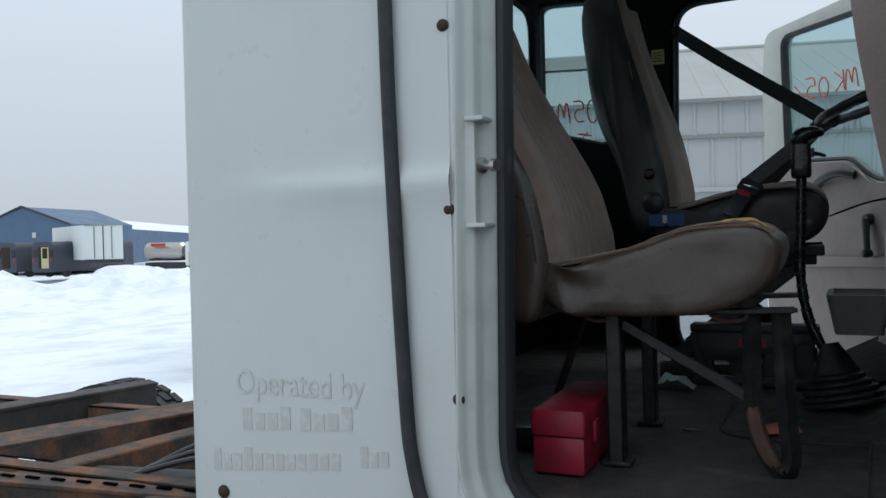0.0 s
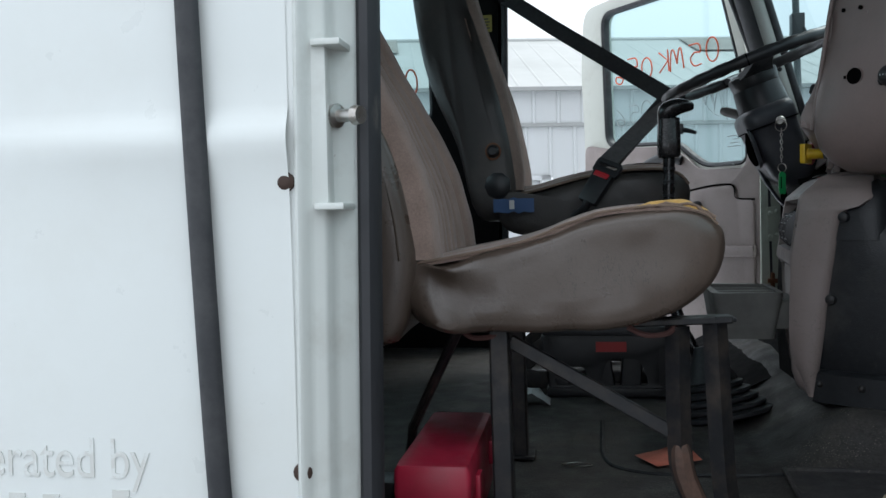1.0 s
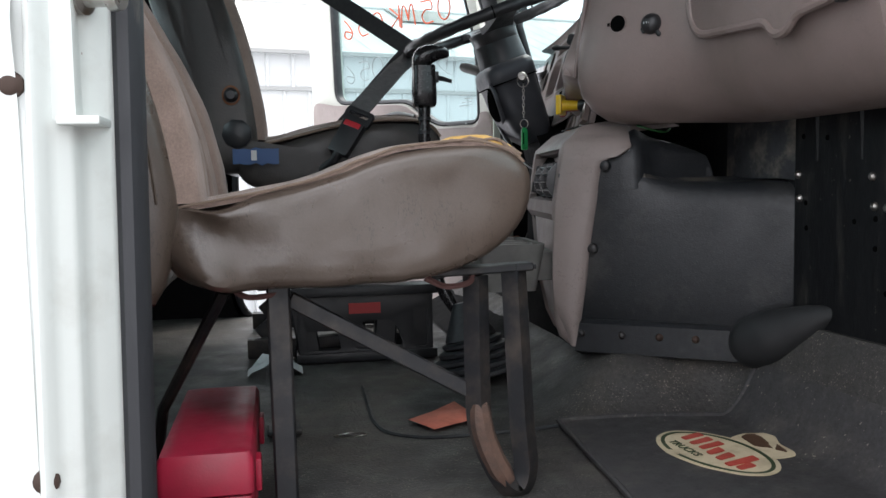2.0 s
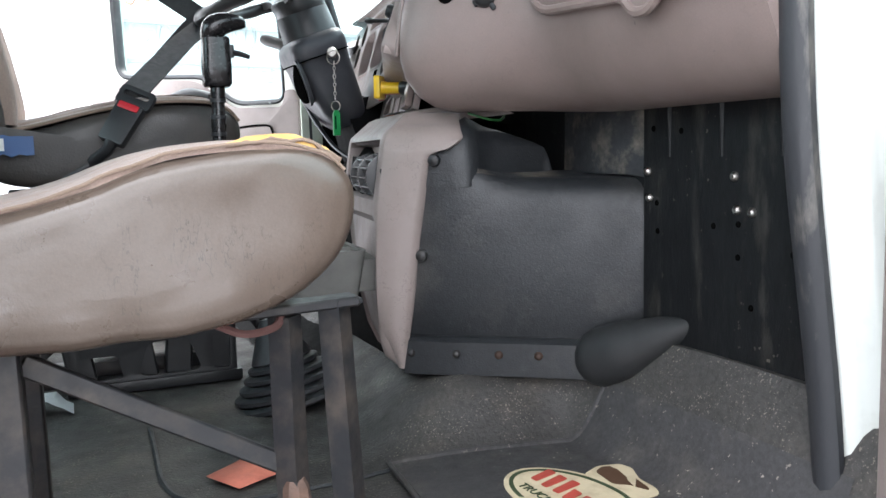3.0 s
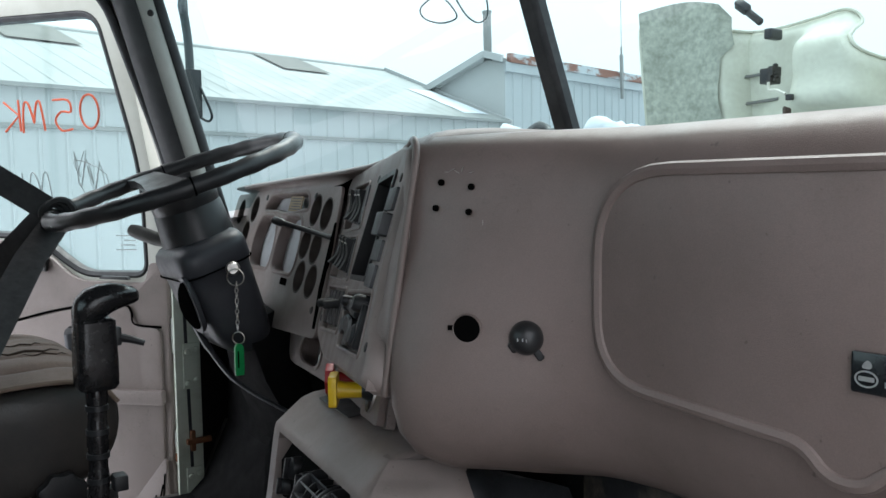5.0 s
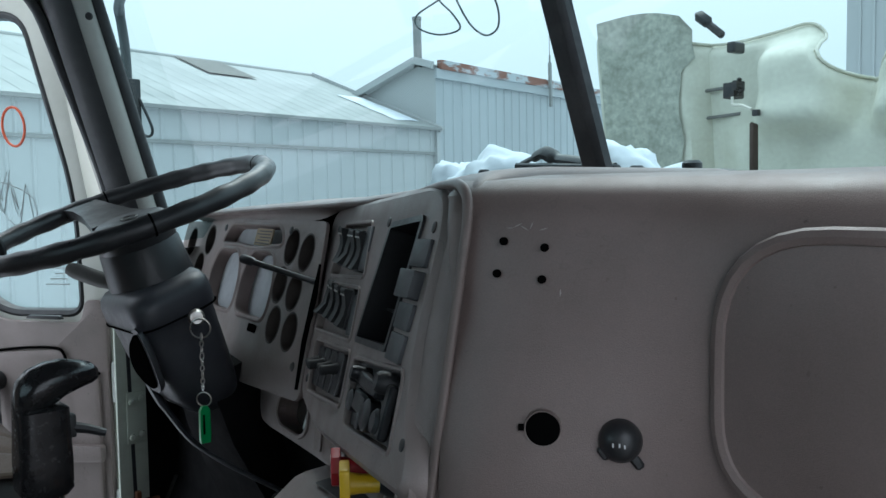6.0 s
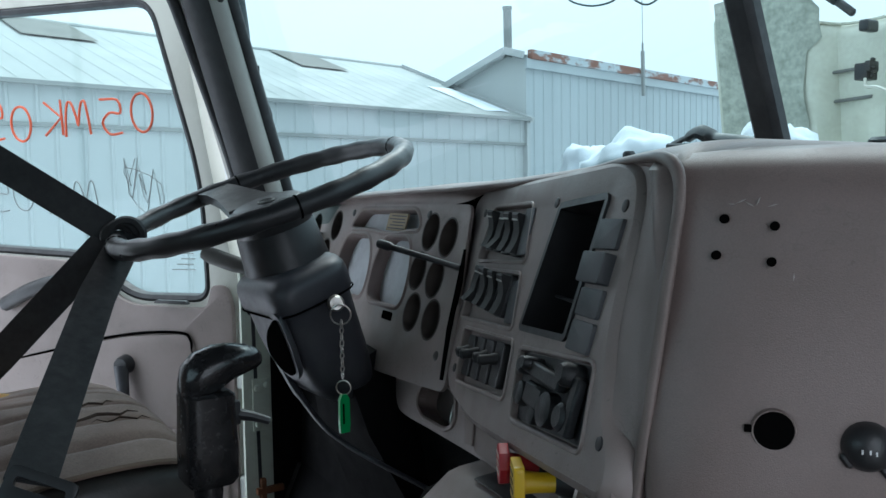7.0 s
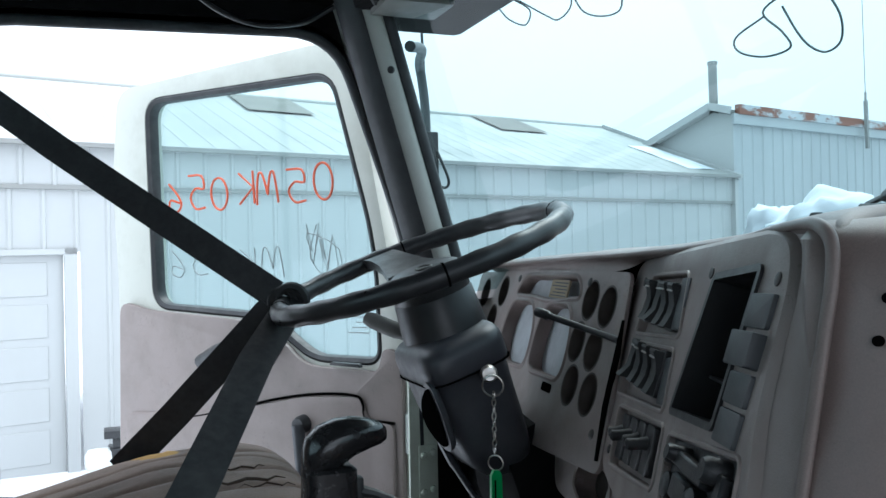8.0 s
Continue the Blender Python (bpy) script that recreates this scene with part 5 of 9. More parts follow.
bm = loft(spread(CUSH, ys, 0.0))
bmesh.ops.subdivide_edges(bm, edges=[e for e in bm.edges], cuts=2, use_grid_fill=True)
for v in bm.verts:
    d = 0.004 * noise.noise(v.co * 9) + 0.0025 * noise.noise(v.co * 24)
    if v.co.y < S0 + 0.05:
        fold = math.exp(-((v.co.x + 0.150) / 0.035) ** 2)
        d += fold * (0.010 * math.sin(75 * v.co.z + 40 * (v.co.x + 0.15)) - 0.006)
        d += 0.004 * math.exp(-((v.co.x - 0.10 - 0.5 * (v.co.z - 0.36)) / 0.02) ** 2) * max(0.0, 1 - abs(v.co.z - 0.37) / 0.06)
    v.co.y += d
    v.co.z += 0.6 * d
cushion = put("cushion", bm, VINYL, seat, "brown vinyl cushion side")
# velour top panel with channels
TOP = [(-0.19, 0.378), (-0.125, 0.389), (-0.06, 0.401), (-0.015, 0.414), (0.02, 0.428), (0.06, 0.441), (0.10, 0.447), (0.14, 0.450), (0.17, 0.4465), (0.197, 0.438), (0.212, 0.424)]
TOP = [(v.x, v.y) for v in smooth_path([(a, b, 0) for a, b in TOP], 3)]
rings = []
n_y = 120
for j in range(n_y + 1):
    y = S0 + 0.012 + (S1 - S0 - 0.024) * j / n_y
    f = abs(2 * j / n_y - 1)
    channel = -0.0075 * math.exp(-abs(((j / n_y) * 6.4 + 0.35) % 1 - 0.5) / 0.11) if 0.04 < j / n_y < 0.96 else 0
    rings.append([(x, y, z + 0.0015 + 0.005 * (1 - f ** 3) + channel + 0.0022 * noise.noise((x * 9, y * 9, 1)) - (0.006 if j in (0, n_y) else 0)) for x, z in TOP])
put("seat_top", loft(rings, closed=False, caps=False), FABRIC, cushion, "stained taupe velour seat top with channels")
piping = [(x, S0 + 0.010 + 0.002 * noise.noise((x * 30, 0, 0)), z + 0.001 + 0.002 * noise.noise((x * 40, 1, 0))) for x, z in TOP]
put("piping", tube(piping, 0.0017, 6), material("frayed_edge", (0.20, 0.145, 0.11), 0.95, bump=0.8, bump_scale=300), cushion, "frayed seam")
# torn corner with foam showing
foam = []
for j in range(11):
    g = j / 10
    foam.append([(0.109 + 0.101 * f, S0 + 0.015 + (0.006 + 0.043 * math.sin(math.pi * (0.08 + 0.86 * f)) ** 0.8) * g,
                  0.4465 + 0.007 * math.sin(math.pi * (0.1 + 0.8 * f)) - 0.030 * max(0, f - 0.66) ** 1.4 * 2.2 + 0.005 * math.sin(math.pi * g) * math.sin(math.pi * f) + 0.004 * noise.noise((f * 5, g * 4, 2)) - (0.006 if j in (0, 10) else 0)) for f in [k / 18 for k in range(19)]])
put("foam", loft(foam, closed=False, caps=False), FOAM, cushion, "yellow foam showing through the tear")
fray = bpy.data.materials["frayed_edge"]
for row, lift in ((foam[-1], 0.006), (foam[0], 0.005)):
    pts = smooth_path([Vector(p) + Vector((0, 0, lift + 0.002 * noise.noise((i * 0.8, lift * 90, 0)))) for i, p in enumerate(row)], 2)
    put("torn_edge", tube(pts, [0.0019 + 0.0014 * noise.noise((k * 0.7, lift * 50, 5)) for k in range(len(pts))], 6), fray, cushion)

BACK = dense([(-0.178, 0.355), (-0.180, 0.42), (-0.203, 0.52), (-0.240, 0.60), (-0.294, 0.70), (-0.343, 0.80), (-0.385, 0.905), (-0.41, 0.935), (-0.455, 0.925), (-0.475, 0.85), (-0.425, 0.68), (-0.37, 0.50), (-0.325, 0.36), (-0.27, 0.285), (-0.205, 0.275)], 3)


def back_rings(profile, y0, y1, shrink=1.0):
    out = []
    cx = sum(p[0] for p in profile) / len(profile)
    cz = sum(p[1] for p in profile) / len(profile)
    for f, k in ((-0.012, 0.60), (-0.008, 0.80), (0.0, 0.92), (0.012, 0.97), (0.035, 1.0), (0.12, 1.0), (0.3, 1.0), (0.5, 1.0), (0.7, 1.0), (0.88, 1.0), (0.965, 1.0), (0.988, 0.97), (1.0, 0.92), (1.008, 0.80), (1.012, 0.60)):
        ring = []
        for x, z in profile:
            taper = 0.085 * min(1, max(0, (z - 0.56) / 0.30)) ** 1.3
            a, b = y0 + taper, y1 - taper
            ring.append((cx + (x - cx) * k - 0.012 * (1 - (2 * f - 1) ** 2) * (1 if x > cx else 0), a + (b - a) * f, cz + (z - cz) * (0.5 + 0.5 * k)))
        out.append(ring)
    return out


backrest = put("backrest", loft(back_rings(BACK, S0 - 0.01, S1 + 0.01)), VINYL, seat, "dark brown vinyl backrest shell")
FRONT = [(v.x, v.y) for v in smooth_path([(-0.176, 0.385, 0), (-0.184, 0.45, 0), (-0.203, 0.52, 0), (-0.240, 0.60, 0), (-0.294, 0.70, 0), (-0.343, 0.80, 0), (-0.366, 0.86, 0), (-0.388, 0.912, 0)], 4)]


def velour_front(front, y0, y1, lift=0.006):
    rings = []
    for j in range(113):
        f = j / 112
        ring = []
        for x, z in front:
            taper = 0.085 * min(1, max(0, (z - 0.56) / 0.30)) ** 1.3
            a, b = y0 + taper + 0.004, y1 - taper - 0.004
            edge = abs(2 * f - 1)
            bolster = 0.022 * math.exp(-((edge - 0.78) / 0.2) ** 2)
            channel = -0.010 * math.exp(-(((f * 11 + 0.5) % 1 - 0.5) / 0.13) ** 2) if edge < 0.62 else (-0.008 * math.exp(-((edge - 0.62) / 0.02) ** 2))
            drop = 0.03 * max(0, edge - 0.9) / 0.1
            ring.append((x + lift + bolster + channel - drop + 0.005 * noise.noise((x * 7, f * 5, z * 9)) + 0.002 * noise.noise((x * 20, f * 12, z * 20)), a + (b - a) * f, z))
        rings.append(ring)
    return loft(rings, closed=False, caps=False)


put("back_panel", velour_front(FRONT, S0 - 0.01, S1 + 0.01), FABRIC, backrest, "taupe velour backrest front with channels")
seam = [(x - 0.022, S0 - 0.012 + 0.085 * min(1, max(0, (z - 0.56) / 0.30)) ** 1.3, z) for x, z in FRONT]
put("side_seam", tube(seam, 0.0022, 6), VINYL, backrest)
# stand: flat-bar U legs, braces and rails
for y in (1.665, 2.02):
    put("seat_rail", beam((-0.10, y, 0.284), (0.24, y, 0.296), 0.032, 0.010, 0.002), DARK_METAL, seat)
    put("rear_leg", beam((-0.075, y, 0.285), (-0.072, y, 0.005), 0.046, 0.028, 0.003), DARK_METAL, seat, "black steel rear leg")
    put("foot", beam((-0.10, y, 0.006), (-0.045, y, 0.006), 0.05, 0.008, 0.002), DARK_METAL, seat)
front = [(0.168, 1.665, 0.286), (0.169, 1.665, 0.13), (0.174, 1.665, 0.085), (0.189, 1.665, 0.045), (0.207, 1.665, 0.016), (0.223, 1.665, 0.012), (0.231, 1.665, 0.04), (0.226, 1.665, 0.10), (0.217, 1.665, 0.30)]
put("front_leg", tube(smooth_path(front, 4), 0.0165, 4, up=(0, 1, 0)), DARK_METAL, seat, "black flat-bar leg")
put("brace", beam((-0.062, 1.669, 0.266), (0.172, 1.669, 0.132), 0.010, 0.020, 0.002), DARK_METAL, seat, "black diagonal brace")
put("leg_plate", box((0.165, 1.655, 0.292), (0.245, 1.69, 0.298), 0.002), DARK_METAL, seat)
put("rear_strut", tube([(-0.14, 1.70, 0.275), (-0.235, 1.83, 0.10), (-0.25, 1.86, 0.02)], 0.008, 8), DARK_METAL, seat)
put("rust_patch", tube(smooth_path([(0.1695, 1.660, 0.125), (0.174, 1.660, 0.088), (0.189, 1.660, 0.048), (0.206, 1.660, 0.020)], 4), [0.010, 0.013, 0.014, 0.0145, 0.0145, 0.014, 0.0145, 0.0145, 0.014, 0.0145, 0.014, 0.012, 0.010], 8), material("dull_rust", (0.12, 0.068, 0.048), 0.75, bump=0.6, bump_scale=130, stain=(0.04, 0.03, 0.026), stain_scale=28, stain_amount=0.8), seat, "rusted bend of the leg")
put("seat_spring", tube(smooth_path([(0.10, 1.64, 0.288), (0.125, 1.64, 0.277), (0.155, 1.65, 0.279), (0.165, 1.66, 0.29)], 5), 0.004, 6), material("red_cord", (0.09, 0.04, 0.035), 0.8), seat)
put("seat_spring", tube(smooth_path([(-0.13, 1.64, 0.287), (-0.11, 1.64, 0.274), (-0.08, 1.645, 0.276), (-0.07, 1.65, 0.288)], 5), 0.004, 6), bpy.data.materials["red_cord"], seat)

# driver's seat
dseat = thing("driver_seat", "dark vinyl driver seat with taupe velour, on a suspension base", "truck seat", at=(0.05, 2.86, 0.0))
D0, D1 = 2.595, 3.10
DC = dense([(-0.16, 0.505), (-0.155, 0.43), (-0.10, 0.395), (0.05, 0.388), (0.22, 0.392), (0.285, 0.42), (0.312, 0.47), (0.305, 0.515), (0.265, 0.538), (0.15, 0.54), (0.05, 0.525), (-0.07, 0.495)], 4)
ysd = [(D0 + (y - S0) * (D1 - D0) / (S1 - S0), k) for y, k in ys]
dcush = put("cushion", loft(spread(DC, ysd, 0.016)), DARK_VINYL, dseat, "dark vinyl cushion")
TOPD = [(v.x, v.y) for v in smooth_path([(-0.12, 0.49, 0), (-0.07, 0.497, 0), (0.05, 0.527, 0), (0.15, 0.542, 0), (0.24, 0.543, 0), (0.285, 0.53, 0), (0.308, 0.505, 0)], 4)]
rings = []
for j in range(57):
    f = j / 56
    e = abs(2 * f - 1)
    channel = -0.007 * math.exp(-(((f * 7 + 0.5) % 1 - 0.5) / 0.09) ** 2) if 0.05 < f < 0.95 else 0
    rings.append([(x, D0 + 0.014 + (D1 - D0 - 0.028) * f, z + 0.004 + 0.026 * (1 - e ** 2.2) + channel + 0.004 * noise.noise((x * 14, f * 8, 1))) for x, z in TOPD])
put("seat_top", loft(rings, closed=False, caps=False), FABRIC, dcush, "worn taupe velour seat top")
tear = []
for j in range(9):
    g = j / 8
    y = 2.955 + 0.10 * g
    e = abs(2 * (y - D0 - 0.014) / (D1 - D0 - 0.028) - 1)
    tear.append([(0.085 + 0.085 * f, y + 0.006 * noise.noise((f * 4, g * 2, 8)), 0.5285 + 0.062 * (0.085 * f) + 0.026 * (1 - e ** 2.2) + 0.016 * math.sin(math.pi * f) ** 0.5 * math.sin(math.pi * g) ** 0.5 + 0.003 * noise.noise((f * 6, g * 6, 3))) for f in [k / 10 for k in range(11)]])
put("foam", loft(tear, closed=False, caps=False), FOAM, dcush, "yellow foam showing through a tear")
put("foam", loft([[(0.05 + 0.16 * f, D1 - 0.06 + 0.05 * g + 0.008 * noise.noise((f * 3, g * 3, 4)), 0.53 + 0.022 * math.sin(math.pi * f) * math.sin(math.pi * min(1, 0.2 + g))) for f in [k / 8 for k in range(9)]] for g in [k / 6 for k in range(7)]], closed=False, caps=False), FOAM, dcush, "yellow foam showing at the edge")
put("piping", tube([(x, D0 + 0.010, z + 0.006) for x, z in TOPD], 0.0035, 6), bpy.data.materials["frayed_edge"], dcush)
SEAM = material("dark_seam", (0.07, 0.052, 0.043), 0.9, spec=0.1)
for x0, x1, y0, w in ((0.165, 0.262, 2.757, 0.0022), (0.185, 0.245, 2.812, 0.0016), (0.20, 0.27, 2.735, 0.0014)):
    slit = []
    for k in range(9):
        x, y = x0 + (x1 - x0) * k / 8, y0 + 0.007 * math.sin(k * 1.9) + 0.003 * (k % 2)
        f = (y - D0 - 0.014) / (D1 - D0 - 0.028)
        z = [p[1] for p in TOPD if p[0] <= x][-1] + 0.004 + 0.026 * (1 - abs(2 * f - 1) ** 2.2)
        slit.append((x, y, z + 0.001))
    put("tear", tube(slit, [w * math.sin(math.pi * (k + 0.6) / 9.2) for k in range(9)], 6, flat=0.5), SEAM, dcush, "ragged slit in the velour")
DB = dense([(-0.085, 0.46), (-0.078, 0.56), (-0.10, 0.70), (-0.135, 0.82), (-0.175, 0.95), (-0.195, 1.06), (-0.22, 1.10), (-0.27, 1.10), (-0.31, 1.02), (-0.305, 0.88), (-0.275, 0.74), (-0.215, 0.60), (-0.19, 0.47), (-0.15, 0.43)], 3)
rings = []
cx = sum(p[0] for p in DB) / len(DB)
cz = sum(p[1] for p in DB) / len(DB)
for f, k in ((-0.012, 0.60), (-0.008, 0.80), (0.0, 0.92), (0.012, 0.97), (0.035, 1.0), (0.3, 1.0), (0.5, 1.0), (0.7, 1.0), (0.965, 1.0), (0.988, 0.97), (1.0, 0.92), (1.008, 0.80), (1.012, 0.60)):
    ring = []
    for x, z in DB:
        taper = 0.10 * min(1, max(0, (z - 0.68) / 0.22)) ** 1.2
        a, b = D0 + 0.01 + taper, D1 - 0.01 - taper
        ring.append((cx + (x - cx) * k, a + (b - a) * f, cz + (z - cz) * (0.5 + 0.5 * k)))
    rings.append(ring)
def lean_back(bm):
    for v in bm.verts:
        f = max(0.0, v.co.z - 0.45)
        v.co.x -= 0.03 + 0.08 * f
        v.co.z += 0.16 * f
    return bm


dback = put("backrest", lean_back(loft(rings)), DARK_VINYL, dseat, "dark grey vinyl backrest side")
DF = [(v.x, v.y) for v in smooth_path([(-0.082, 0.50, 0), (-0.078, 0.56, 0), (-0.10, 0.70, 0), (-0.135, 0.82, 0), (-0.175, 0.95, 0), (-0.20, 1.07, 0)], 4)]
rings = []
for j in range(45):
    f = j / 44
    ring = []
    for x, z in DF:
        taper = 0.10 * min(1, max(0, (z - 0.68) / 0.22)) ** 1.2
        a, b = D0 + 0.012 + taper, D1 - 0.012 - taper
        e = abs(2 * f - 1)
        ring.append((x + 0.006 + 0.018 * math.exp(-((e - 0.78) / 0.2) ** 2) - 0.03 * max(0, e - 0.9) / 0.1 - 0.004 * math.exp(-(((f * 7 + 0.5) % 1 - 0.5) / 0.1) ** 2), a + (b - a) * f, z))
    rings.append(ring)
put("back_panel", lean_back(loft(rings, closed=False, caps=False)), FABRIC, dback, "taupe velour backrest front")
put("recliner_knob", lathe((-0.155, 2.625, 0.52), (-0.155, 2.588, 0.52), [(0, 0.030), (0.3, 0.034), (0.85, 0.033), (1, 0.024)], 9), SOFT_BLACK, dseat, "black lobed adjuster knob")
put("recline_knob", join(lathe((-0.165, 2.602, 0.605), (-0.165, 2.585, 0.605), [(0, 0.016), (0.6, 0.015), (1, 0.009)], 16)), SOFT_BLACK, dseat, "round black recliner socket")
put("recline_ring", sweep(ellipse(-0.165, 0.605, 0.016, 0.018, 16), [(0, 0.004), (0.004, 0.003), (0.004, -0.004)], frame_of((0, 2.60, 0), (1, 0, 0), (0, 0, 1))), RUST, dseat)
put("slide_rail", beam((-0.14, 2.60, 0.362), (0.30, 2.60, 0.376), 0.02, 0.03, 0.003), DARK_METAL, dseat, "black seat slide rail")
put("slide_rail", beam((-0.14, 3.08, 0.362), (0.30, 3.08, 0.376), 0.02, 0.03, 0.003), DARK_METAL, dseat)
LABEL = material("white_label", (0.55, 0.55, 0.55), 0.5)
tag = put("rail_label", box((0.135, 2.586, 0.378), (0.185, 2.5895, 0.40), 0.0005), LABEL, dseat, "white barcode label")
put("barcode", join(*[box((0.139 + 0.005 * k, 2.5855, 0.381), (0.1415 + 0.005 * k + 0.001 * (k % 2), 2.5865, 0.397), 0, 1) for k in range(9)]), SOFT_BLACK, tag)
STAR = [(0.222 + (0.036 if k % 2 else 0.029) * math.cos(2 * math.pi * k / 16), 0.398 + (0.036 if k % 2 else 0.029) * math.sin(2 * math.pi * k / 16)) for k in range(16)]
put("adjust_knob", plate(rounded(STAR, 0.006, 3), [], frame_of((0, 2.565, 0), (1, 0, 0), (0, 0, 1)), 0.02, 0.003), SOFT_BLACK, dseat, "black star-shaped seat knob")
put("knob_shaft", lathe((0.222, 2.585, 0.398), (0.222, 2.61, 0.398), [(0, 0.01), (1, 0.01)], 12), SOFT_BLACK, dseat)
for y in (2.66, 3.04):
    put("base_arm", beam((-0.12, y, 0.05), (0.24, y, 0.345), 0.012, 0.045, 0.003), DARK_METAL, dseat, "black suspension arm")
    put("base_arm", beam((0.24, y + 0.015, 0.05), (-0.12, y + 0.015, 0.345), 0.012, 0.045, 0.003), DARK_METAL, dseat)
put("base_top", box((-0.15, 2.62, 0.335), (0.28, 3.08, 0.362), 0.004), DARK_METAL, dseat)
for y in (2.62, 3.04):
    put("base_rail", box((-0.15, y, 0.005), (0.28, y + 0.04, 0.05), 0.004), DARK_METAL, dseat)
put("air_bag", lathe((0.06, 2.85, 0.05), (0.06, 2.85, 0.335), [(0, 0.035), (0.25, 0.048), (0.5, 0.052), (0.75, 0.048), (1, 0.035)], 20), RUBBER, dseat)

# ---- steering column and wheel ----
HUB = Vector((0.515, 2.94, 0.838))
AX = Vector((0.33, 0.03, -0.945)).normalized()
wheel = thing("steering_wheel", "black two-spoke truck steering wheel, rim wavy underneath", "steering wheel", at=HUB)
WM = frame_of(HUB, (0.0, 1.0, 0.0), AX.cross(Vector((0, 1, 0))))      # x to the left door, y forward, in the rim's plane
R_W = 0.232
rim_pts, rim_r = [], []
for k in range(96):
    a = 2 * math.pi * k / 96
    rim_pts.append(WM @ Vector((R_W * math.cos(a), R_W * math.sin(a), 0)))
    rim_r.append(0.0158 + 0.0009 * math.cos(24 * a))
RIM = material("wheel_rim", (0.022, 0.023, 0.025), 0.36, bump=0.2, bump_scale=420, stain=(0.06, 0.06, 0.06), stain_scale=12)
rim = put("rim", tube(rim_pts, rim_r, 12, loop=True), RIM, wheel, "black plastic rim")
for k in range(4):
    a = math.pi * (0.07 + 0.5 * k)
    c, d = WM @ Vector((R_W * math.cos(a), R_W * math.sin(a), 0)), WM.to_3x3() @ Vector((-math.sin(a), math.cos(a), 0))
    put("rim_joint", tube([c - d * 0.0015, c + d * 0.0015], 0.0168, 12), SHADE_BLACK, rim)
SHROUD_TOP = material("horn_pad", (0.05, 0.052, 0.056), 0.45, bump=0.1, bump_scale=500)
hubm = put("hub", lathe(HUB + AX * 0.075, HUB + AX * 0.018, [(0, 0.050), (0.3, 0.062), (0.86, 0.066), (0.97, 0.064), (1, 0.060)], 32), RIM, wheel, "black hub with horn pad")
put("horn_ring", lathe(HUB + AX * 0.024, HUB + AX * 0.013, [(0, 0.058), (0.5, 0.057), (0.85, 0.055), (1, 0.052)], 32), SHROUD_TOP, hubm, "grey horn pad")
put("horn_emblem", tube([HUB + AX * 0.012 + (WM.to_3x3() @ Vector((0.018 * math.cos(a), 0.012 * math.sin(a), 0))) for a in [2 * math.pi * k / 20 for k in range(20)]], 0.002, 6, loop=True), PILLAR_TRIM, hubm)
for s_ in (1, -1):
    put("spoke", loft([[WM @ Vector((s_ * r, yy, zz)) for yy, zz in ((-w, 0.006 - dz), (w, 0.006 - dz), (w, -0.010 - dz), (-w, -0.010 - dz))] for r, w, dz in ((0.05, 0.046, -0.024), (0.085, 0.038, -0.020), (0.13, 0.030, -0.010), (0.18, 0.027, -0.002), (0.228, 0.030, 0.0))]), RIM, wheel, "flat black spoke")
column = thing("steering_column", "black plastic steering column shroud with ignition lock", "steering column", at=(0.60, 2.90, 0.60))
put("upper_sleeve", lathe(HUB + AX * 0.05, HUB + AX * 0.145, [(0, 0.060), (0.1, 0.064), (0.9, 0.070), (1, 0.072)], 28), SOFT_BLACK, column)
CM = frame_of(HUB + Vector((0.0, -0.02, 0)), (0, 1, 0), AX.cross(Vector((0, 1, 0))))
SHROUD = material("grey_shroud", (0.040, 0.042, 0.050), 0.42, bump=0.15, bump_scale=450, stain=(0.09, 0.09, 0.09), stain_scale=12, stain_amount=0.3)
sgn = -1 if (CM.to_3x3() @ Vector((0, 0, 1))).dot(AX) < 0 else 1


def ring_at(d, wy0, wy1, h0, h1, r=0.042):
    return [CM @ Vector((x, y, sgn * d)) for x, y in rounded([(-wy0, -h0), (wy1, -h0), (wy1, h1), (-wy0, h1)], r, 8)]


shroud = put("shroud", loft([ring_at(0.116, 0.070, 0.070, 0.066, 0.048), ring_at(0.120, 0.080, 0.080, 0.074, 0.052), ring_at(0.128, 0.089, 0.087, 0.081, 0.055), ring_at(0.140, 0.092, 0.090, 0.084, 0.056), ring_at(0.165, 0.093, 0.09, 0.084, 0.055), ring_at(0.172, 0.089, 0.087, 0.080, 0.052), ring_at(0.178, 0.087, 0.085, 0.078, 0.051), ring_at(0.22, 0.085, 0.084, 0.076, 0.05), ring_at(0.26, 0.083, 0.083, 0.071, 0.05), ring_at(0.30, 0.078, 0.078, 0.062, 0.05), ring_at(0.325, 0.070, 0.07, 0.048, 0.05), ring_at(0.345, 0.058, 0.058, 0.03, 0.046)]), SHROUD, column, "dark grey two-piece shroud")
REAR_FACE = frame_of(HUB + Vector((0, -0.02, 0)) - AX.cross(Vector((0, 1, 0))) * 0.0795, (0, 1, 0), -AX)
ALMOND = rounded([(-0.072, -0.165), (-0.020, -0.195), (0.004, -0.235), (-0.035, -0.262), (-0.074, -0.262), (-0.082, -0.205)], [0.012, 0.03, 0.025, 0.02, 0.015, 0.03], 6)
put("shroud_hollow", plate(ALMOND, [], REAR_FACE @ Matrix.Translation((0, 0, 0.002)), 0.012), SHADE_BLACK, column, "black almond-shaped hollow in the shroud")
put("hollow_rim", sweep(ALMOND, [(-0.001, -0.006), (0.0, 0.004), (0.004, 0.005), (0.008, 0.001), (0.009, -0.006)], REAR_FACE), SHROUD, column)
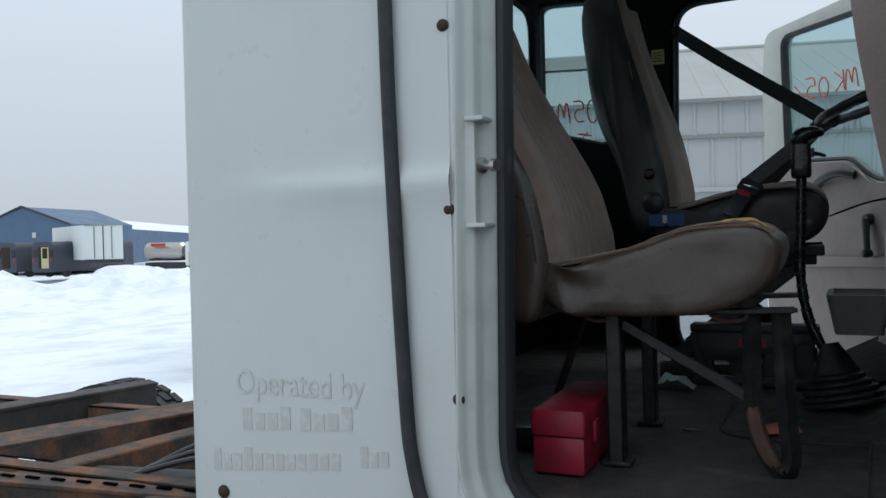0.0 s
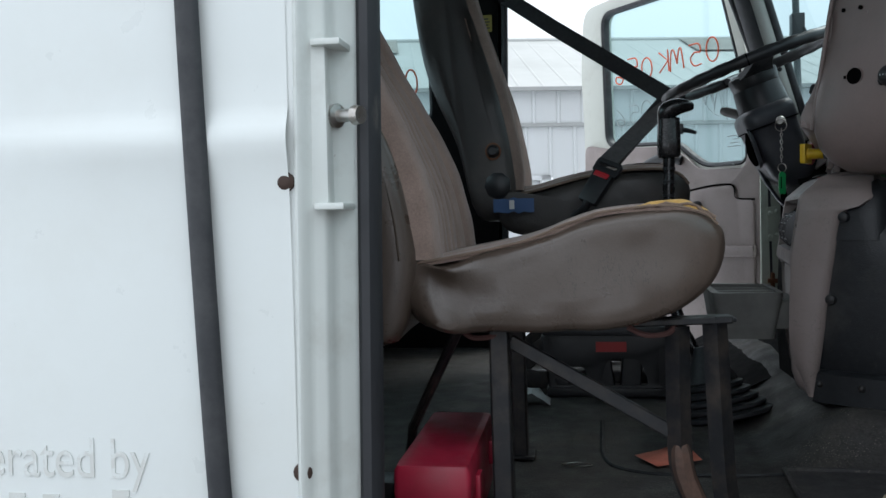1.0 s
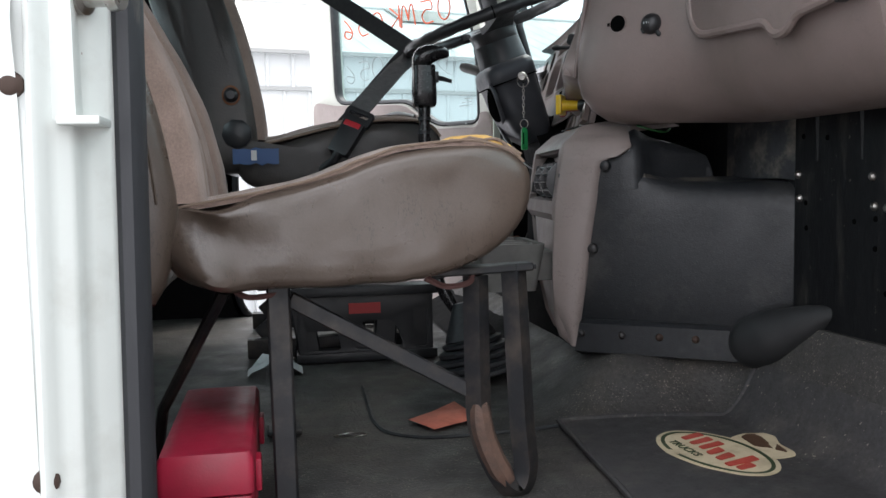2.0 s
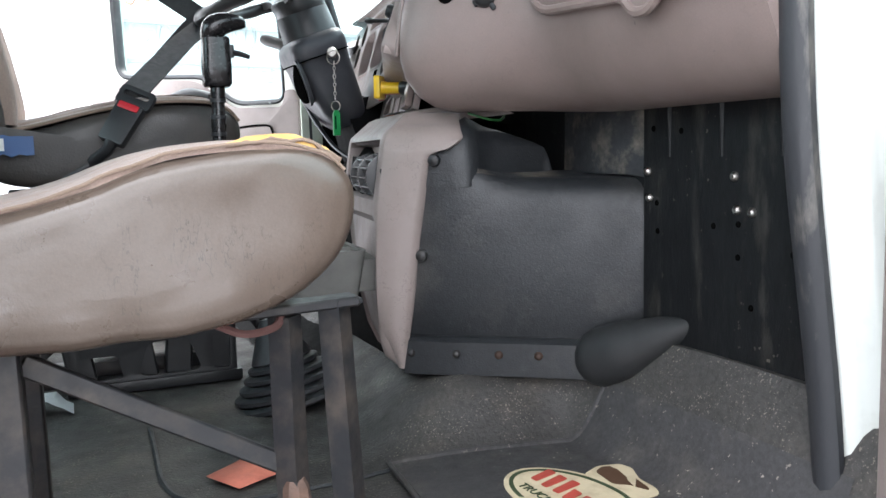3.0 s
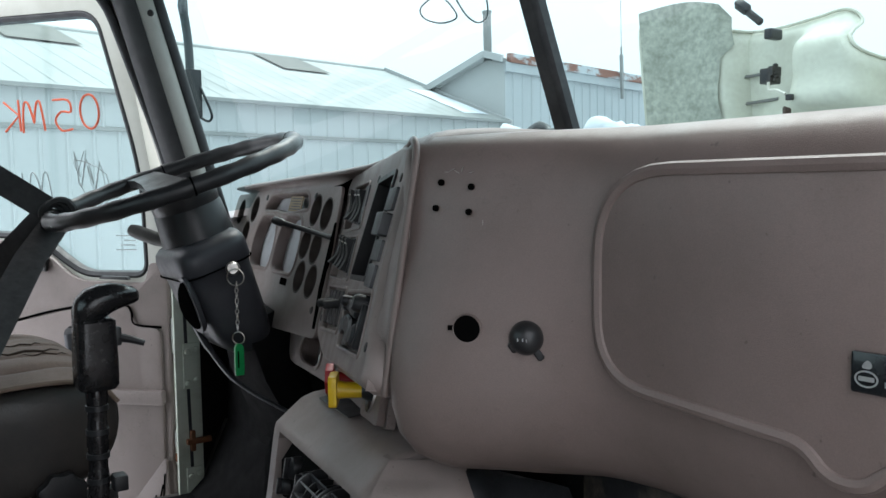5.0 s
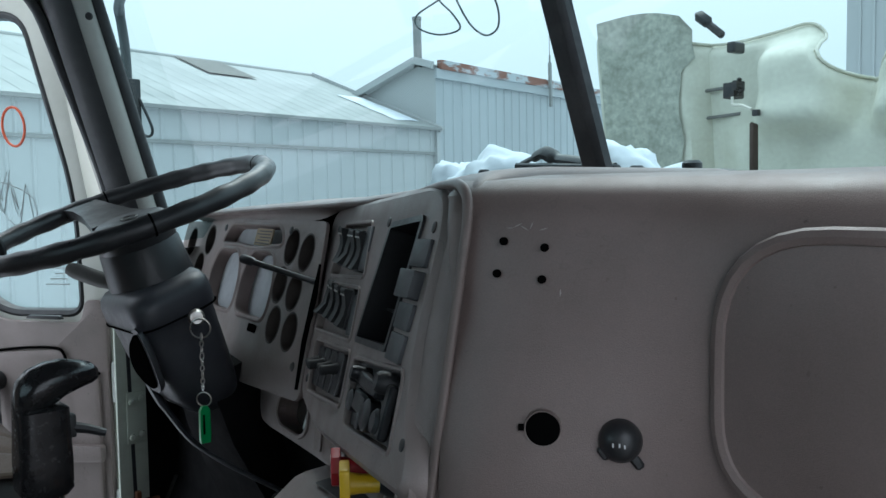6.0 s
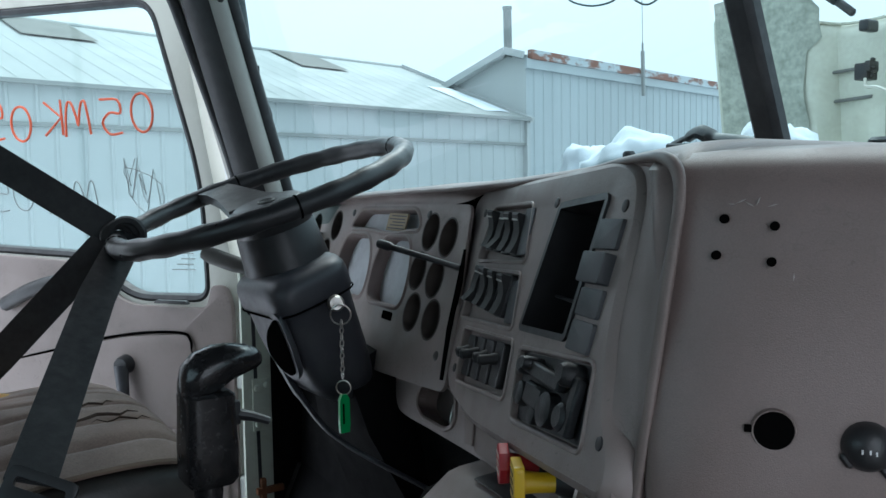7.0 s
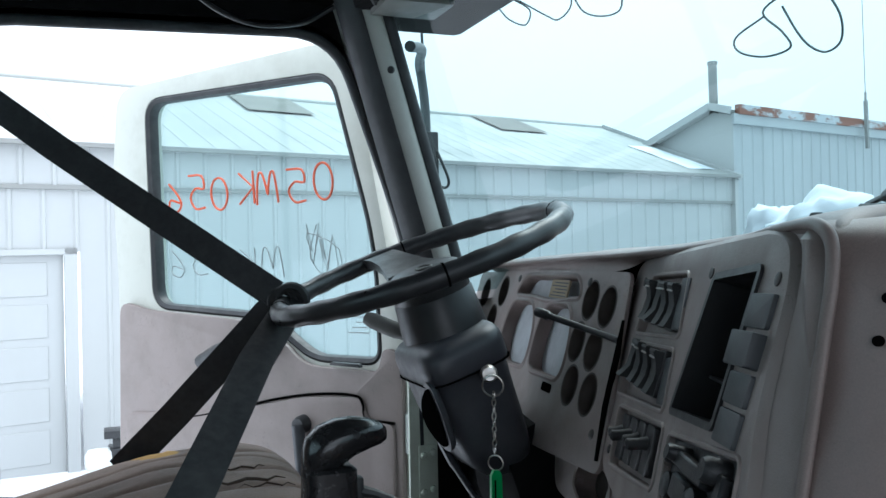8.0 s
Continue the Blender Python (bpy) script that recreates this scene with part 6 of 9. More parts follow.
put("shroud_seam", tube([CM @ Vector((x, y, sgn * 0.169)) for x, y in rounded([(-0.0935, -0.0845), (0.0905, -0.0845), (0.0905, 0.0555), (-0.0935, 0.0555)], 0.042, 8)], 0.0016, 6, loop=True), SHADE_BLACK, column)
put("stalk", tube(smooth_path([HUB + AX * 0.14 + Vector((-0.02, 0.06, 0)), HUB + AX * 0.125 + Vector((-0.05, 0.10, 0)), HUB + AX * 0.105 + Vector((-0.08, 0.15, 0))], 5), [0.012] * 5 + [0.014] * 5 + [0.011], 10), PILLAR_TRIM, column, "grey turn signal stalk")
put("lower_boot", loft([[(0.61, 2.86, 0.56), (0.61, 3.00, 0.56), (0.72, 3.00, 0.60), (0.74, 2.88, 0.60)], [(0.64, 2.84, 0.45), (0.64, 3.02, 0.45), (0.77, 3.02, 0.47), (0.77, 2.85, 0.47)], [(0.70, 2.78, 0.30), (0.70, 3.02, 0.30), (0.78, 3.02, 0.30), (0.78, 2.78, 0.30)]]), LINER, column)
# knee cover and carpet get their shade from the near-black colour
knee = thing("knee_panel", "lower dash cover, its near-black colour standing for deep shade", "dash cover", at=(0.70, 2.9, 0.1))
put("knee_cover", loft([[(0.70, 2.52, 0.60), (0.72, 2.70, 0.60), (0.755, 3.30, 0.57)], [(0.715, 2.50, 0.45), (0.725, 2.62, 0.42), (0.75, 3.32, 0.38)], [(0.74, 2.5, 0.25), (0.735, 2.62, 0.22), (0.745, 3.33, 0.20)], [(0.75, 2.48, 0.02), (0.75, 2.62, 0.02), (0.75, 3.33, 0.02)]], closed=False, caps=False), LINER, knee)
put("carpet", loft([[(x, y, floor_height(x, y) + 0.006) for y in (2.50, 2.8, 3.1, 3.32)] for x in (0.36, 0.45, 0.55, 0.645, 0.68, 0.71, 0.745)], closed=False, caps=False), LINER, knee, "carpet under the pedals, coloured near black for shade")
put("edge_strip", tube(smooth_path([(0.545, 2.97, 0.565), (0.565, 2.925, 0.505), (0.60, 2.87, 0.445), (0.665, 2.76, 0.395), (0.735, 2.62, 0.35)], 6), [0.013] * 6 + [0.010] * 6 + [0.008] * 13, 8, flat=0.5), SHROUD, knee, "grey edge strip of the cover")
put("pedal_post", tube([(0.73, 2.68, 0.10), (0.65, 2.66, 0.18), (0.62, 2.66, 0.24)], 0.008, 8), DARK_METAL, knee)
# ignition lock and key
lock = thing("ignition_key", "key in the ignition with chain and green plastic tag", "key", at=(0.564, 2.79, 0.674))
k0 = Vector((0.566, 2.803, 0.674))
kd = Vector((-0.35, -0.93, 0.08)).normalized()
put("lock", lathe(k0, k0 + kd * 0.012, [(0, 0.013), (0.6, 0.0125), (1, 0.0095)], 22), CHROME, lock, "round steel lock barrel")
put("key_bow", box((-0.002, -0.011, 0.0), (0.002, 0.011, 0.026), 0.001, 1, frame_of(k0 + kd * 0.010, kd.cross(Vector((0, 0, 1))), (0, 0, 1))), CHROME, lock)
kt = k0 + kd * 0.028


def ring(c, r, axis, rad=0.0012):
    a = Vector(axis).normalized()
    s = a.orthogonal().normalized()
    o = a.cross(s)
    return tube([Vector(c) + (s * math.cos(2 * math.pi * k / 22) + o * math.sin(2 * math.pi * k / 22)) * r for k in range(22)], rad, 6, loop=True)


put("split_ring", ring(kt + Vector((0.004, 0, -0.016)), 0.0150, (0.55, 0.80, 0.1), 0.0014), CHROME, lock)
zc = kt.z - 0.030
for k in range(9):
    r_ = 0.0045 if k % 3 else 0.006
    put("chain_link", tube([(kt.x + 0.005 + (0.0028 * math.cos(a) if k % 2 else 0), kt.y + (0 if k % 2 else 0.0028 * math.cos(a)), zc - 0.0095 * k + r_ * 1.1 * math.sin(a)) for a in [2 * math.pi * q / 14 for q in range(14)]], 0.0011, 6, loop=True), CHROME, lock)
put("split_ring", ring((kt.x + 0.006, kt.y, zc - 0.095), 0.011, (0.65, 0.75, 0.1)), CHROME, lock)
GREEN = material("green_tag", (0.01, 0.33, 0.09), 0.3)
tagm = put("key_tag", loft([[(kt.x + 0.006 + dx, kt.y + dy, z) for dx, dy in ((-w, -0.003), (w, -0.003), (w, 0.003), (-w, 0.003))] for z, w in ((zc - 0.105, 0.004), (zc - 0.112, 0.008), (zc - 0.150, 0.0085), (zc - 0.162, 0.0075))]), GREEN, lock, "green translucent plastic tag")
put("tag_slot", box((kt.x + 0.002, kt.y - 0.0042, zc - 0.148), (kt.x + 0.0045, kt.y - 0.0032, zc - 0.118), 0, 1), SHADE_BLACK, tagm)

# ---- gear lever ----
shifter = thing("gear_lever", "gear lever with tall black grip and taped hose", "gear lever", at=(0.30, 2.40, 0.05))
GRIP = material("gloss_grip", (0.01, 0.01, 0.011), 0.22, bump=0.04, bump_scale=300, stain=(0.05, 0.05, 0.05), stain_scale=30, stain_amount=0.3)
put("grip", loft([[(0.246 + 0.00 + a, 2.46 + b, z) for a, b in rounded([(-w, -d), (w, -d), (w, d), (-w, d)], 0.012, 4)] for z, w, d in ((0.566, 0.021, 0.021), (0.572, 0.0245, 0.0245), (0.60, 0.0248, 0.0248), (0.640, 0.0235, 0.0235), (0.652, 0.0235, 0.0235), (0.655, 0.020, 0.020))]), GRIP, shifter, "black plastic grip")
knob_rings = []
for x, z, w, h in ((0.222, 0.660, 0.010, 0.016), (0.226, 0.666, 0.018, 0.024), (0.236, 0.672, 0.0225, 0.029), (0.252, 0.678, 0.024, 0.028), (0.268, 0.683, 0.0235, 0.022), (0.284, 0.684, 0.021, 0.017), (0.295, 0.683, 0.016, 0.013), (0.301, 0.681, 0.008, 0.008)):
    knob_rings.append([(x, 2.46 + w * math.cos(a), z + h * math.sin(a) * (0.7 if math.sin(a) > 0 else 1.0)) for a in [2 * math.pi * k / 18 for k in range(18)]])
put("knob", loft(knob_rings), GRIP, shifter, "glossy black hooked knob")
put("selector", tube([(0.275, 2.458, 0.628), (0.288, 2.452, 0.625), (0.304, 2.446, 0.619)], [0.006, 0.005, 0.004], 8), SOFT_BLACK, shifter)
put("trigger", box((0.268, 2.452, 0.618), (0.278, 2.466, 0.642), 0.003), SOFT_BLACK, shifter)
lever = smooth_path([(0.246, 2.46, 0.572), (0.243, 2.455, 0.45), (0.240, 2.445, 0.32), (0.26, 2.42, 0.20), (0.31, 2.38, 0.10)], 8)
put("lever_hose", tube(lever, [0.0125 + 0.0012 * math.sin(k * 1.7) for k in range(len(lever))], 12), GRIP, shifter, "lever wrapped in black tape")
for k in range(2, len(lever) - 8, 2):
    d = (lever[k + 1] - lever[k]).normalized()
    put("tape_edge", tube([lever[k] - d * 0.0014 + Vector((0, 0, 0.002)), lever[k] + d * 0.0014 - Vector((0, 0, 0.002))], 0.0142, 12), SOFT_BLACK, shifter)
put("hose_clip", box((0.255, 2.425, 0.438), (0.272, 2.448, 0.458), 0.003), SOFT_BLACK, shifter)
boot_c = Vector((0.335, 2.36, 0.0))
prof = []
for k in range(5):
    r0 = 0.112 - 0.012 * k
    prof += [(k * 0.10, r0 - 0.006), (k * 0.10 + 0.03, r0), (k * 0.10 + 0.07, r0), (k * 0.10 + 0.095, r0 - 0.012)]
prof += [(0.52, 0.055), (0.8, 0.035), (1.0, 0.02)]
put("boot", lathe(boot_c, boot_c + Vector((-0.03, 0.02, 0.15)), prof, 32), RUBBER, shifter, "ribbed black rubber boot")

# ---- seat belt tied to the wheel ----
belt = thing("seat_belt", "black seat belt looped round the steering wheel rim and buckled", "seat belt", at=(0.12, 2.616, 0.53))
WEB = material("belt_webbing", (0.02, 0.021, 0.023), 0.7, bump=0.3, bump_scale=900, stain=(0.05, 0.05, 0.05), stain_scale=30, stain_amount=0.4)


def ribbon(pts, width, across, thick=0.0022):
    p = [Vector(q) for q in pts]
    rings = []
    for i, q in enumerate(p):
        d = (p[min(i + 1, len(p) - 1)] - p[max(i - 1, 0)]).normalized()
        s = Vector(across[i] if isinstance(across, list) else across)
        s = (s - d * s.dot(d)).normalized()
        n = d.cross(s)
        rings.append([q + s * width / 2 + n * thick, q - s * width / 2 + n * thick, q - s * width / 2 - n * thick, q + s * width / 2 - n * thick])
    return loft(rings)


TIE = Vector((0.318, 3.045, 0.775))
put("shoulder_strap", ribbon([(-0.18, 3.31, 1.165), (-0.02, 3.22, 1.035), (0.15, 3.13, 0.905), TIE + Vector((-0.01, 0.02, 0.012))], 0.047, (0.45, 0.0, 0.8)), WEB, belt)
put("lap_strap", ribbon([TIE + Vector((0.012, -0.01, 0.004)), TIE + Vector((-0.012, -0.05, -0.022)), (0.248, 2.889, 0.704), (0.178, 2.734, 0.633), (0.108, 2.578, 0.562)], 0.049, (0.80, -0.46, -0.37)), WEB, belt)
put("rear_strap", ribbon([TIE + Vector((-0.02, 0.0, -0.01)), (0.237, 3.06, 0.698), (0.15, 3.09, 0.60), (0.070, 3.12, 0.515)], 0.047, (0.64, -0.2, -0.73)), WEB, belt)
for k in range(3):
    c = TIE + Vector((0.006 * k, 0.004 - 0.006 * k, 0.002 * k))
    put("knot_loop", ring(c, 0.0195 + 0.0015 * k, (0.25 + 0.1 * k, 0.9, 0.25), 0.007), WEB, belt)
bk = frame_of((0.100, 2.563, 0.530), (0.80, -0.46, -0.37), (0.36, 0.32, 0.87))
buckle = put("buckle", plate(rounded([(-0.024, -0.072), (0.024, -0.072), (0.027, 0.012), (-0.027, 0.012)], 0.006), [], bk @ Matrix.Translation((0, 0, 0.010)), 0.02, 0.004), SOFT_BLACK, belt, "black belt buckle")
put("release_button", plate(rounded([(-0.020, -0.004), (0.020, -0.004), (0.020, 0.009), (-0.020, 0.009)], 0.003), [], bk @ Matrix.Translation((0, 0, 0.0125)), 0.004, 0.001), material("red_button", (0.45, 0.02, 0.03), 0.35), buckle)
put("latch_plate", plate(rounded([(-0.034, 0.008), (0.034, 0.008), (0.034, 0.046), (-0.034, 0.046)], 0.008), [rounded([(-0.025, 0.026), (0.025, 0.026), (0.025, 0.036), (-0.025, 0.036)], 0.004)], bk @ Matrix.Translation((0, 0, 0.006)), 0.010, 0.002), SOFT_BLACK, belt, "black latch plate")
put("buckle_stalk", tube([bk @ Vector((0, -0.068, 0)), bk @ Vector((0.0, -0.085, -0.004)), (0.03, 2.60, 0.435), (-0.02, 2.60, 0.40)], [0.012, 0.010, 0.012, 0.012], 10), SOFT_BLACK, belt)
put("belt_anchor", lathe((-0.18, 3.335, 1.16), (-0.18, 3.305, 1.17), [(0, 0.025), (1, 0.022)], 14), SOFT_BLACK, belt)

# painted hinge post of the driver door
POST = material("green_white_paint", (0.50, 0.55, 0.47), 0.45, stain=(0.33, 0.34, 0.27), stain_scale=18, stain_amount=0.5, stain_lo=0.5)
post = setting("door_post", box((0.622, 3.326, -0.06), (0.684, 3.337, 0.70), 0.004), POST, "pale green hinge post with bolted hinges", "door post")
for z in (0.40, 0.10):
    hg = put("hinge", box((0.640, 3.320, z - 0.055), (0.680, 3.327, z + 0.055), 0.003), POST, post, "painted hinge plate")
    for x_, dz in ((0.650, -0.04), (0.670, -0.035), (0.650, 0.035), (0.670, 0.04)):
        put("hinge_bolt", lathe((x_, 3.3205, z + dz), (x_, 3.313, z + dz), [(0, 0.0075), (0.8, 0.007), (1, 0.005)], 8), POST, hg)
put("check_strap", join(box((0.640, 3.310, 0.212), (0.700, 3.322, 0.226), 0.003), box((0.650, 3.312, 0.195), (0.662, 3.326, 0.245), 0.004)), RUST, post, "rusty door check strap")
put("post_hole", lathe((0.648, 3.327, 0.60), (0.648, 3.325, 0.60), [(0, 0.015), (1, 0.014)], 16), SHADE_BLACK, post)

# ---- open driver door ----
CREAM = material("cream_paint", (0.50, 0.51, 0.46), 0.4, bump=0.05, bump_scale=60, stain=(0.36, 0.36, 0.31), stain_scale=9, stain_amount=0.4, stain_lo=0.5)
door = tagged(new("door_1"), "open driver door, white frame and taupe inner panel", "truck door", kind="structure")
door.location = (0.66, 3.42, 0)
DM = frame_of((0.66, 3.42, 0.0), (-0.6225, 0.7826, 0.0), (0, 0, 1)) @ Matrix.Diagonal((1, 1, -1, 1))
SHELL = rounded([(0.0, -0.14), (0.90, -0.14), (0.935, 0.30), (0.925, 0.75), (0.945, 1.05), (0.92, 1.30), (0.20, 1.335), (0.125, 1.22), (0.045, 0.80), (0.0, 0.62)], [0.05, 0.08, 0.1, 0.1, 0.1, 0.06, 0.09, 0.1, 0.1, 0.05], 6)
WIN = rounded([(0.085, 0.612), (0.265, 0.612), (0.335, 0.655), (0.40, 0.705), (0.785, 0.725), (0.805, 1.255), (0.205, 1.255), (0.092, 0.86)], [0.03, 0.04, 0.03, 0.05, 0.05, 0.05, 0.05, 0.1], 6)
put("door_shell", plate(SHELL, [grow(WIN, 0.012)], DM, 0.055, 0.016), CREAM, door, "white painted door frame")
pane = put("pane", plate(grow(WIN, 0.01), [], DM @ Matrix.Translation((0, 0, -0.028)), 0.005), CLEAR, door, "tinted window pane with paint-pen writing", smooth=0)
pane.visible_shadow = False
put("window_gasket", sweep(WIN, [(f + 0.006, d - 0.018) for f, d in [(0.012 * math.cos(a), 0.02 * math.sin(a)) for a in [2 * math.pi * k / 8 for k in range(8)]]], DM), RUBBER, door)
TRIM = rounded([(0.012, -0.11), (0.89, -0.11), (0.915, 0.30), (0.905, 0.735), (0.79, 0.712), (0.42, 0.69), (0.35, 0.655), (0.28, 0.595), (0.075, 0.590), (0.062, 0.64), (0.028, 0.64), (0.012, 0.60)], [0.04, 0.06, 0.08, 0.04, 0.03, 0.05, 0.04, 0.04, 0.02, 0.01, 0.015, 0.02], 5)
panel = put("door_panel", plate(TRIM, [], DM @ Matrix.Translation((0, 0, 0.018)), 0.018, 0.006), TAUPE_TRIM, door, "taupe moulded inner door panel")
PAD = rounded([(0.03, -0.09), (0.87, -0.09), (0.88, 0.44), (0.50, 0.475), (0.28, 0.525), (0.115, 0.535), (0.10, 0.485), (0.03, 0.48)], [0.03, 0.05, 0.03, 0.1, 0.05, 0.03, 0.02, 0.02], 5)
put("lower_pad", plate(PAD, [], DM @ Matrix.Translation((0, 0, 0.026)), 0.012, 0.006), TAUPE_TRIM, panel)
put("panel_groove", tube(smooth_path([DM @ Vector(q) for q in ((0.86, 0.42, 0.022), (0.66, 0.445, 0.0235), (0.50, 0.478, 0.0235), (0.36, 0.512, 0.0235), (0.24, 0.532, 0.0235), (0.135, 0.536, 0.0235), (0.112, 0.520, 0.0235), (0.102, 0.488, 0.0235), (0.03, 0.482, 0.022))], 5), 0.0032, 6), SHADE_BLACK, panel)
put("arm_shelf", plate(rounded([(0.02, 0.292), (0.72, 0.27), (0.72, 0.315), (0.02, 0.328)], 0.006), [], DM @ Matrix.Translation((0, 0, 0.042)), 0.018, 0.005), TAUPE_TRIM, panel)
grille = put("speaker_grille", plate(rounded([(0.015, -0.045), (0.19, -0.045), (0.02, 0.165)], [0.01, 0.02, 0.02]), [], DM @ Matrix.Translation((0, 0, 0.034)), 0.008, 0.003), TAUPE_TRIM, panel, "triangular ribbed speaker grille")
for k in range(5):
    a = 0.028 + 0.024 * k
    put("grille_slot", beam(DM @ Vector((a + 0.012, -0.030, 0.0345)), DM @ Vector((max(0.026, a * 0.85 - 0.012), 0.12 - 0.028 * k, 0.0345)), 0.004, 0.003, 0), SHADE_BLACK, grille)
crank = put("window_crank", lathe(DM @ Vector((0.276, 0.462, 0.024)), DM @ Vector((0.276, 0.462, 0.05)), [(0, 0.022), (0.6, 0.02), (1, 0.016)], 18), SOFT_BLACK, door, "black window crank with grey arm")
put("crank_arm", tube([DM @ Vector((0.276, 0.462, 0.046)), DM @ Vector((0.268, 0.40, 0.052)), DM @ Vector((0.258, 0.345, 0.058))], [0.016, 0.013, 0.012], 10), SHROUD, crank)
put("crank_knob", lathe(DM @ Vector((0.250, 0.335, 0.05)), DM @ Vector((0.250, 0.335, 0.086)), [(0, 0.014), (0.5, 0.017), (0.9, 0.015), (1, 0.010)], 16), SOFT_BLACK, crank)
pull = put("door_pull", tube(smooth_path([DM @ Vector(q) for q in ((0.355, 0.632, 0.022), (0.42, 0.646, 0.045), (0.50, 0.628, 0.048), (0.60, 0.588, 0.026))], 6), 0.017, 10), SOFT_BLACK, door, "dark door pull handle")
put("lock_button", plate(rounded([(0.115, 0.598), (0.20, 0.600), (0.195, 0.607), (0.12, 0.606)], 0.002), [], DM @ Matrix.Translation((0, 0, 0.026)), 0.012, 0.001), SOFT_BLACK, door)
for z in (0.18, 0.46):
    hg = put("hinge", box((-0.05, z - 0.045, -0.02), (0.012, z + 0.045, 0.012), 0.004, 1, DM), JAMB, door, "painted door hinge")
    for dz in (-0.028, 0.028):
        put("hinge_bolt", lathe(DM @ Vector((-0.02, z + dz, 0.011)), DM @ Vector((-0.02, z + dz, 0.019)), [(0, 0.008), (1, 0.007)], 6), JAMB, hg)
put("door_check", box((-0.03, 0.15, -0.03), (0.0, 0.172, 0.03), 0.003, 1, DM), RUST, door, "rusty door check strap")

# open passenger door, swung wide beside the step
door_r = tagged(new("door_2"), "open passenger door, white shell and taupe panel", "truck door", kind="structure")
door_r.location = (0.712, 1.42, 0)
DP = frame_of((0.712, 1.42, 0.0), (-0.4222, -0.9065, 0.0), (0, 0, 1))
put("door_shell", plate(SHELL, [grow(WIN, 0.012)], DP, 0.055, 0.012), WHITE, door_r, "white painted door frame")
pane_r = put("pane", plate(grow(WIN, 0.01), [], DP @ Matrix.Translation((0, 0, -0.028)), 0.005), CLEAR, door_r, "tinted window pane", smooth=0)
pane_r.visible_shadow = False
put("window_gasket", sweep(WIN, [(f + 0.006, d - 0.018) for f, d in [(0.012 * math.cos(a), 0.02 * math.sin(a)) for a in [2 * math.pi * k / 8 for k in range(8)]]], DP), RUBBER, door_r)
TRIM_R = rounded([(0.012, -0.11), (0.86, -0.11), (0.888, 0.30), (0.888, 0.455), (0.912, 0.50), (0.942, 0.565), (0.942, 0.735), (0.79, 0.712), (0.42, 0.69), (0.35, 0.655), (0.28, 0.595), (0.075, 0.590), (0.062, 0.64), (0.028, 0.64), (0.012, 0.60)], [0.04, 0.06, 0.08, 0.03, 0.03, 0.05, 0.02, 0.03, 0.05, 0.04, 0.04, 0.02, 0.01, 0.015, 0.02], 5)
panel_r = put("door_panel", plate(TRIM_R, [], DP @ Matrix.Translation((0, 0, 0.030)), 0.030, 0.012), TAUPE, door_r, "taupe moulded inner door panel")
put("lower_pad", plate([(min(a, 0.866), b) for a, b in PAD], [], DP @ Matrix.Translation((0, 0, 0.040)), 0.012, 0.006), TAUPE_TRIM, panel_r)
put("door_pull", tube(smooth_path([DP @ Vector(q) for q in ((0.40, 0.612, 0.035), (0.46, 0.624, 0.06), (0.55, 0.612, 0.062), (0.64, 0.585, 0.042))], 6), 0.013, 10), PILLAR_TRIM, door_r, "dark door pull handle")

GLYPHS = {"0": [[(0.5 + 0.48 * math.cos(a), 0.5 + 0.5 * math.sin(a)) for a in [math.pi / 2 + 2 * math.pi * k / 16 for k in range(17)]]],
          "5": [[(0.95, 1.0), (0.15, 0.97), (0.05, 0.6), (0.55, 0.62), (0.9, 0.35), (0.6, 0.03), (0.02, 0.06)]],
          "M": [[(0.0, 0.0), (0.04, 0.5), (0.12, 0.98), (0.26, 0.96), (0.40, 0.55), (0.46, 0.28), (0.52, 0.55), (0.66, 0.95), (0.82, 0.96), (0.94, 0.5), (1.0, -0.05)]],
          "K": [[(0.1, 0.0), (0.1, 1.0)], [(0.9, 0.95), (0.12, 0.5), (0.95, 0.0)]],
          "6": [[(0.75, 1.0), (0.25, 0.6), (0.05, 0.25), (0.35, 0.0), (0.8, 0.15), (0.7, 0.42), (0.1, 0.3)]]}


def pen_writing(name, body, m, size, pitch, mat, owner, label, r=0.0032, slant=0.1, seed=1):
    """Strokes of a thick paint pen, one piece of writing in one mesh."""
    rnd = random.Random(seed)
    bms = []
    for i, ch in enumerate(body):
        if ch == " ":
            continue
        w = pitch * (0.72 if ch in "05K6" else 0.85)
        jx, jy, js = rnd.uniform(-0.1, 0.1) * pitch, rnd.uniform(-0.08, 0.08) * size, rnd.uniform(0.9, 1.1)
        for stroke in GLYPHS[ch]:
            pts = [Vector((i * pitch + jx + w * (x + slant * y), jy + size * js * y, 0)) for x, y in stroke]
            pts = smooth_path(pts, 3) if ch in "056M" else pts
            bms.append(tube([m @ p for p in pts], r, 5))
    return put(name, join(*bms), mat, owner, label)


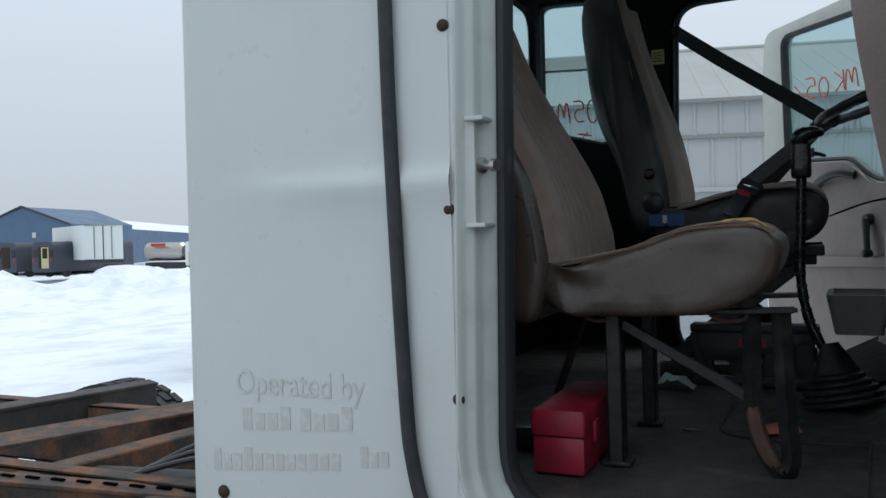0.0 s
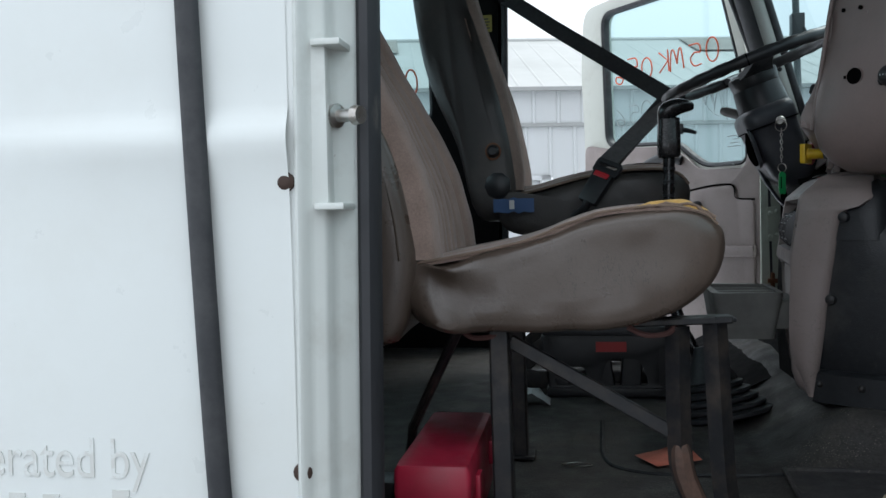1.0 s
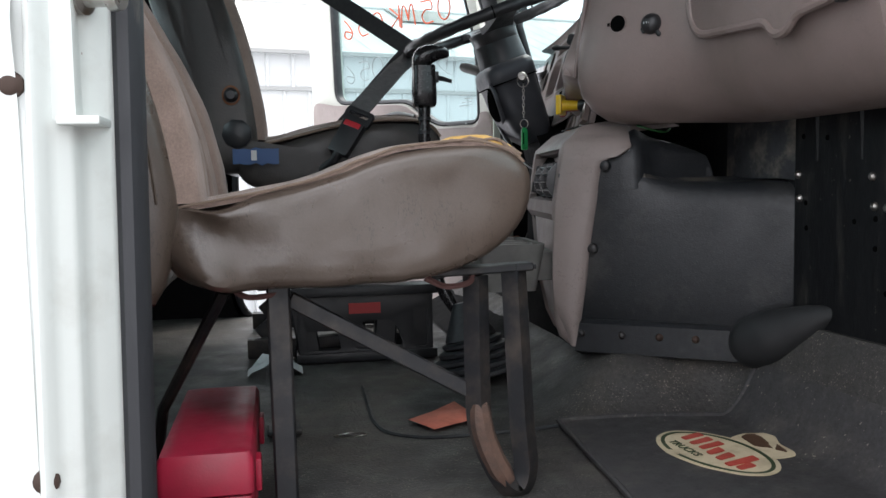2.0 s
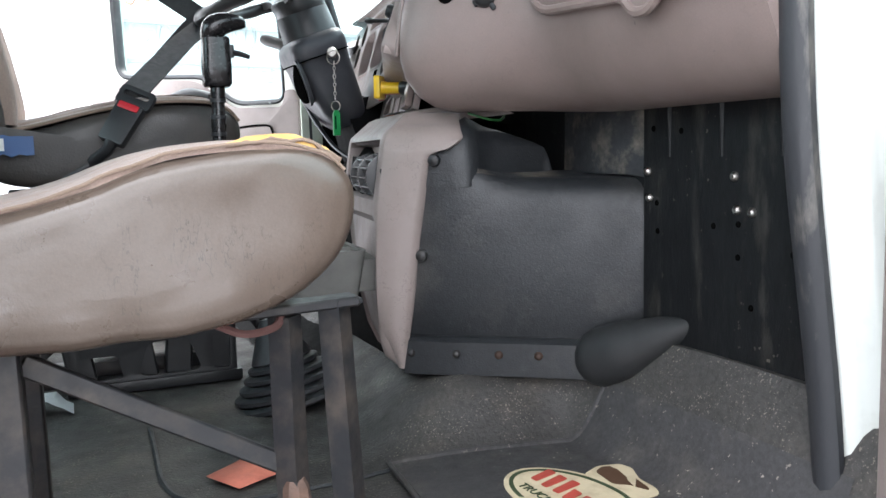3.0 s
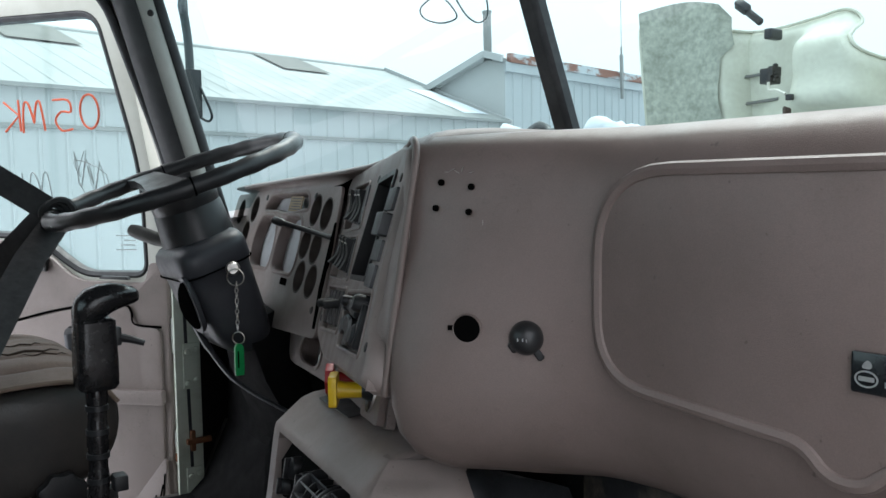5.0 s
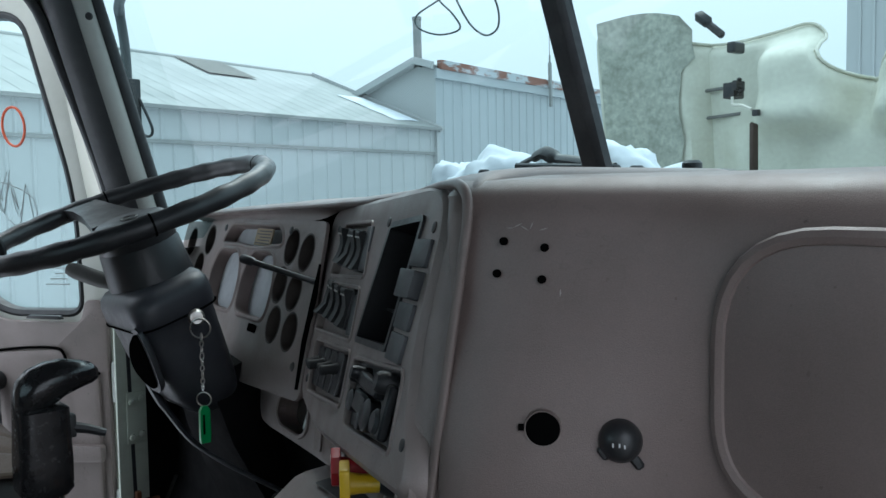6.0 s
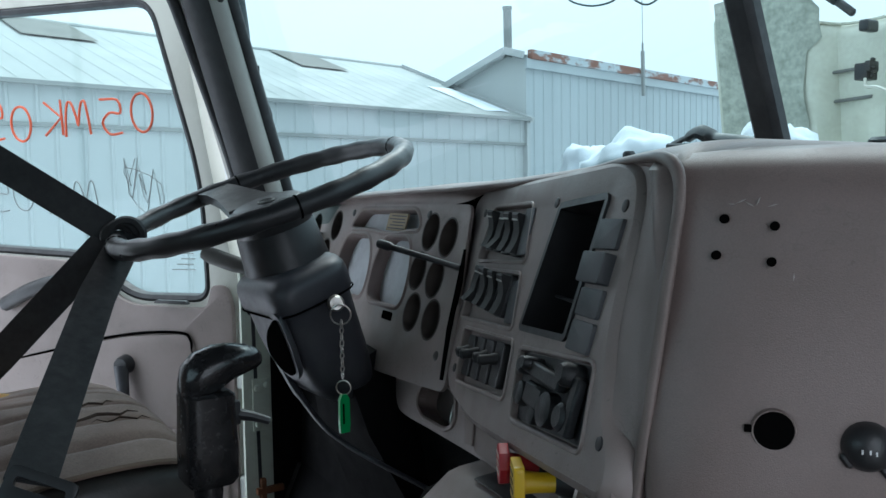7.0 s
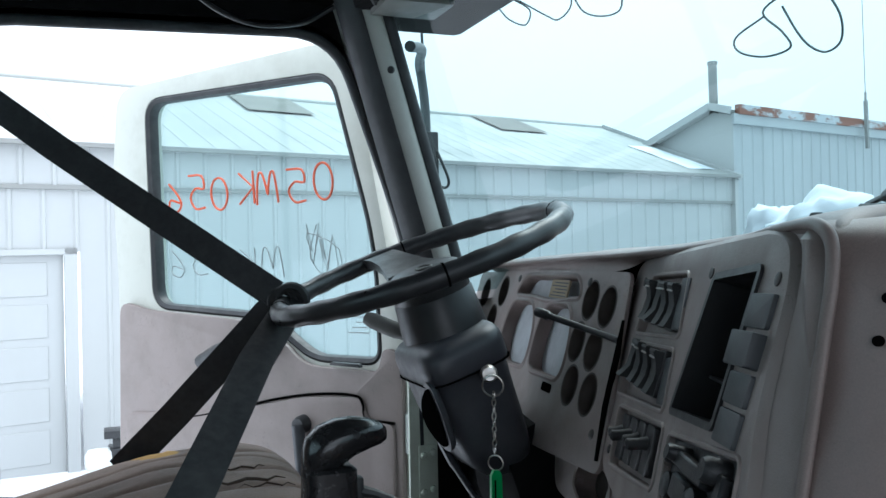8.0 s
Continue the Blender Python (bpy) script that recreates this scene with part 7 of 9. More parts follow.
PEN_RED = material("red_paint_pen", (0.62, 0.09, 0.03), 0.6)
PEN_GREY = material("grey_paint_pen", (0.22, 0.25, 0.25), 0.6)
PM = DM @ Matrix.Translation((0, 0, -0.0265))
pen_writing("pen_number", "05MK056", PM @ Matrix.Translation((0.222, 0.972, 0)), 0.082, 0.080, PEN_RED, pane, "orange-red handwritten 05MK056", 0.0029)
pen_writing("pen_number", "MK056", PM @ Matrix.Translation((0.375, 0.80, 0)), 0.075, 0.083, PEN_GREY, pane, "dull grey handwritten MK056", 0.0016, seed=4)
scr = [(0.205 + 0.0065 * k + 0.012 * (k % 3), 0.80 + 0.004 * k + (0.075 if k % 2 else 0.0) + 0.012 * math.sin(k * 2.3), 0) for k in range(13)] + [(0.30, 0.90, 0), (0.205, 0.86, 0), (0.215, 0.78, 0), (0.29, 0.84, 0), (0.27, 0.92, 0)]
put("pen_scribble", tube([PM @ Vector(q) for q in smooth_path(scr, 3)], 0.0011, 5), PEN_GREY, pane)
FAINT = material("faint_print", (0.34, 0.38, 0.38), 0.6)
for k in range(4):
    put("etched_mark", box((0.125 + 0.004 * (k % 2), 0.668 + 0.012 * k, -0.0003), (0.185 - 0.012 * (k % 3), 0.6705 + 0.012 * k, 0.0003), 0, 1, PM), FAINT, pane)
QM = SIDE_L @ Matrix.Translation((-0.47, 0, -0.026)) @ Matrix.Diagonal((-1, 1, 1, 1))
pen_writing("pen_number", "05MK", QM @ Matrix.Translation((0.02, 0.87, 0)), 0.085, 0.058, PEN_RED, quarter, "red handwritten 05MK", 0.0032, seed=7)
put("pen_dash", tube([QM @ Vector((0.045, 0.815, 0)), QM @ Vector((0.10, 0.825, 0)), QM @ Vector((0.06, 0.83, 0)), QM @ Vector((0.09, 0.80, 0))], 0.0035, 5), PEN_RED, quarter)

# ---- things on the floor ----
toolbox = thing("tool_box", "red plastic tool box with black latches on the floor", "tool box", at=(-0.15, 1.68, 0.0))
put("body", box((-0.205, 1.548, 0.003), (-0.108, 1.86, 0.072), 0.008), RED_BOX, toolbox)
put("lid", loft([[(x, y, z) for x, y in rounded([(-0.157 - w, 1.704 - l), (-0.157 + w, 1.704 - l), (-0.157 + w, 1.704 + l), (-0.157 - w, 1.704 + l)], 0.008, 3)] for z, w, l in ((0.074, 0.050, 0.158), (0.084, 0.051, 0.159), (0.112, 0.0505, 0.158), (0.119, 0.047, 0.155), (0.121, 0.040, 0.148))]), RED_BOX, toolbox, "red lid, dusty on top")
for y in (1.62, 1.80):
    put("latch", box((-0.107, y - 0.015, 0.055), (-0.100, y + 0.015, 0.092), 0.002), RED_BOX, toolbox)
pouch = thing("jack_handle", "short black tool beside the tool box", "tool", at=(-0.26, 1.73, 0.0))
put("body", box((-0.30, 1.70, 0.004), (-0.225, 1.76, 0.05), 0.012), SOFT_BLACK, pouch)
rib_line = smooth_path([(0.083, 2.30, 0), (0.080, 2.18, 0), (0.078, 2.04, 0), (0.100, 1.965, 0), (0.17, 1.928, 0), (0.29, 1.93, 0), (0.40, 1.95, 0)], 6)
put("floor_rib", tube([(p.x, p.y, floor_height(p.x, p.y) + 0.001) for p in rib_line], 0.004, 6), RUBBER, bpy.data.objects["floor"])
wire_clip = tagged(part("wire_clip", tube([(0.03 + 0.022 * math.cos(a) + 0.004 * math.cos(3 * a), 1.967 + 0.012 * math.sin(a), floor_height(0.03, 1.967) + 0.004) for a in [2 * math.pi * k / 20 for k in range(20)]], 0.0013, 6, loop=True), CHROME, None), "bent wire clip lying on the floor", "wire")
paper = tagged(part("paper_sheet", loft([[(0.132, 2.023, 0.007), (0.149, 1.993, 0.006), (0.166, 1.963, 0.005)], [(0.178, 2.052, 0.010), (0.192, 2.015, 0.013), (0.205, 1.980, 0.007)], [(0.222, 2.078, 0.018), (0.234, 2.040, 0.014), (0.246, 1.998, 0.008)]], closed=False, caps=False), material("orange_paper", (0.70, 0.22, 0.15), 0.8, stain=(0.4, 0.12, 0.08), stain_scale=30), None), "creased orange paper sheet lying on the floor", "paper")
paper.modifiers.new("thickness", "SOLIDIFY").thickness = 0.0008
mat_ob = thing("floor_mat", "black rubber floor mat with a cream and red emblem", "floor mat", at=(0.56, 1.7, 0.0))
MAT_RUBBER = material("mat_rubber", (0.042, 0.041, 0.042), 0.6, bump=0.3, bump_scale=350, stain=(0.12, 0.11, 0.095), stain_scale=12, stain_amount=0.5, stain_lo=0.5, stain_hi=0.75, grain=0.25, grain_scale=150, flecks=(140, 0.68, (0.40, 0.36, 0.30), 0.7))
mx = [0.372 + 0.012 * k for k in range(29)]


def mat_row(x, up):
    y0, y1 = 1.47, 1.955 - 0.04 * max(0, (x - 0.40) / 0.3)
    return [(x - (0.035 * (1 - f) if x < 0.39 else 0), y0 + (y1 - y0) * f, floor_height(x, y0 + (y1 - y0) * f) + up) for f in [k / 24 for k in range(25)]]


put("mat_sheet", loft([mat_row(x, 0.001) for x in mx[:1]] + [mat_row(x, 0.0065) for x in mx] + [mat_row(mx[-1], 0.001)], closed=False, caps=False), MAT_RUBBER, mat_ob)
edge = [mat_row(x, 0.008)[-1] for x in mx[::-1]] + mat_row(mx[0], 0.008)[::-1]
put("mat_rim", tube(edge, 0.004, 6), MAT_RUBBER, mat_ob)
CREAM = material("cream_print", (0.58, 0.50, 0.34), 0.7, stain=(0.3, 0.24, 0.16), stain_scale=25, stain_amount=0.6)
RED_P = material("red_print", (0.42, 0.06, 0.04), 0.7, stain=(0.2, 0.05, 0.03), stain_scale=30)
GREEN_P = material("dark_green_print", (0.03, 0.05, 0.02), 0.7)
BROWN_P = material("brown_print", (0.08, 0.04, 0.02), 0.7)
EMU = frame_of((0.538, 1.742, 0.0072), (0.20, -0.98, 0.0), (0.98, 0.20, 0.0))


def draped(outer, holes, lift):
    """A thin print that follows the mat."""
    bm = plate(outer, holes, EMU @ Matrix.Translation((0, 0, lift)), 0.001)
    for v in bm.verts:
        v.co.z += floor_height(v.co.x, v.co.y)
    return bm


emblem = put("emblem", draped(ellipse(0, 0, 0.108, 0.066, 44), [], 0.0008), CREAM, mat_ob, "oval cream emblem with plain red bars")
put("emblem_ring", draped(ellipse(0, 0, 0.101, 0.059, 44), [ellipse(0, 0, 0.095, 0.053, 44)], 0.0014), GREEN_P, emblem)
for u0, v0, v1 in ((-0.074, -0.004, 0.036), (-0.050, -0.008, 0.034), (-0.026, -0.010, 0.034), (-0.002, -0.016, 0.014), (0.022, -0.020, 0.012), (0.048, -0.026, 0.032), (0.066, -0.022, 0.010)):
    stroke = [(u0, v0), (u0 + 0.013, v0 - 0.001), (u0 + 0.009, v1 - 0.002), (u0 - 0.008, v1)]
    put("emblem_stroke", draped(rounded(stroke, 0.003, 2), [], 0.0016), RED_P, emblem)
text("emblem_word", "TRUCKS", 0.019, EMU @ Matrix.Translation((-0.066, -0.034, 0.0022)) @ pose(0, 0, 0, 0, 0, -6) @ Matrix.Diagonal((1.05, 1.0, 1, 1)), GREEN_P, emblem, "dark green word TRUCKS")
FIGURE = [(-0.040, 0.060), (-0.052, 0.098), (-0.040, 0.124), (-0.010, 0.122), (0.006, 0.112), (0.020, 0.104), (0.048, 0.100), (0.066, 0.088), (0.062, 0.052)]
put("emblem_figure", draped(rounded(FIGURE, 0.008, 3), [], 0.0011), CREAM, emblem)
put("emblem_shape", draped(rounded([(-0.036, 0.078), (-0.045, 0.098), (-0.036, 0.117), (-0.010, 0.115), (0.006, 0.104), (0.044, 0.092), (0.050, 0.086), (0.020, 0.078), (0.006, 0.066), (-0.014, 0.072)], 0.006, 3), [], 0.0018), BROWN_P, emblem)
stool = thing("step_stool", "black plastic step stool lying under the driver seat", "step stool", at=(0.12, 2.52, 0.0))
put("top", box((-0.05, 2.53, 0.152), (0.285, 2.605, 0.175), 0.006), SOFT_BLACK, stool)
put("panel", plate(rounded([(-0.035, 0.02), (0.27, 0.02), (0.27, 0.153), (-0.035, 0.153)], 0.006), [rounded([(0.085, 0.03), (0.205, 0.03), (0.18, 0.095), (0.105, 0.095)], 0.02), rounded([(-0.02, 0.03), (0.06, 0.03), (0.05, 0.075), (-0.02, 0.075)], 0.01), rounded([(0.225, 0.03), (0.258, 0.03), (0.258, 0.12), (0.225, 0.12)], 0.008)], frame_of((0, 2.545, 0), (1, 0, 0), (0, 0, 1)), 0.008, 0.001), SOFT_BLACK, stool)
for x in (-0.03, 0.08, 0.17, 0.25):
    put("leg", beam((x, 2.575, 0.153), (x + (0.02 if x < 0.1 else -0.01), 2.575, 0.02), 0.03, 0.05, 0.004), SOFT_BLACK, stool)
put("base", box((-0.04, 2.54, 0.003), (0.28, 2.61, 0.025), 0.004), SOFT_BLACK, stool)
put("stool_label", box((0.078, 2.542, 0.112), (0.15, 2.5445, 0.136), 0, 1), material("red_label", (0.4, 0.04, 0.04), 0.5), stool, "red label with unreadable print")
rag = thing("foil_scrap", "crumpled pale plastic scrap on the floor", "scrap", at=(-0.09, 2.47, 0.0))
put("scrap", loft([[(-0.145 + 0.115 * f + 0.01 * noise.noise((f * 5, g * 5, 9)), 2.44 + 0.06 * g, 0.004 + 0.030 * abs(noise.noise((f * 6, g * 6, 2))) + 0.022 * math.sin(math.pi * f)) for f in [k / 8 for k in range(9)]] for g in [k / 5 for k in range(6)]], closed=False, caps=False), material("pale_plastic", (0.5, 0.52, 0.52), 0.4), rag)
blue = thing("blue_rag", "blue packet wedged beside the driver seat", "packet", at=(-0.09, 2.575, 0.40))
put("packet", loft([[(-0.165 + 0.10 * f, 2.578 + 0.006 * noise.noise((f * 8, g * 3, 1)), 0.452 + 0.034 * g + 0.006 * noise.noise((f * 9, g, 4))) for f in [k / 8 for k in range(9)]] for g in (0, 0.33, 0.66, 1.0)], closed=False, caps=False), material("blue_packet", (0.02, 0.07, 0.19), 0.45), blue)
put("packet_print", box((-0.125, 2.570, 0.460), (-0.113, 2.572, 0.482), 0, 1), LABEL, blue)
knob_label = thing("pillar_label", "yellow warning label on the dark door pillar", "label", at=(-0.25, 3.335, 1.09))
put("sheet", box((-0.275, 3.332, 1.06), (-0.228, 3.336, 1.115), 0), material("yellow_label", (0.30, 0.25, 0.06), 0.6), knob_label)
put("print_bar", join(*[box((-0.27, 3.3305, 1.07 + 0.010 * k), (-0.235 - 0.004 * (k % 2), 3.3325, 1.074 + 0.010 * k), 0) for k in range(4)]), SOFT_BLACK, knob_label)
striker = thing("door_striker", "white painted striker bracket on the door jamb", "door striker", at=(-0.235, 1.39, 0.55))
put("bracket", box((-0.230, 1.340, 0.455), (-0.222, 1.378, 0.63), 0.003), JAMB, striker)
put("flange", box((-0.250, 1.334, 0.455), (-0.222, 1.340, 0.63), 0.003), JAMB, striker)
put("ear", box((-0.236, 1.326, 0.622), (-0.204, 1.376, 0.629), 0.002), JAMB, striker)
put("ear", box((-0.236, 1.326, 0.452), (-0.204, 1.376, 0.459), 0.002), JAMB, striker)
put("stud", lathe((-0.222, 1.355, 0.552), (-0.186, 1.338, 0.550), [(0, 0.012), (0.2, 0.013), (0.25, 0.007), (0.75, 0.007), (0.78, 0.0105), (1, 0.0095)], 16), CHROME, striker, "steel striker bolt")
for z in (0.59, 0.51, 0.575):
    put("bracket_hole", lathe((-0.2215, 1.360, z), (-0.2205, 1.360, z), [(0, 0.004), (1, 0.0035)], 10), RUST, striker)
# faded lettering on the cab side
GHOST = material("faded_lettering", (0.565, 0.575, 0.545), 0.45, stain=(0.65, 0.68, 0.66), stain_scale=45, stain_amount=0.9, stain_lo=0.5, stain_hi=0.6)
LET = frame_of((0, Y_R - 0.0018, 0), (1, 0, 0), (0, 0, 1))
words = text("lettering", "Operated by", 0.064, LET @ Matrix.Translation((-0.694, 0.164, 0)) @ Matrix.Diagonal((0.80, 1.0, 1, 1)), GHOST, None, "faded grey lettering Operated by")
words.parent = wall_right
# faded company name: one plain upright bar for each character
for start, end, z, tall, count in ((-0.681, -0.572, 0.098, 0.040, 4), (-0.558, -0.447, 0.104, 0.040, 4), (-0.748, -0.475, 0.020, 0.040, 12), (-0.440, -0.382, 0.050, 0.036, 3)):
    pitch = (end - start) / count
    for k in range(count):
        put("lettering_bar", box((start + pitch * k, Y_R - 0.0022, z + 0.08 * pitch * k), (start + pitch * (k + 0.72), Y_R - 0.0008, z + 0.08 * pitch * k + tall * (1.0 if k in (0, 3) else 0.74)), 0), GHOST, wall_right)

# overhead
cord = tagged(part("curtain_cord", tube(smooth_path([(0.20, 3.28, 1.335), (0.26, 3.29, 1.30), (0.33, 3.295, 1.283), (0.41, 3.29, 1.292), (0.47, 3.28, 1.325)], 6), 0.005, 8), SOFT_BLACK, None), "black cord sagging from the headliner", "cord")
clip = thing("visor_bracket", "pale visor bracket at the windshield header", "bracket", at=(0.56, 3.2, 1.3))
put("bracket", box((0.53, 3.13, 1.303), (0.66, 3.24, 1.318), 0.004), PILLAR_TRIM, clip)
put("visor_arm", tube([(0.53, 3.2, 1.318), (0.50, 3.15, 1.33), (0.46, 3.0, 1.335)], 0.008, 8), SOFT_BLACK, clip)
# hand-drawn loops on the windshield
def shield_x(y, z):
    return 0.86 - 0.12 * (y - 2.7) - 0.47 * (z - 1.085)


for loops in ([(3.065, 1.285), (3.050, 1.262), (3.013, 1.244), (2.985, 1.262), (3.02, 1.290), (3.0, 1.28), (2.951, 1.245), (2.924, 1.232), (2.88, 1.245), (2.87, 1.28)], [(2.87, 1.26), (2.859, 1.228), (2.82, 1.212), (2.781, 1.213), (2.76, 1.24)],
              [(2.545, 1.145), (2.60, 1.130), (2.602, 1.112), (2.566, 1.099), (2.525, 1.102), (2.528, 1.122), (2.545, 1.15), (2.50, 1.165)], [(2.515, 1.15), (2.508, 1.118), (2.498, 1.098), (2.479, 1.087), (2.455, 1.096), (2.445, 1.124), (2.455, 1.16)]):
    put("windshield_pen", tube(smooth_path([(shield_x(y, z) - 0.004, y, z) for y, z in loops], 5), 0.0015, 5), PEN_GREY, bpy.data.objects["window_3"], "grey hand-drawn loops")

# ---- outside: mirror, hood, chassis ----
plant = thing("snow_covered_compressor", "small black and white machine half buried in snow by the garage", "machine", at=(0.08, 9.95, GROUND))
put("engine_block", join(box((0.02, 9.86, GROUND - 0.05), (0.30, 10.10, -0.86), 0.02), box((0.06, 9.88, -0.87), (0.24, 10.05, -0.76), 0.02)), bpy.data.materials["black_plastic"], plant)
put("top_cover", box((-0.01, 9.84, -0.77), (0.29, 10.06, -0.70), 0.012), bpy.data.materials["black_plastic"], plant, "flat black top cover")
put("tank", lathe((-0.16, 9.92, -0.97), (0.06, 9.88, -0.95), [(0, 0.07), (0.12, 0.105), (0.5, 0.112), (0.88, 0.105), (1, 0.07)], 20), WHITE, plant, "round white tank")
put("wheel", lathe((-0.16, 9.86, -1.13), (-0.10, 9.80, -1.13), [(0, 0.05), (0.2, 0.10), (0.8, 0.10), (1, 0.05)], 18), WHITE, plant)
put("fuel_cap", lathe((0.03, 9.82, -1.10), (0.05, 9.76, -1.10), [(0, 0.045), (1, 0.04)], 14), bpy.data.materials["yellow_knob"], plant, "yellow cap")
mirror = thing("mirror_bracket", "grey tubular mirror bracket with antenna outside the door pillar", "mirror bracket", at=(0.86, 3.60, 0.9))
put("tube", tube(smooth_path([(0.68, 3.44, 1.30), (0.78, 3.64, 1.345), (0.828, 3.79, 1.345), (0.846, 3.822, 1.31), (0.856, 3.826, 1.22), (0.86, 3.826, 1.0), (0.84, 3.74, 0.84), (0.74, 3.46, 0.80)], 8), 0.0125, 12), material("grey_bracket", (0.07, 0.08, 0.085), 0.5, stain=(0.1, 0.1, 0.1), stain_scale=20), mirror)
put("mount", box((0.838, 3.805, 1.03), (0.885, 3.85, 1.17), 0.006), SOFT_BLACK, mirror)
put("antenna", tube([(0.862, 3.83, 1.15), (0.850, 3.825, 1.42), (0.838, 3.82, 1.80)], [0.0055, 0.004, 0.002], 8), SOFT_BLACK, mirror)
put("cable", tube(smooth_path([(0.865, 3.83, 1.17), (0.885, 3.80, 1.10), (0.905, 3.79, 1.04), (0.90, 3.80, 1.02), (0.88, 3.81, 1.03), (0.865, 3.82, 1.05)], 6), 0.004, 6), SOFT_BLACK, mirror)
wiper = thing("wiper", "black wiper arm folded at the foot of the windshield", "wiper", at=(1.05, 2.47, 0.83))
put("arm", tube(smooth_path([(1.05, 2.578, 0.905), (1.05, 2.545, 0.916), (1.05, 2.524, 0.922), (1.05, 2.498, 0.912), (1.045, 2.46, 0.907), (1.04, 2.375, 0.893)], 5), [0.006] * 5 + [0.012] * 5 + [0.014] * 5 + [0.010] * 11, 8, flat=0.6), SOFT_BLACK, wiper)
put("blade", beam((1.035, 2.575, 0.896), (1.035, 2.36, 0.886), 0.012, 0.022, 0.003), SOFT_BLACK, wiper)
put("pivot", lathe((1.05, 2.527, 0.82), (1.05, 2.527, 0.905), [(0, 0.016), (0.8, 0.015), (1, 0.010)], 12), SOFT_BLACK, wiper)
for y, z, r, lab in ((2.668, 0.899, 0.011, "black washer nozzle cap on the cowl"), (2.340, 0.895, 0.012, "black washer nozzle cap on the cowl"), (2.246, 0.899, 0.014, "black capped post on the cowl")):
    tagged(part("washer_nozzle", lathe((1.05, y, 0.80), (1.05, y, z), [(0, r * 0.8), (0.7, r * 0.8), (0.72, r), (0.96, r), (1, r * 0.7)], 14), SOFT_BLACK, None), lab, "cap")
tagged(part("cowl_clip", box((1.04, 2.285, 0.80), (1.06, 2.325, 0.885), 0.004), material("dull_red", (0.16, 0.05, 0.045), 0.6), None), "dull red plastic clip on the cowl", "clip")


def snow_lump(name, c, size, seed, label):
    bm = fresh()
    bmesh.ops.create_icosphere(bm, subdivisions=4, radius=1)
    for v in bm.verts:
        n = v.co.normalized()
        d = 1 + 0.28 * noise.noise(n * 1.7 + Vector((seed, 0, 0))) + 0.12 * noise.noise(n * 5 + Vector((0, seed, 0))) + 0.04 * noise.noise(n * 14)
        v.co = Vector((c[0] + n.x * size[0] * d, c[1] + n.y * size[1] * d, c[2] + n.z * size[2] * d))
    return tagged(part(name, bm, SNOW, None, smooth=180), label, "snow")


snow_lump("snow_lump", (1.25, 2.83, 0.845), (0.10, 0.115, 0.095), 1, "lump of snow on the cowl")
snow_lump("snow_lump", (1.25, 2.955, 0.83), (0.08, 0.07, 0.095), 5, "lump of snow on the cowl")
snow_lump("snow_lump", (1.25, 2.525, 0.845), (0.09, 0.075, 0.10), 9, "lump of snow on the cowl")
snow_lump("snow_lump", (1.25, 2.40, 0.815), (0.09, 0.12, 0.075), 13, "lump of snow on the cowl")

FIBER = material("hood_fibreglass", (0.60, 0.585, 0.49), 0.6, bump=0.2, bump_scale=30, stain=(0.46, 0.45, 0.36), stain_scale=3.0, stain_amount=0.7, stain_lo=0.45, stain_hi=0.65, grain=0.06, grain_scale=60)
FIBER_DARK = material("raw_fibreglass", (0.36, 0.37, 0.31), 0.8, bump=0.35, bump_scale=120, stain=(0.22, 0.23, 0.19), stain_scale=6, stain_amount=0.7, grain=0.25, grain_scale=40)
HX, HC = 3.0, 2.87
hood = thing("hood", "cream fibreglass hood tilted forward, its stained underside showing", "truck hood", at=(HX, HC, -0.3))
top_line = [(3.900, 1.47), (3.896, 1.538), (3.827, 1.562), (3.725, 1.581), (3.65, 1.52), (3.586, 1.455), (3.50, 1.440), (3.438, 1.438), (3.345, 1.442), (3.2135, 1.456), (3.14, 1.466), (3.09, 1.457), (3.049, 1.416), (2.99, 1.311), (2.93, 1.255), (HC, 1.235)]
line = [(v.x, v.y) for v in smooth_path([(a, b, 0) for a, b in top_line], 4)]
line = line + [(2 * HC - y, z) for y, z in line[-2::-1]]


def hood_x(e, z):
    """Depth of the underside: flanges near, bowl away, a raised nose housing."""
    x = HX - 0.14 * min(1, max(0, (e - 0.70) / 0.33)) ** 2 + 0.10 * min(1, max(0, (0.70 - e) / 0.05))
    x -= 0.20 * math.exp(-((e - 0.22) / 0.17) ** 6) * math.exp(-((z - 1.22) / 0.16) ** 6)
    x -= 0.35 * min(1, max(0, (0.90 - z) / 0.9))
    x -= 0.10 * (0.5 - 0.5 * math.cos(math.pi * min(1, max(0, (1.22 - z) / 0.22)))) * min(1, max(0, (0.60 - e) / 0.12))
    return x


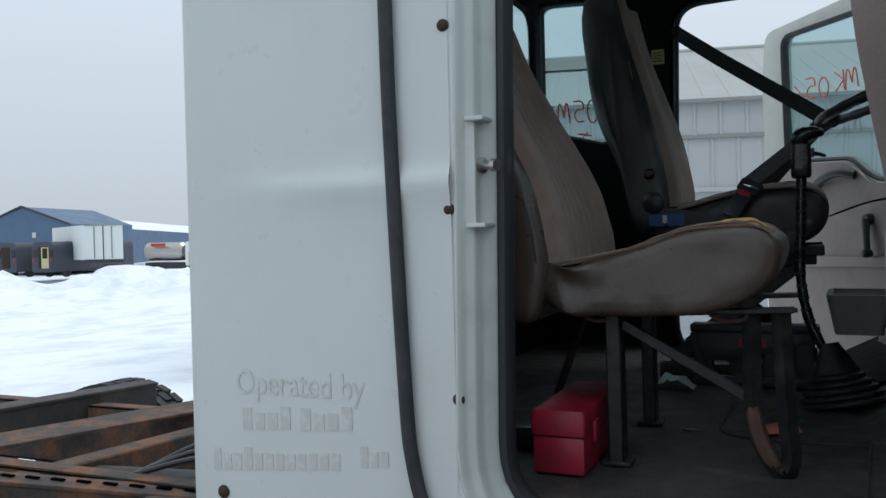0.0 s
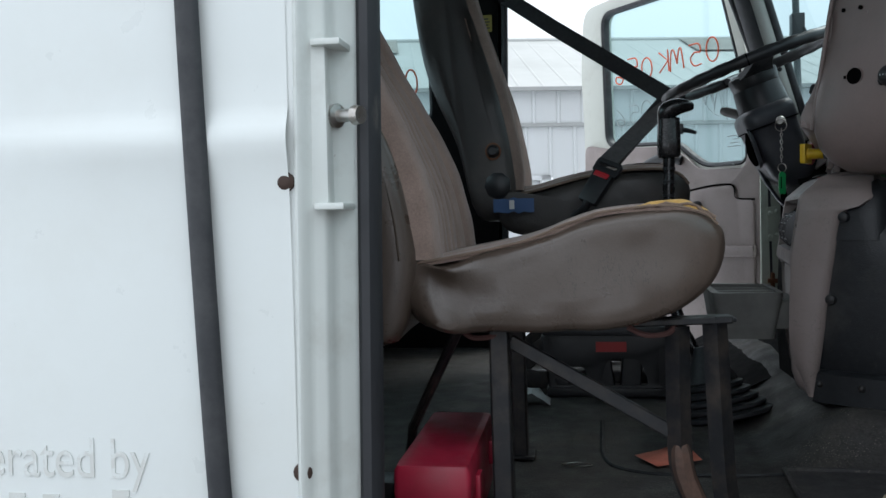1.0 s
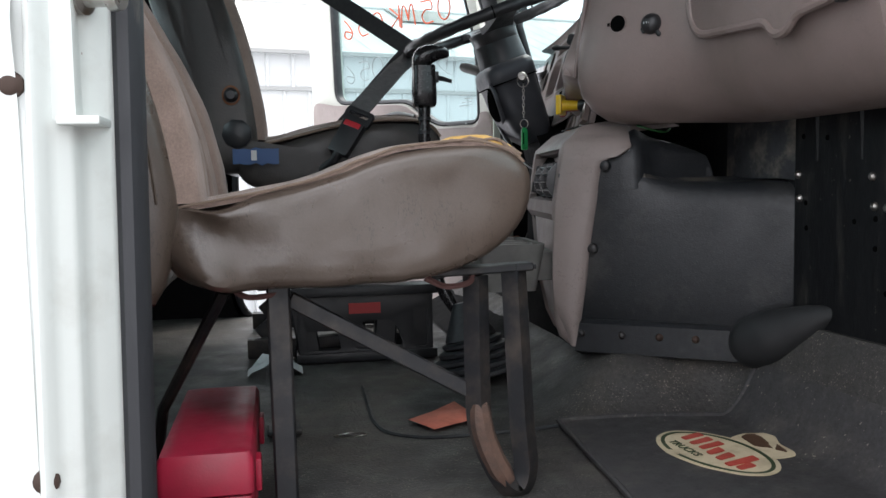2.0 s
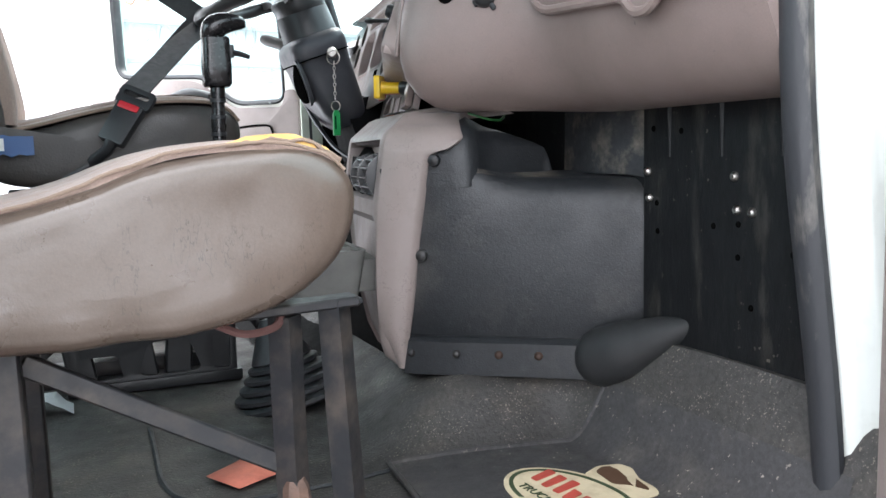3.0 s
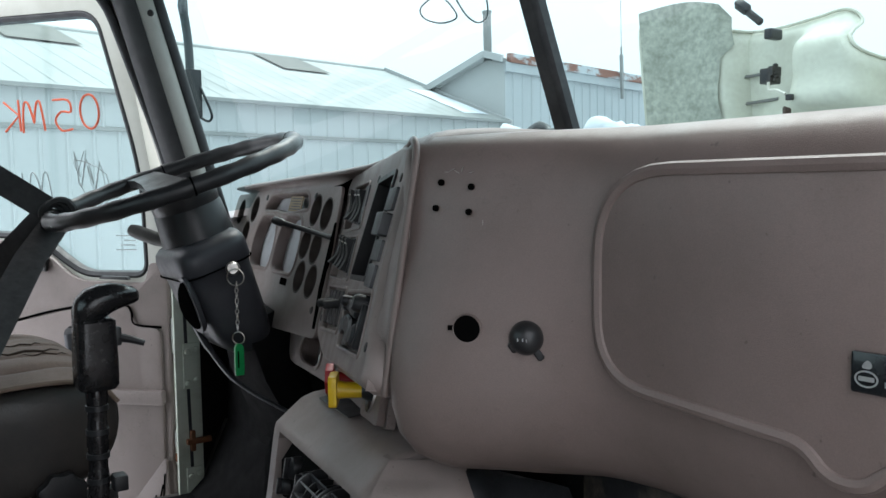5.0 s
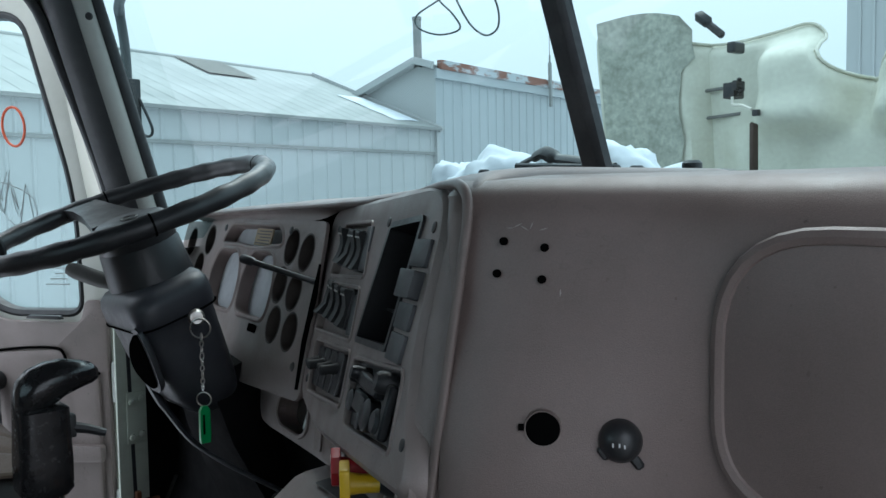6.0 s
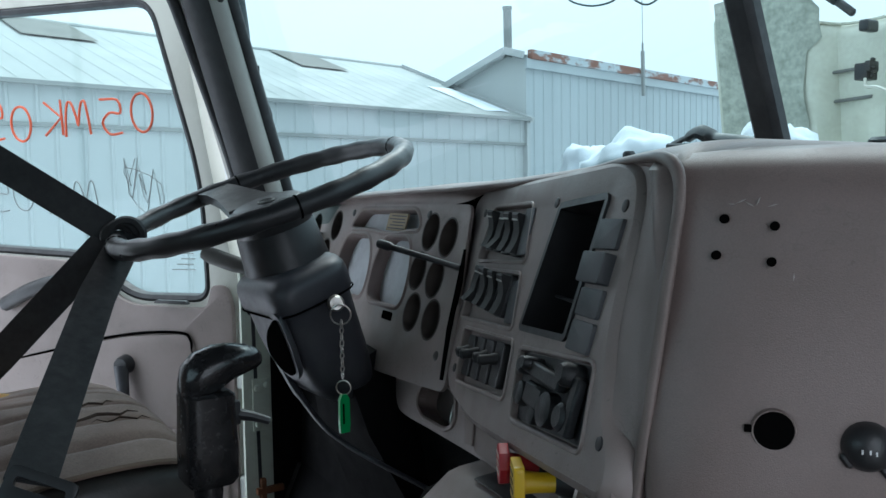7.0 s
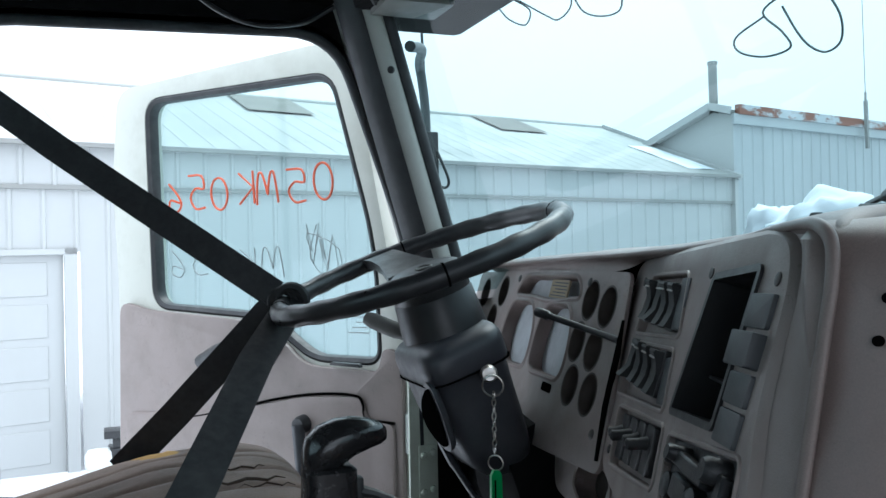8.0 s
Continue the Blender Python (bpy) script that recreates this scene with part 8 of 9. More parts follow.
rows = []
for f in [k / 90 for k in range(91)]:
    row = []
    for y, zt in line:
        z = zt - f * (zt + 0.35)
        e = abs(y - HC)
        row.append((hood_x(e, z) + 0.05 * math.exp(-(f / 0.012) ** 2) + 0.005 * noise.noise((y * 5, z * 5, 0)), HC + (y - HC) * (1 - 0.10 * min(1.0, f * 2)), z))
    rows.append(row)
put("shell", loft(rows, closed=False, caps=False), FIBER, hood, "cream fibreglass underside")
put("rim", tube([(hood_x(abs(y - HC), z) + 0.03, y, z - 0.002) for y, z in line], 0.0065, 8), FIBER, hood)
patch = []
for f in [k / 18 for k in range(19)]:
    z = 1.55 - f * 1.0
    w = 0.31 + 0.03 * noise.noise((f * 7, 1, 1)) + (0.04 if 0.02 < f < 0.2 else 0) - 0.05 * f
    k_ = 1 - 0.10 * min(1.0, 2 * (1.55 - z) / 1.90)
    patch.append([(hood_x(abs(y - HC), z) - 0.012, HC + (y - HC) * k_, z + 0.03 * math.sin(math.pi * g) * (1 - f)) for g, y in [(q / 8, 3.892 - q / 8 * w) for q in range(9)]])
put("raw_edge", loft(patch, closed=False, caps=False), FIBER_DARK, hood, "raw grey fibreglass fender flange")
for z in (1.252, 1.142):
    put("stiffener", tube([(HX + 0.075, 3.575, z - 0.002), (HX + 0.085, 3.48, z + 0.002), (HX + 0.085, 3.365, z + 0.008)], 0.008, 8, flat=0.7), PILLAR_TRIM, hood)
latch = put("latch_block", join(box((HX - 0.05, 3.312, 1.198), (HX + 0.02, 3.362, 1.258), 0.006), box((HX - 0.06, 3.298, 1.225), (HX, 3.318, 1.262), 0.004)), DARK_METAL, hood, "black latch block")
for dy, dz in ((-0.024, 1.21), (-0.022, 1.236), (-0.030, 1.222), (-0.020, 1.266)):
    put("bolt", lathe((HX - 0.03, 3.312 + dy * 0.6, dz), (HX - 0.05, 3.312 + dy * 0.6, dz), [(0, 0.007), (0.7, 0.007), (1, 0.004)], 8), DARK_METAL, latch)
put("cable", tube(smooth_path([(HX - 0.06, 3.315, 1.20), (HX - 0.07, 3.305, 1.17), (HX - 0.12, 3.24, 1.16), (HX - 0.14, 3.19, 1.14)], 5), 0.006, 6), PALE, hood)
put("bracket", box((HX - 0.15, 3.160, 1.115), (HX - 0.13, 3.185, 1.138), 0.004), DARK_METAL, hood)
put("strap", beam((HX - 0.16, 3.17, 1.09), (HX - 0.20, 3.145, 0.82), 0.014, 0.046, 0.006, up=(1, 0, 0)), RUSTY_SCREW, hood, "dark weathered strap")
put("grommet", box((HX - 0.02, 3.332, 1.374), (HX + 0.06, 3.367, 1.416), 0.010, 3), SOFT_BLACK, hood)
put("hood_handle", join(beam((HX + 0.05, 3.545, 1.560), (HX + 0.05, 3.475, 1.505), 0.045, 0.045, 0.018), beam((HX + 0.05, 3.50, 1.520), (HX + 0.05, 3.42, 1.452), 0.022, 0.03, 0.008)), DARK_METAL, hood, "black hood latch handle")
for y in (HC - 0.5, HC + 0.5):
    put("hood_stand", beam((HX - 0.3, y, -0.33), (HX - 0.9, y, GROUND + 0.4), 0.08, 0.12), DARK_METAL, hood)

RUSTY = material("rusty_steel", (0.055, 0.045, 0.04), 0.8, 0.1, bump=0.5, bump_scale=60, stain=(0.20, 0.085, 0.035), stain_scale=7, stain_amount=0.75, stain_lo=0.46, stain_hi=0.62, grain=0.2, grain_scale=80)
GRIME = material("oily_steel", (0.02, 0.02, 0.021), 0.65, bump=0.4, bump_scale=50, stain=(0.09, 0.055, 0.035), stain_scale=8, stain_amount=0.6)
chassis = thing("truck_chassis", "rusty bare truck chassis frame behind the cab", "truck chassis", at=(-2.0, YC, GROUND))
for y, w in ((1.97, 0.075), (2.79, 0.075)):
    put("frame_rail", join(box((-6.5, y - w / 2, -0.50), (1.9, y - w / 2 + 0.012, -0.24), 0.003), box((-6.5, y - w / 2, -0.252), (1.9, y + w / 2, -0.24), 0.003), box((-6.5, y - w / 2, -0.50), (1.9, y + w / 2, -0.488), 0.003)), RUSTY, chassis, "rusty frame rail")
put("ramp", join(beam((-3.02, 1.30, -0.285), (-2.47, 3.07, -0.275), 0.05, 0.16, 0.006), beam((-3.04, 1.30, -0.205), (-2.50, 3.08, -0.197), 0.12, 0.014, 0.003)), GRIME, chassis, "black channel across the frame")
put("cross_plate", beam((-2.62, 1.40, -0.235), (-1.95, 3.05, -0.232), 0.22, 0.012, 0.003), RUSTY, chassis, "rusty cross plate")
put("cross_member", beam((-2.0, 1.50, -0.30), (-1.75, 2.95, -0.30), 0.10, 0.10, 0.006), RUSTY, chassis)
put("cross_member", beam((-1.35, 1.60, -0.30), (-1.35, 3.1, -0.30), 0.16, 0.10, 0.03), RUSTY, chassis)
put("side_step", join(beam((-2.6, 1.72, -0.225), (-0.95, 1.98, -0.262), 0.09, 0.012, 0.002), beam((-2.6, 1.69, -0.28), (-0.95, 1.95, -0.317), 0.012, 0.11, 0.002)), RUSTY, chassis, "perforated rusty angle")
for k in range(14):
    put("slot", box((-2.35 + 0.085 * k, 1.758 + 0.0134 * k, -0.2235 - 0.0019 * k), (-2.30 + 0.085 * k, 1.770 + 0.0134 * k, -0.2185 - 0.0019 * k), 0.001, 1), SHADE_BLACK, chassis)
put("tank", lathe((-1.9, 2.10, -0.36), (-0.95, 2.25, -0.36), [(0, 0.06), (0.03, 0.09), (0.97, 0.09), (1, 0.06)], 20), GRIME, chassis)
for k in range(3):
    put("air_hose", tube(smooth_path([(-1.6, 2.0 + 0.03 * k, -0.25), (-1.35, 2.05 + 0.03 * k, -0.19 + 0.02 * k), (-1.1, 2.02, -0.22), (-0.85, 2.08 + 0.03 * k, -0.18)], 6), 0.009, 8), SOFT_BLACK, chassis)
TYRE = material("tyre_rubber", (0.02, 0.02, 0.021), 0.8, bump=0.3, bump_scale=80, stain=(0.08, 0.075, 0.07), stain_scale=6)


def road_wheel(x, y, r=0.52, w=0.28):
    wh = thing("road_wheel", "black truck tyre with chunky tread on a steel rim", "wheel", "truck wheels", at=(x, y, GROUND))
    prof = [(0.0, r * 0.62), (0.02, r * 0.8), (0.06, r * 0.95), (0.16, r * 0.99), (0.5, r), (0.84, r * 0.99), (0.94, r * 0.95), (0.98, r * 0.8), (1.0, r * 0.62)]
    tyre = put("tyre", lathe((x, y - w / 2, GROUND + r), (x, y + w / 2, GROUND + r), prof, 48, True), TYRE, wh)
    blocks = []
    for k in range(36):
        a = 2 * math.pi * k / 36
        for q in range(4):
            yy = y - w / 2 + w * (0.14 + 0.2 * q)
            m = Matrix.Translation((x, yy, GROUND + r)) @ pose(0, 0, 0, 0, -math.degrees(a) + (3 if q % 2 else 0), 0)
            blocks.append(box((r - 0.012, 0, -0.033), (r + 0.012, w * 0.15, 0.033), 0, 1, m))
    out = fresh()
    for b in blocks:
        me = bpy.data.meshes.new("tmp")
        b.to_mesh(me)
        b.free()
        out.from_mesh(me)
        bpy.data.meshes.remove(me)
    put("tread", out, TYRE, tyre, smooth=0)
    put("rim", lathe((x, y - w * 0.35, GROUND + r), (x, y + w * 0.35, GROUND + r), [(0, 0.26), (0.1, 0.30), (0.5, 0.2), (0.9, 0.30), (1, 0.26)], 32), RUSTY, wh)
    return wh


for x, y in ((-2.95, 3.36), (-2.95, 1.38), (-4.3, 3.36), (-4.3, 1.38), (1.35, 1.45), (1.35, 3.31)):
    road_wheel(x, y, 0.49)
put("axle", join(tube([(-2.95, 1.3, GROUND + 0.49), (-2.95, 3.42, GROUND + 0.49)], 0.07, 12), tube([(-4.3, 1.3, GROUND + 0.49), (-4.3, 3.42, GROUND + 0.49)], 0.07, 12), tube([(1.35, 1.4, GROUND + 0.5), (1.35, 3.36, GROUND + 0.5)], 0.06, 12)), GRIME, chassis)

# ---- yard ----
def yard_height(x, y):
    drop = 1.55 * min(1, max(0, (-x - 6) / 34)) ** 1.1
    ridge = 0.0
    along = (-x) * 0.76 + y * 0.65
    if x < -4:
        ridge = 1.5 * math.exp(-((along - 38) / 5.5) ** 2) * (0.75 + 0.5 * noise.noise((x * 0.25, y * 0.25, 0))) + 0.45 * math.exp(-((along - 27) / 5) ** 2) * (0.6 + 0.6 * noise.noise((x * 0.3, y * 0.3, 4)))
    rough_ = 0.05 * noise.noise((x * 0.6, y * 0.6, 0)) + 0.02 * noise.noise((x * 2.3, y * 2.3, 2))
    lumps = 0.46 * max(0, ridge) * noise.noise((x * 1.1, y * 1.1, 7)) + 0.36 * max(0, ridge) * noise.noise((x * 3.1, y * 3.1, 8))
    near = min(1, max(0, (math.hypot(x, y - 2.4) - 2.5) / 4))
    return GROUND - drop + ridge + lumps + rough_ * near


axis_x = [-400, -250, -160, -120, -95] + [-80 + 0.6 * k for k in range(125)] + [-5 + 0.5 * k for k in range(60)] + [26, 30, 40, 60, 100, 200, 400]
axis_y = [-400, -200, -100, -50, -25, -12, -6, -3] + [0.5 * k for k in range(80)] + [40 + 0.8 * k for k in range(50)] + [82, 90, 120, 200, 400]
tagged(part("ground", loft([[(x, y, yard_height(x, y)) for y in axis_y] for x in axis_x], closed=False, caps=False), SNOW, None), "snow-covered yard with ploughed banks and slush", "ground", kind="structure")

# unseen dark ground, added so less light bounces off snow into the cab
DARK_GROUND = material("dark_ground", (0.10, 0.098, 0.095), 0.6, bump=0.5, bump_scale=9, stain=(0.30, 0.295, 0.285), stain_scale=1.1, stain_amount=0.6, stain_lo=0.56, stain_hi=0.72, grain=0.2, grain_scale=12)
patch_x = [-5 + 0.5 * k for k in range(37)]
patch_y = [-13 + 0.5 * k for k in range(30)]
tagged(part("pavement", loft([[(x, y, yard_height(x, y) + 0.012) for y in patch_y] for x in patch_x], closed=False, caps=False), DARK_GROUND, None), "unseen dark ground added to cut light bounced into the cab", "pavement", kind="structure")

# the white metal garage beside the truck
WD, WN = Vector((0.9767, 0.2146, 0)), Vector((-0.2146, 0.9767, 0))
W0 = Vector((-0.402, 10.87, 0.09))


def at_wall(s, b, z):
    return W0 + WD * s + WN * b + Vector((0, 0, z))


ROOF = material("white_roof", (0.31, 0.32, 0.305), 0.55, stain=(0.24, 0.25, 0.235), stain_scale=0.5, stain_amount=0.5)
SKYLIGHT = material("fibreglass_skylight", (0.22, 0.21, 0.19), 0.8, spec=0.2, stain=(0.14, 0.135, 0.12), stain_scale=3)
GREY_TRIM = material("grey_flashing", (0.24, 0.245, 0.235), 0.6, stain=(0.22, 0.22, 0.2), stain_scale=2)
FADED = material("bluish_siding", (0.38, 0.405, 0.41), 0.5, stain=(0.30, 0.32, 0.325), stain_scale=0.8, stain_amount=0.5, stretch=(1, 1, 0.2))


def ribbed(s0, s1, z0, z1, b, pitch=0.3, depth=0.02, z1b=None):
    """Ribbed sheet wall between s0 and s1, facing the truck."""
    xs = []
    s = s0
    while s < s1:
        for ds, d in ((0.0, 0.0), (pitch * 0.80, 0.0), (pitch * 0.86, depth), (pitch * 0.94, depth)):
            if s + ds <= s1:
                xs.append((s + ds, d))
        s += pitch
    xs.append((s1, 0.0))
    return loft([[at_wall(q, b - d, z0) for q, d in xs], [at_wall(q, b - d, z1) for q, d in xs]], closed=False, caps=False)


garage = thing("garage", "long white metal-clad garage with gable roof and skylights", "building", at=at_wall(4, 3, GROUND))
put("wall", ribbed(-6.0, -4.6, GROUND - 0.3, 1.44, 0.0), SIDING, garage, "white ribbed metal wall")
put("wall", ribbed(0.2, 10.28, GROUND - 0.3, 1.44, 0.0), SIDING, garage, "white ribbed metal wall")
put("wall", ribbed(-6.0, 10.28, 1.47, 1.88, -0.03), SIDING, garage, "upper band of white ribbed metal")
put("wall", ribbed(-4.6, 0.2, 0.82, 1.44, 0.0), SIDING, garage)
put("gable_wall", loft([[at_wall(10.28, 0, GROUND - 0.3), at_wall(10.28, 6.0, GROUND - 0.3)], [at_wall(10.28, 0, 1.88), at_wall(10.28, 6.0, 1.88)], [at_wall(10.28, 2.9, 3.05), at_wall(10.28, 3.1, 3.05)]], closed=False, caps=False), SIDING, garage)
put("belt_trim", box((-6.0, -0.05, 1.43), (10.29, 0.0, 1.475), 0.004, 1, frame_of(W0, WD, WN)), GREY_TRIM, garage, "grey flashing strip")
roof = put("roof", loft([[at_wall(s, -0.12, 1.88), at_wall(s, 3.0, 3.08), at_wall(s, 6.1, 1.88)] for s in [-6 + 0.3 * k for k in range(54)] + [10.1, 10.34]], closed=False, caps=False), ROOF, garage, "snow-dusted white metal roof")
for k in range(53):
    s = -5.9 + 0.3 * k
    put("roof_rib", loft([[at_wall(s - 0.02, -0.13, 1.879), at_wall(s, -0.13, 1.886), at_wall(s + 0.02, -0.13, 1.879)], [at_wall(s - 0.02, 3.0, 3.079), at_wall(s, 3.0, 3.086), at_wall(s + 0.02, 3.0, 3.079)]], closed=False, caps=False), ROOF, roof)
put("ridge_cap", tube([at_wall(-6, 3.0, 3.09), at_wall(10.34, 3.0, 3.09)], 0.05, 8, flat=0.5), ROOF, roof)
put("gutter", box((-6.0, -0.16, 1.845), (10.34, -0.11, 1.895), 0.006, 1, frame_of(W0, WD, WN)), GREY_TRIM, roof)
for s in (-2.6, 2.75, 7.1):
    z_of = lambda b: 1.88 + (b + 0.12) * 1.2 / 3.12 + 0.03
    put("skylight", loft([[at_wall(s, 2.0, z_of(2.0)), at_wall(s + 1.0, 2.0, z_of(2.0))], [at_wall(s + 0.05, 2.95, z_of(2.95)), at_wall(s + 1.0, 2.95, z_of(2.95))]], closed=False, caps=False), SKYLIGHT, roof, "weathered translucent roof panel")
put("gable_wall", loft([[at_wall(-6.0, 0, GROUND - 0.3), at_wall(-6.0, 6.0, GROUND - 0.3)], [at_wall(-6.0, 0, 1.88), at_wall(-6.0, 6.0, 1.88)], [at_wall(-6.0, 2.9, 3.05), at_wall(-6.0, 3.1, 3.05)]], closed=False, caps=False), SIDING, garage)
put("rake_trim", join(beam(at_wall(10.36, -0.14, 1.86), at_wall(10.36, 3.0, 3.10), 0.10, 0.10, 0.005), box((10.28, -0.09, GROUND - 0.3), (10.36, 0.01, 1.90), 0.004, 1, frame_of(W0, WD, WN))), SIDING, garage)
put("snow_patch", loft([[at_wall(s, b, 1.88 + (b + 0.12) * 1.2 / 3.12 + 0.012 + 0.012 * noise.noise((s * 3, b * 3, 0))) for b in [0.2 + 0.15 * k for k in range(10)]] for s in [9.5 + 0.06 * k for k in range(12)]], closed=False, caps=False), SNOW, roof)
gdoor = put("garage_door", box((-4.55, 0.04, GROUND - 0.2), (0.05, 0.08, 0.81), 0.004, 1, frame_of(W0, WD, WN)), SIDING, garage, "white sectional garage door")
for k in range(5):
    for q in range(5):
        put("door_panel", box((-4.45 + 0.9 * q, 0.030, GROUND + 0.0 + 0.41 * k), (-3.70 + 0.9 * q, 0.041, GROUND + 0.33 + 0.41 * k), 0.008, 1, frame_of(W0, WD, WN)), SIDING, gdoor)
put("door_casing", join(box((0.05, -0.03, GROUND - 0.2), (0.17, 0.02, 0.85), 0.004, 1, frame_of(W0, WD, WN)), box((-4.7, -0.03, 0.79), (0.17, 0.02, 0.85), 0.004, 1, frame_of(W0, WD, WN))), SIDING, garage)

shed = thing("metal_shed", "tall bluish-white metal building with a rusty roof edge", "building", at=at_wall(16, 3, GROUND))
put("wall", ribbed(10.38, 26.0, GROUND - 0.3, 2.78, 0.02, 0.28, 0.02), FADED, shed, "bluish ribbed metal wall")
put("gable_wall", loft([[at_wall(10.37, 0.0, GROUND), at_wall(10.37, 0.0, 2.90), at_wall(10.37, 0.4, 3.0)], [at_wall(10.37, 3.5, GROUND), at_wall(10.37, 3.5, 1.95), at_wall(10.37, 3.5, 1.97)]], closed=False, caps=False), SIDING, shed)
RUST_EDGE = material("rusty_flashing", (0.42, 0.45, 0.46), 0.7, stain=(0.20, 0.075, 0.045), stain_scale=1.3, stain_amount=0.95, stain_lo=0.44, stain_hi=0.52, stretch=(1, 1, 2.5))
put("eave_flashing", box((10.42, -0.10, 2.92), (26.0, 0.0, 3.08), 0.006, 1, frame_of(W0, WD, WN)), RUST_EDGE, shed, "rust-streaked eave flashing")
put("fascia", box((10.33, -0.06, 2.76), (26.0, 0.0, 2.93), 0.004, 1, frame_of(W0, WD, WN)), FADED, shed)
put("roof", loft([[at_wall(10.22, -0.05, 2.98), at_wall(10.22, 0.35, 3.10), at_wall(10.22, 3.6, 1.98)], [at_wall(26.0, -0.05, 2.98), at_wall(26.0, 0.35, 3.10), at_wall(26.0, 3.6, 1.98)]], closed=False, caps=False), ROOF, shed)
put("gable_trim", join(beam(at_wall(10.22, 0.35, 3.09), at_wall(10.22, 3.6, 1.97), 0.06, 0.12, 0.004), beam(at_wall(10.22, -0.06, 2.97), at_wall(10.22, 0.35, 3.09), 0.06, 0.12, 0.004)), SIDING, shed)
put("chimney", lathe(at_wall(10.52, 0.5, 2.85), at_wall(10.50, 0.5, 3.90), [(0, 0.075), (0.94, 0.075), (0.95, 0.085), (1, 0.085)], 14), GREY_TRIM, shed, "grey metal flue pipe")
put("mast", join(beam(at_wall(14.1, -0.16, 2.52), at_wall(14.06, -0.16, 3.42), 0.06, 0.06, 0.004), beam(at_wall(14.06, -0.16, 3.40), at_wall(14.06, -0.16, 3.58), 0.03, 0.03)), GREY_TRIM, shed, "grey mast on the wall")
put("mast_wire", tube([at_wall(14.06, -0.16, 3.5), at_wall(14.0, -0.16, 5.6)], 0.008, 6), GREY_TRIM, shed)
tall = thing("tall_wall", "white corrugated building beyond the hood", "building", at=(18, 8, GROUND))
put("wall", box((16.0, 5.2, GROUND - 0.3), (16.4, 8.82, 7.0), 0.01), SIDING, tall)
for k in range(14):
    put("rib", box((15.97, 5.3 + 0.25 * k, GROUND), (16.01, 5.35 + 0.25 * k, 7.0), 0.004, 1), SIDING, tall)

# far side of the yard: bus, van body, lorries and a blue shed
BLUE = material("blue_cladding", (0.07, 0.12, 0.20), 0.55, stain=(0.05, 0.09, 0.15), stain_scale=0.2)
BUS_Y = material("bus_yellow", (0.52, 0.27, 0.03), 0.5, stain=(0.3, 0.17, 0.04), stain_scale=2)
BUS_D = material("bus_primer", (0.05, 0.055, 0.075), 0.6)
far_g = -2.75


EYE_0 = Vector((0.27, 0.04, 0.45))


def away(x, y, z, k):
    """A place k times as far along the same bearing."""
    return EYE_0 + (Vector((x, y, z)) - EYE_0) * k


barn = thing("blue_barn", "long blue metal barn with snowy roof", "building", at=(-64, 64, far_g))
put("wall", loft([[(-81.2, 66, far_g), (-68.4, 66, far_g), (-68.4, 66, 2.03), (-74.8, 66, 3.97), (-81.2, 66, 2.03)], [(-86, 80, far_g), (-73, 80, far_g), (-73, 80, 2.03), (-79, 80, 3.97), (-86, 80, 2.03)]]), BLUE, barn, "blue metal gable end")
put("gable_trim", join(beam((-81.6, 65.9, 1.96), (-74.8, 65.9, 4.03), 0.2, 0.16, 0.01), beam((-74.8, 65.9, 4.03), (-68.0, 65.9, 1.96), 0.2, 0.16, 0.01)), DARK_METAL, barn)
eave = [(-68.4, 66.2, 1.9), tuple(away(-53.5, 66, 0.98, 1.8)), tuple(away(-40.0, 66, 0.45, 2.6))]
foot = [(x, y, far_g) for x, y, z in eave]
put("long_wall", loft([foot, eave], closed=False, caps=False), BLUE, barn, "long blue side wall")
put("roof", loft([eave, [tuple(away(-68.7, 66, 2.89, 1.1)), tuple(away(-53.5, 66, 1.64, 1.95)), tuple(away(-40.0, 66, 0.95, 2.8))]], closed=False, caps=False), SNOW, barn, "snow-covered roof")
for x in (-73.2, -70.4):
    put("window", box((x - 0.25, 65.95, 0.7), (x + 0.25, 66.05, 1.25), 0.02), LABEL, barn)


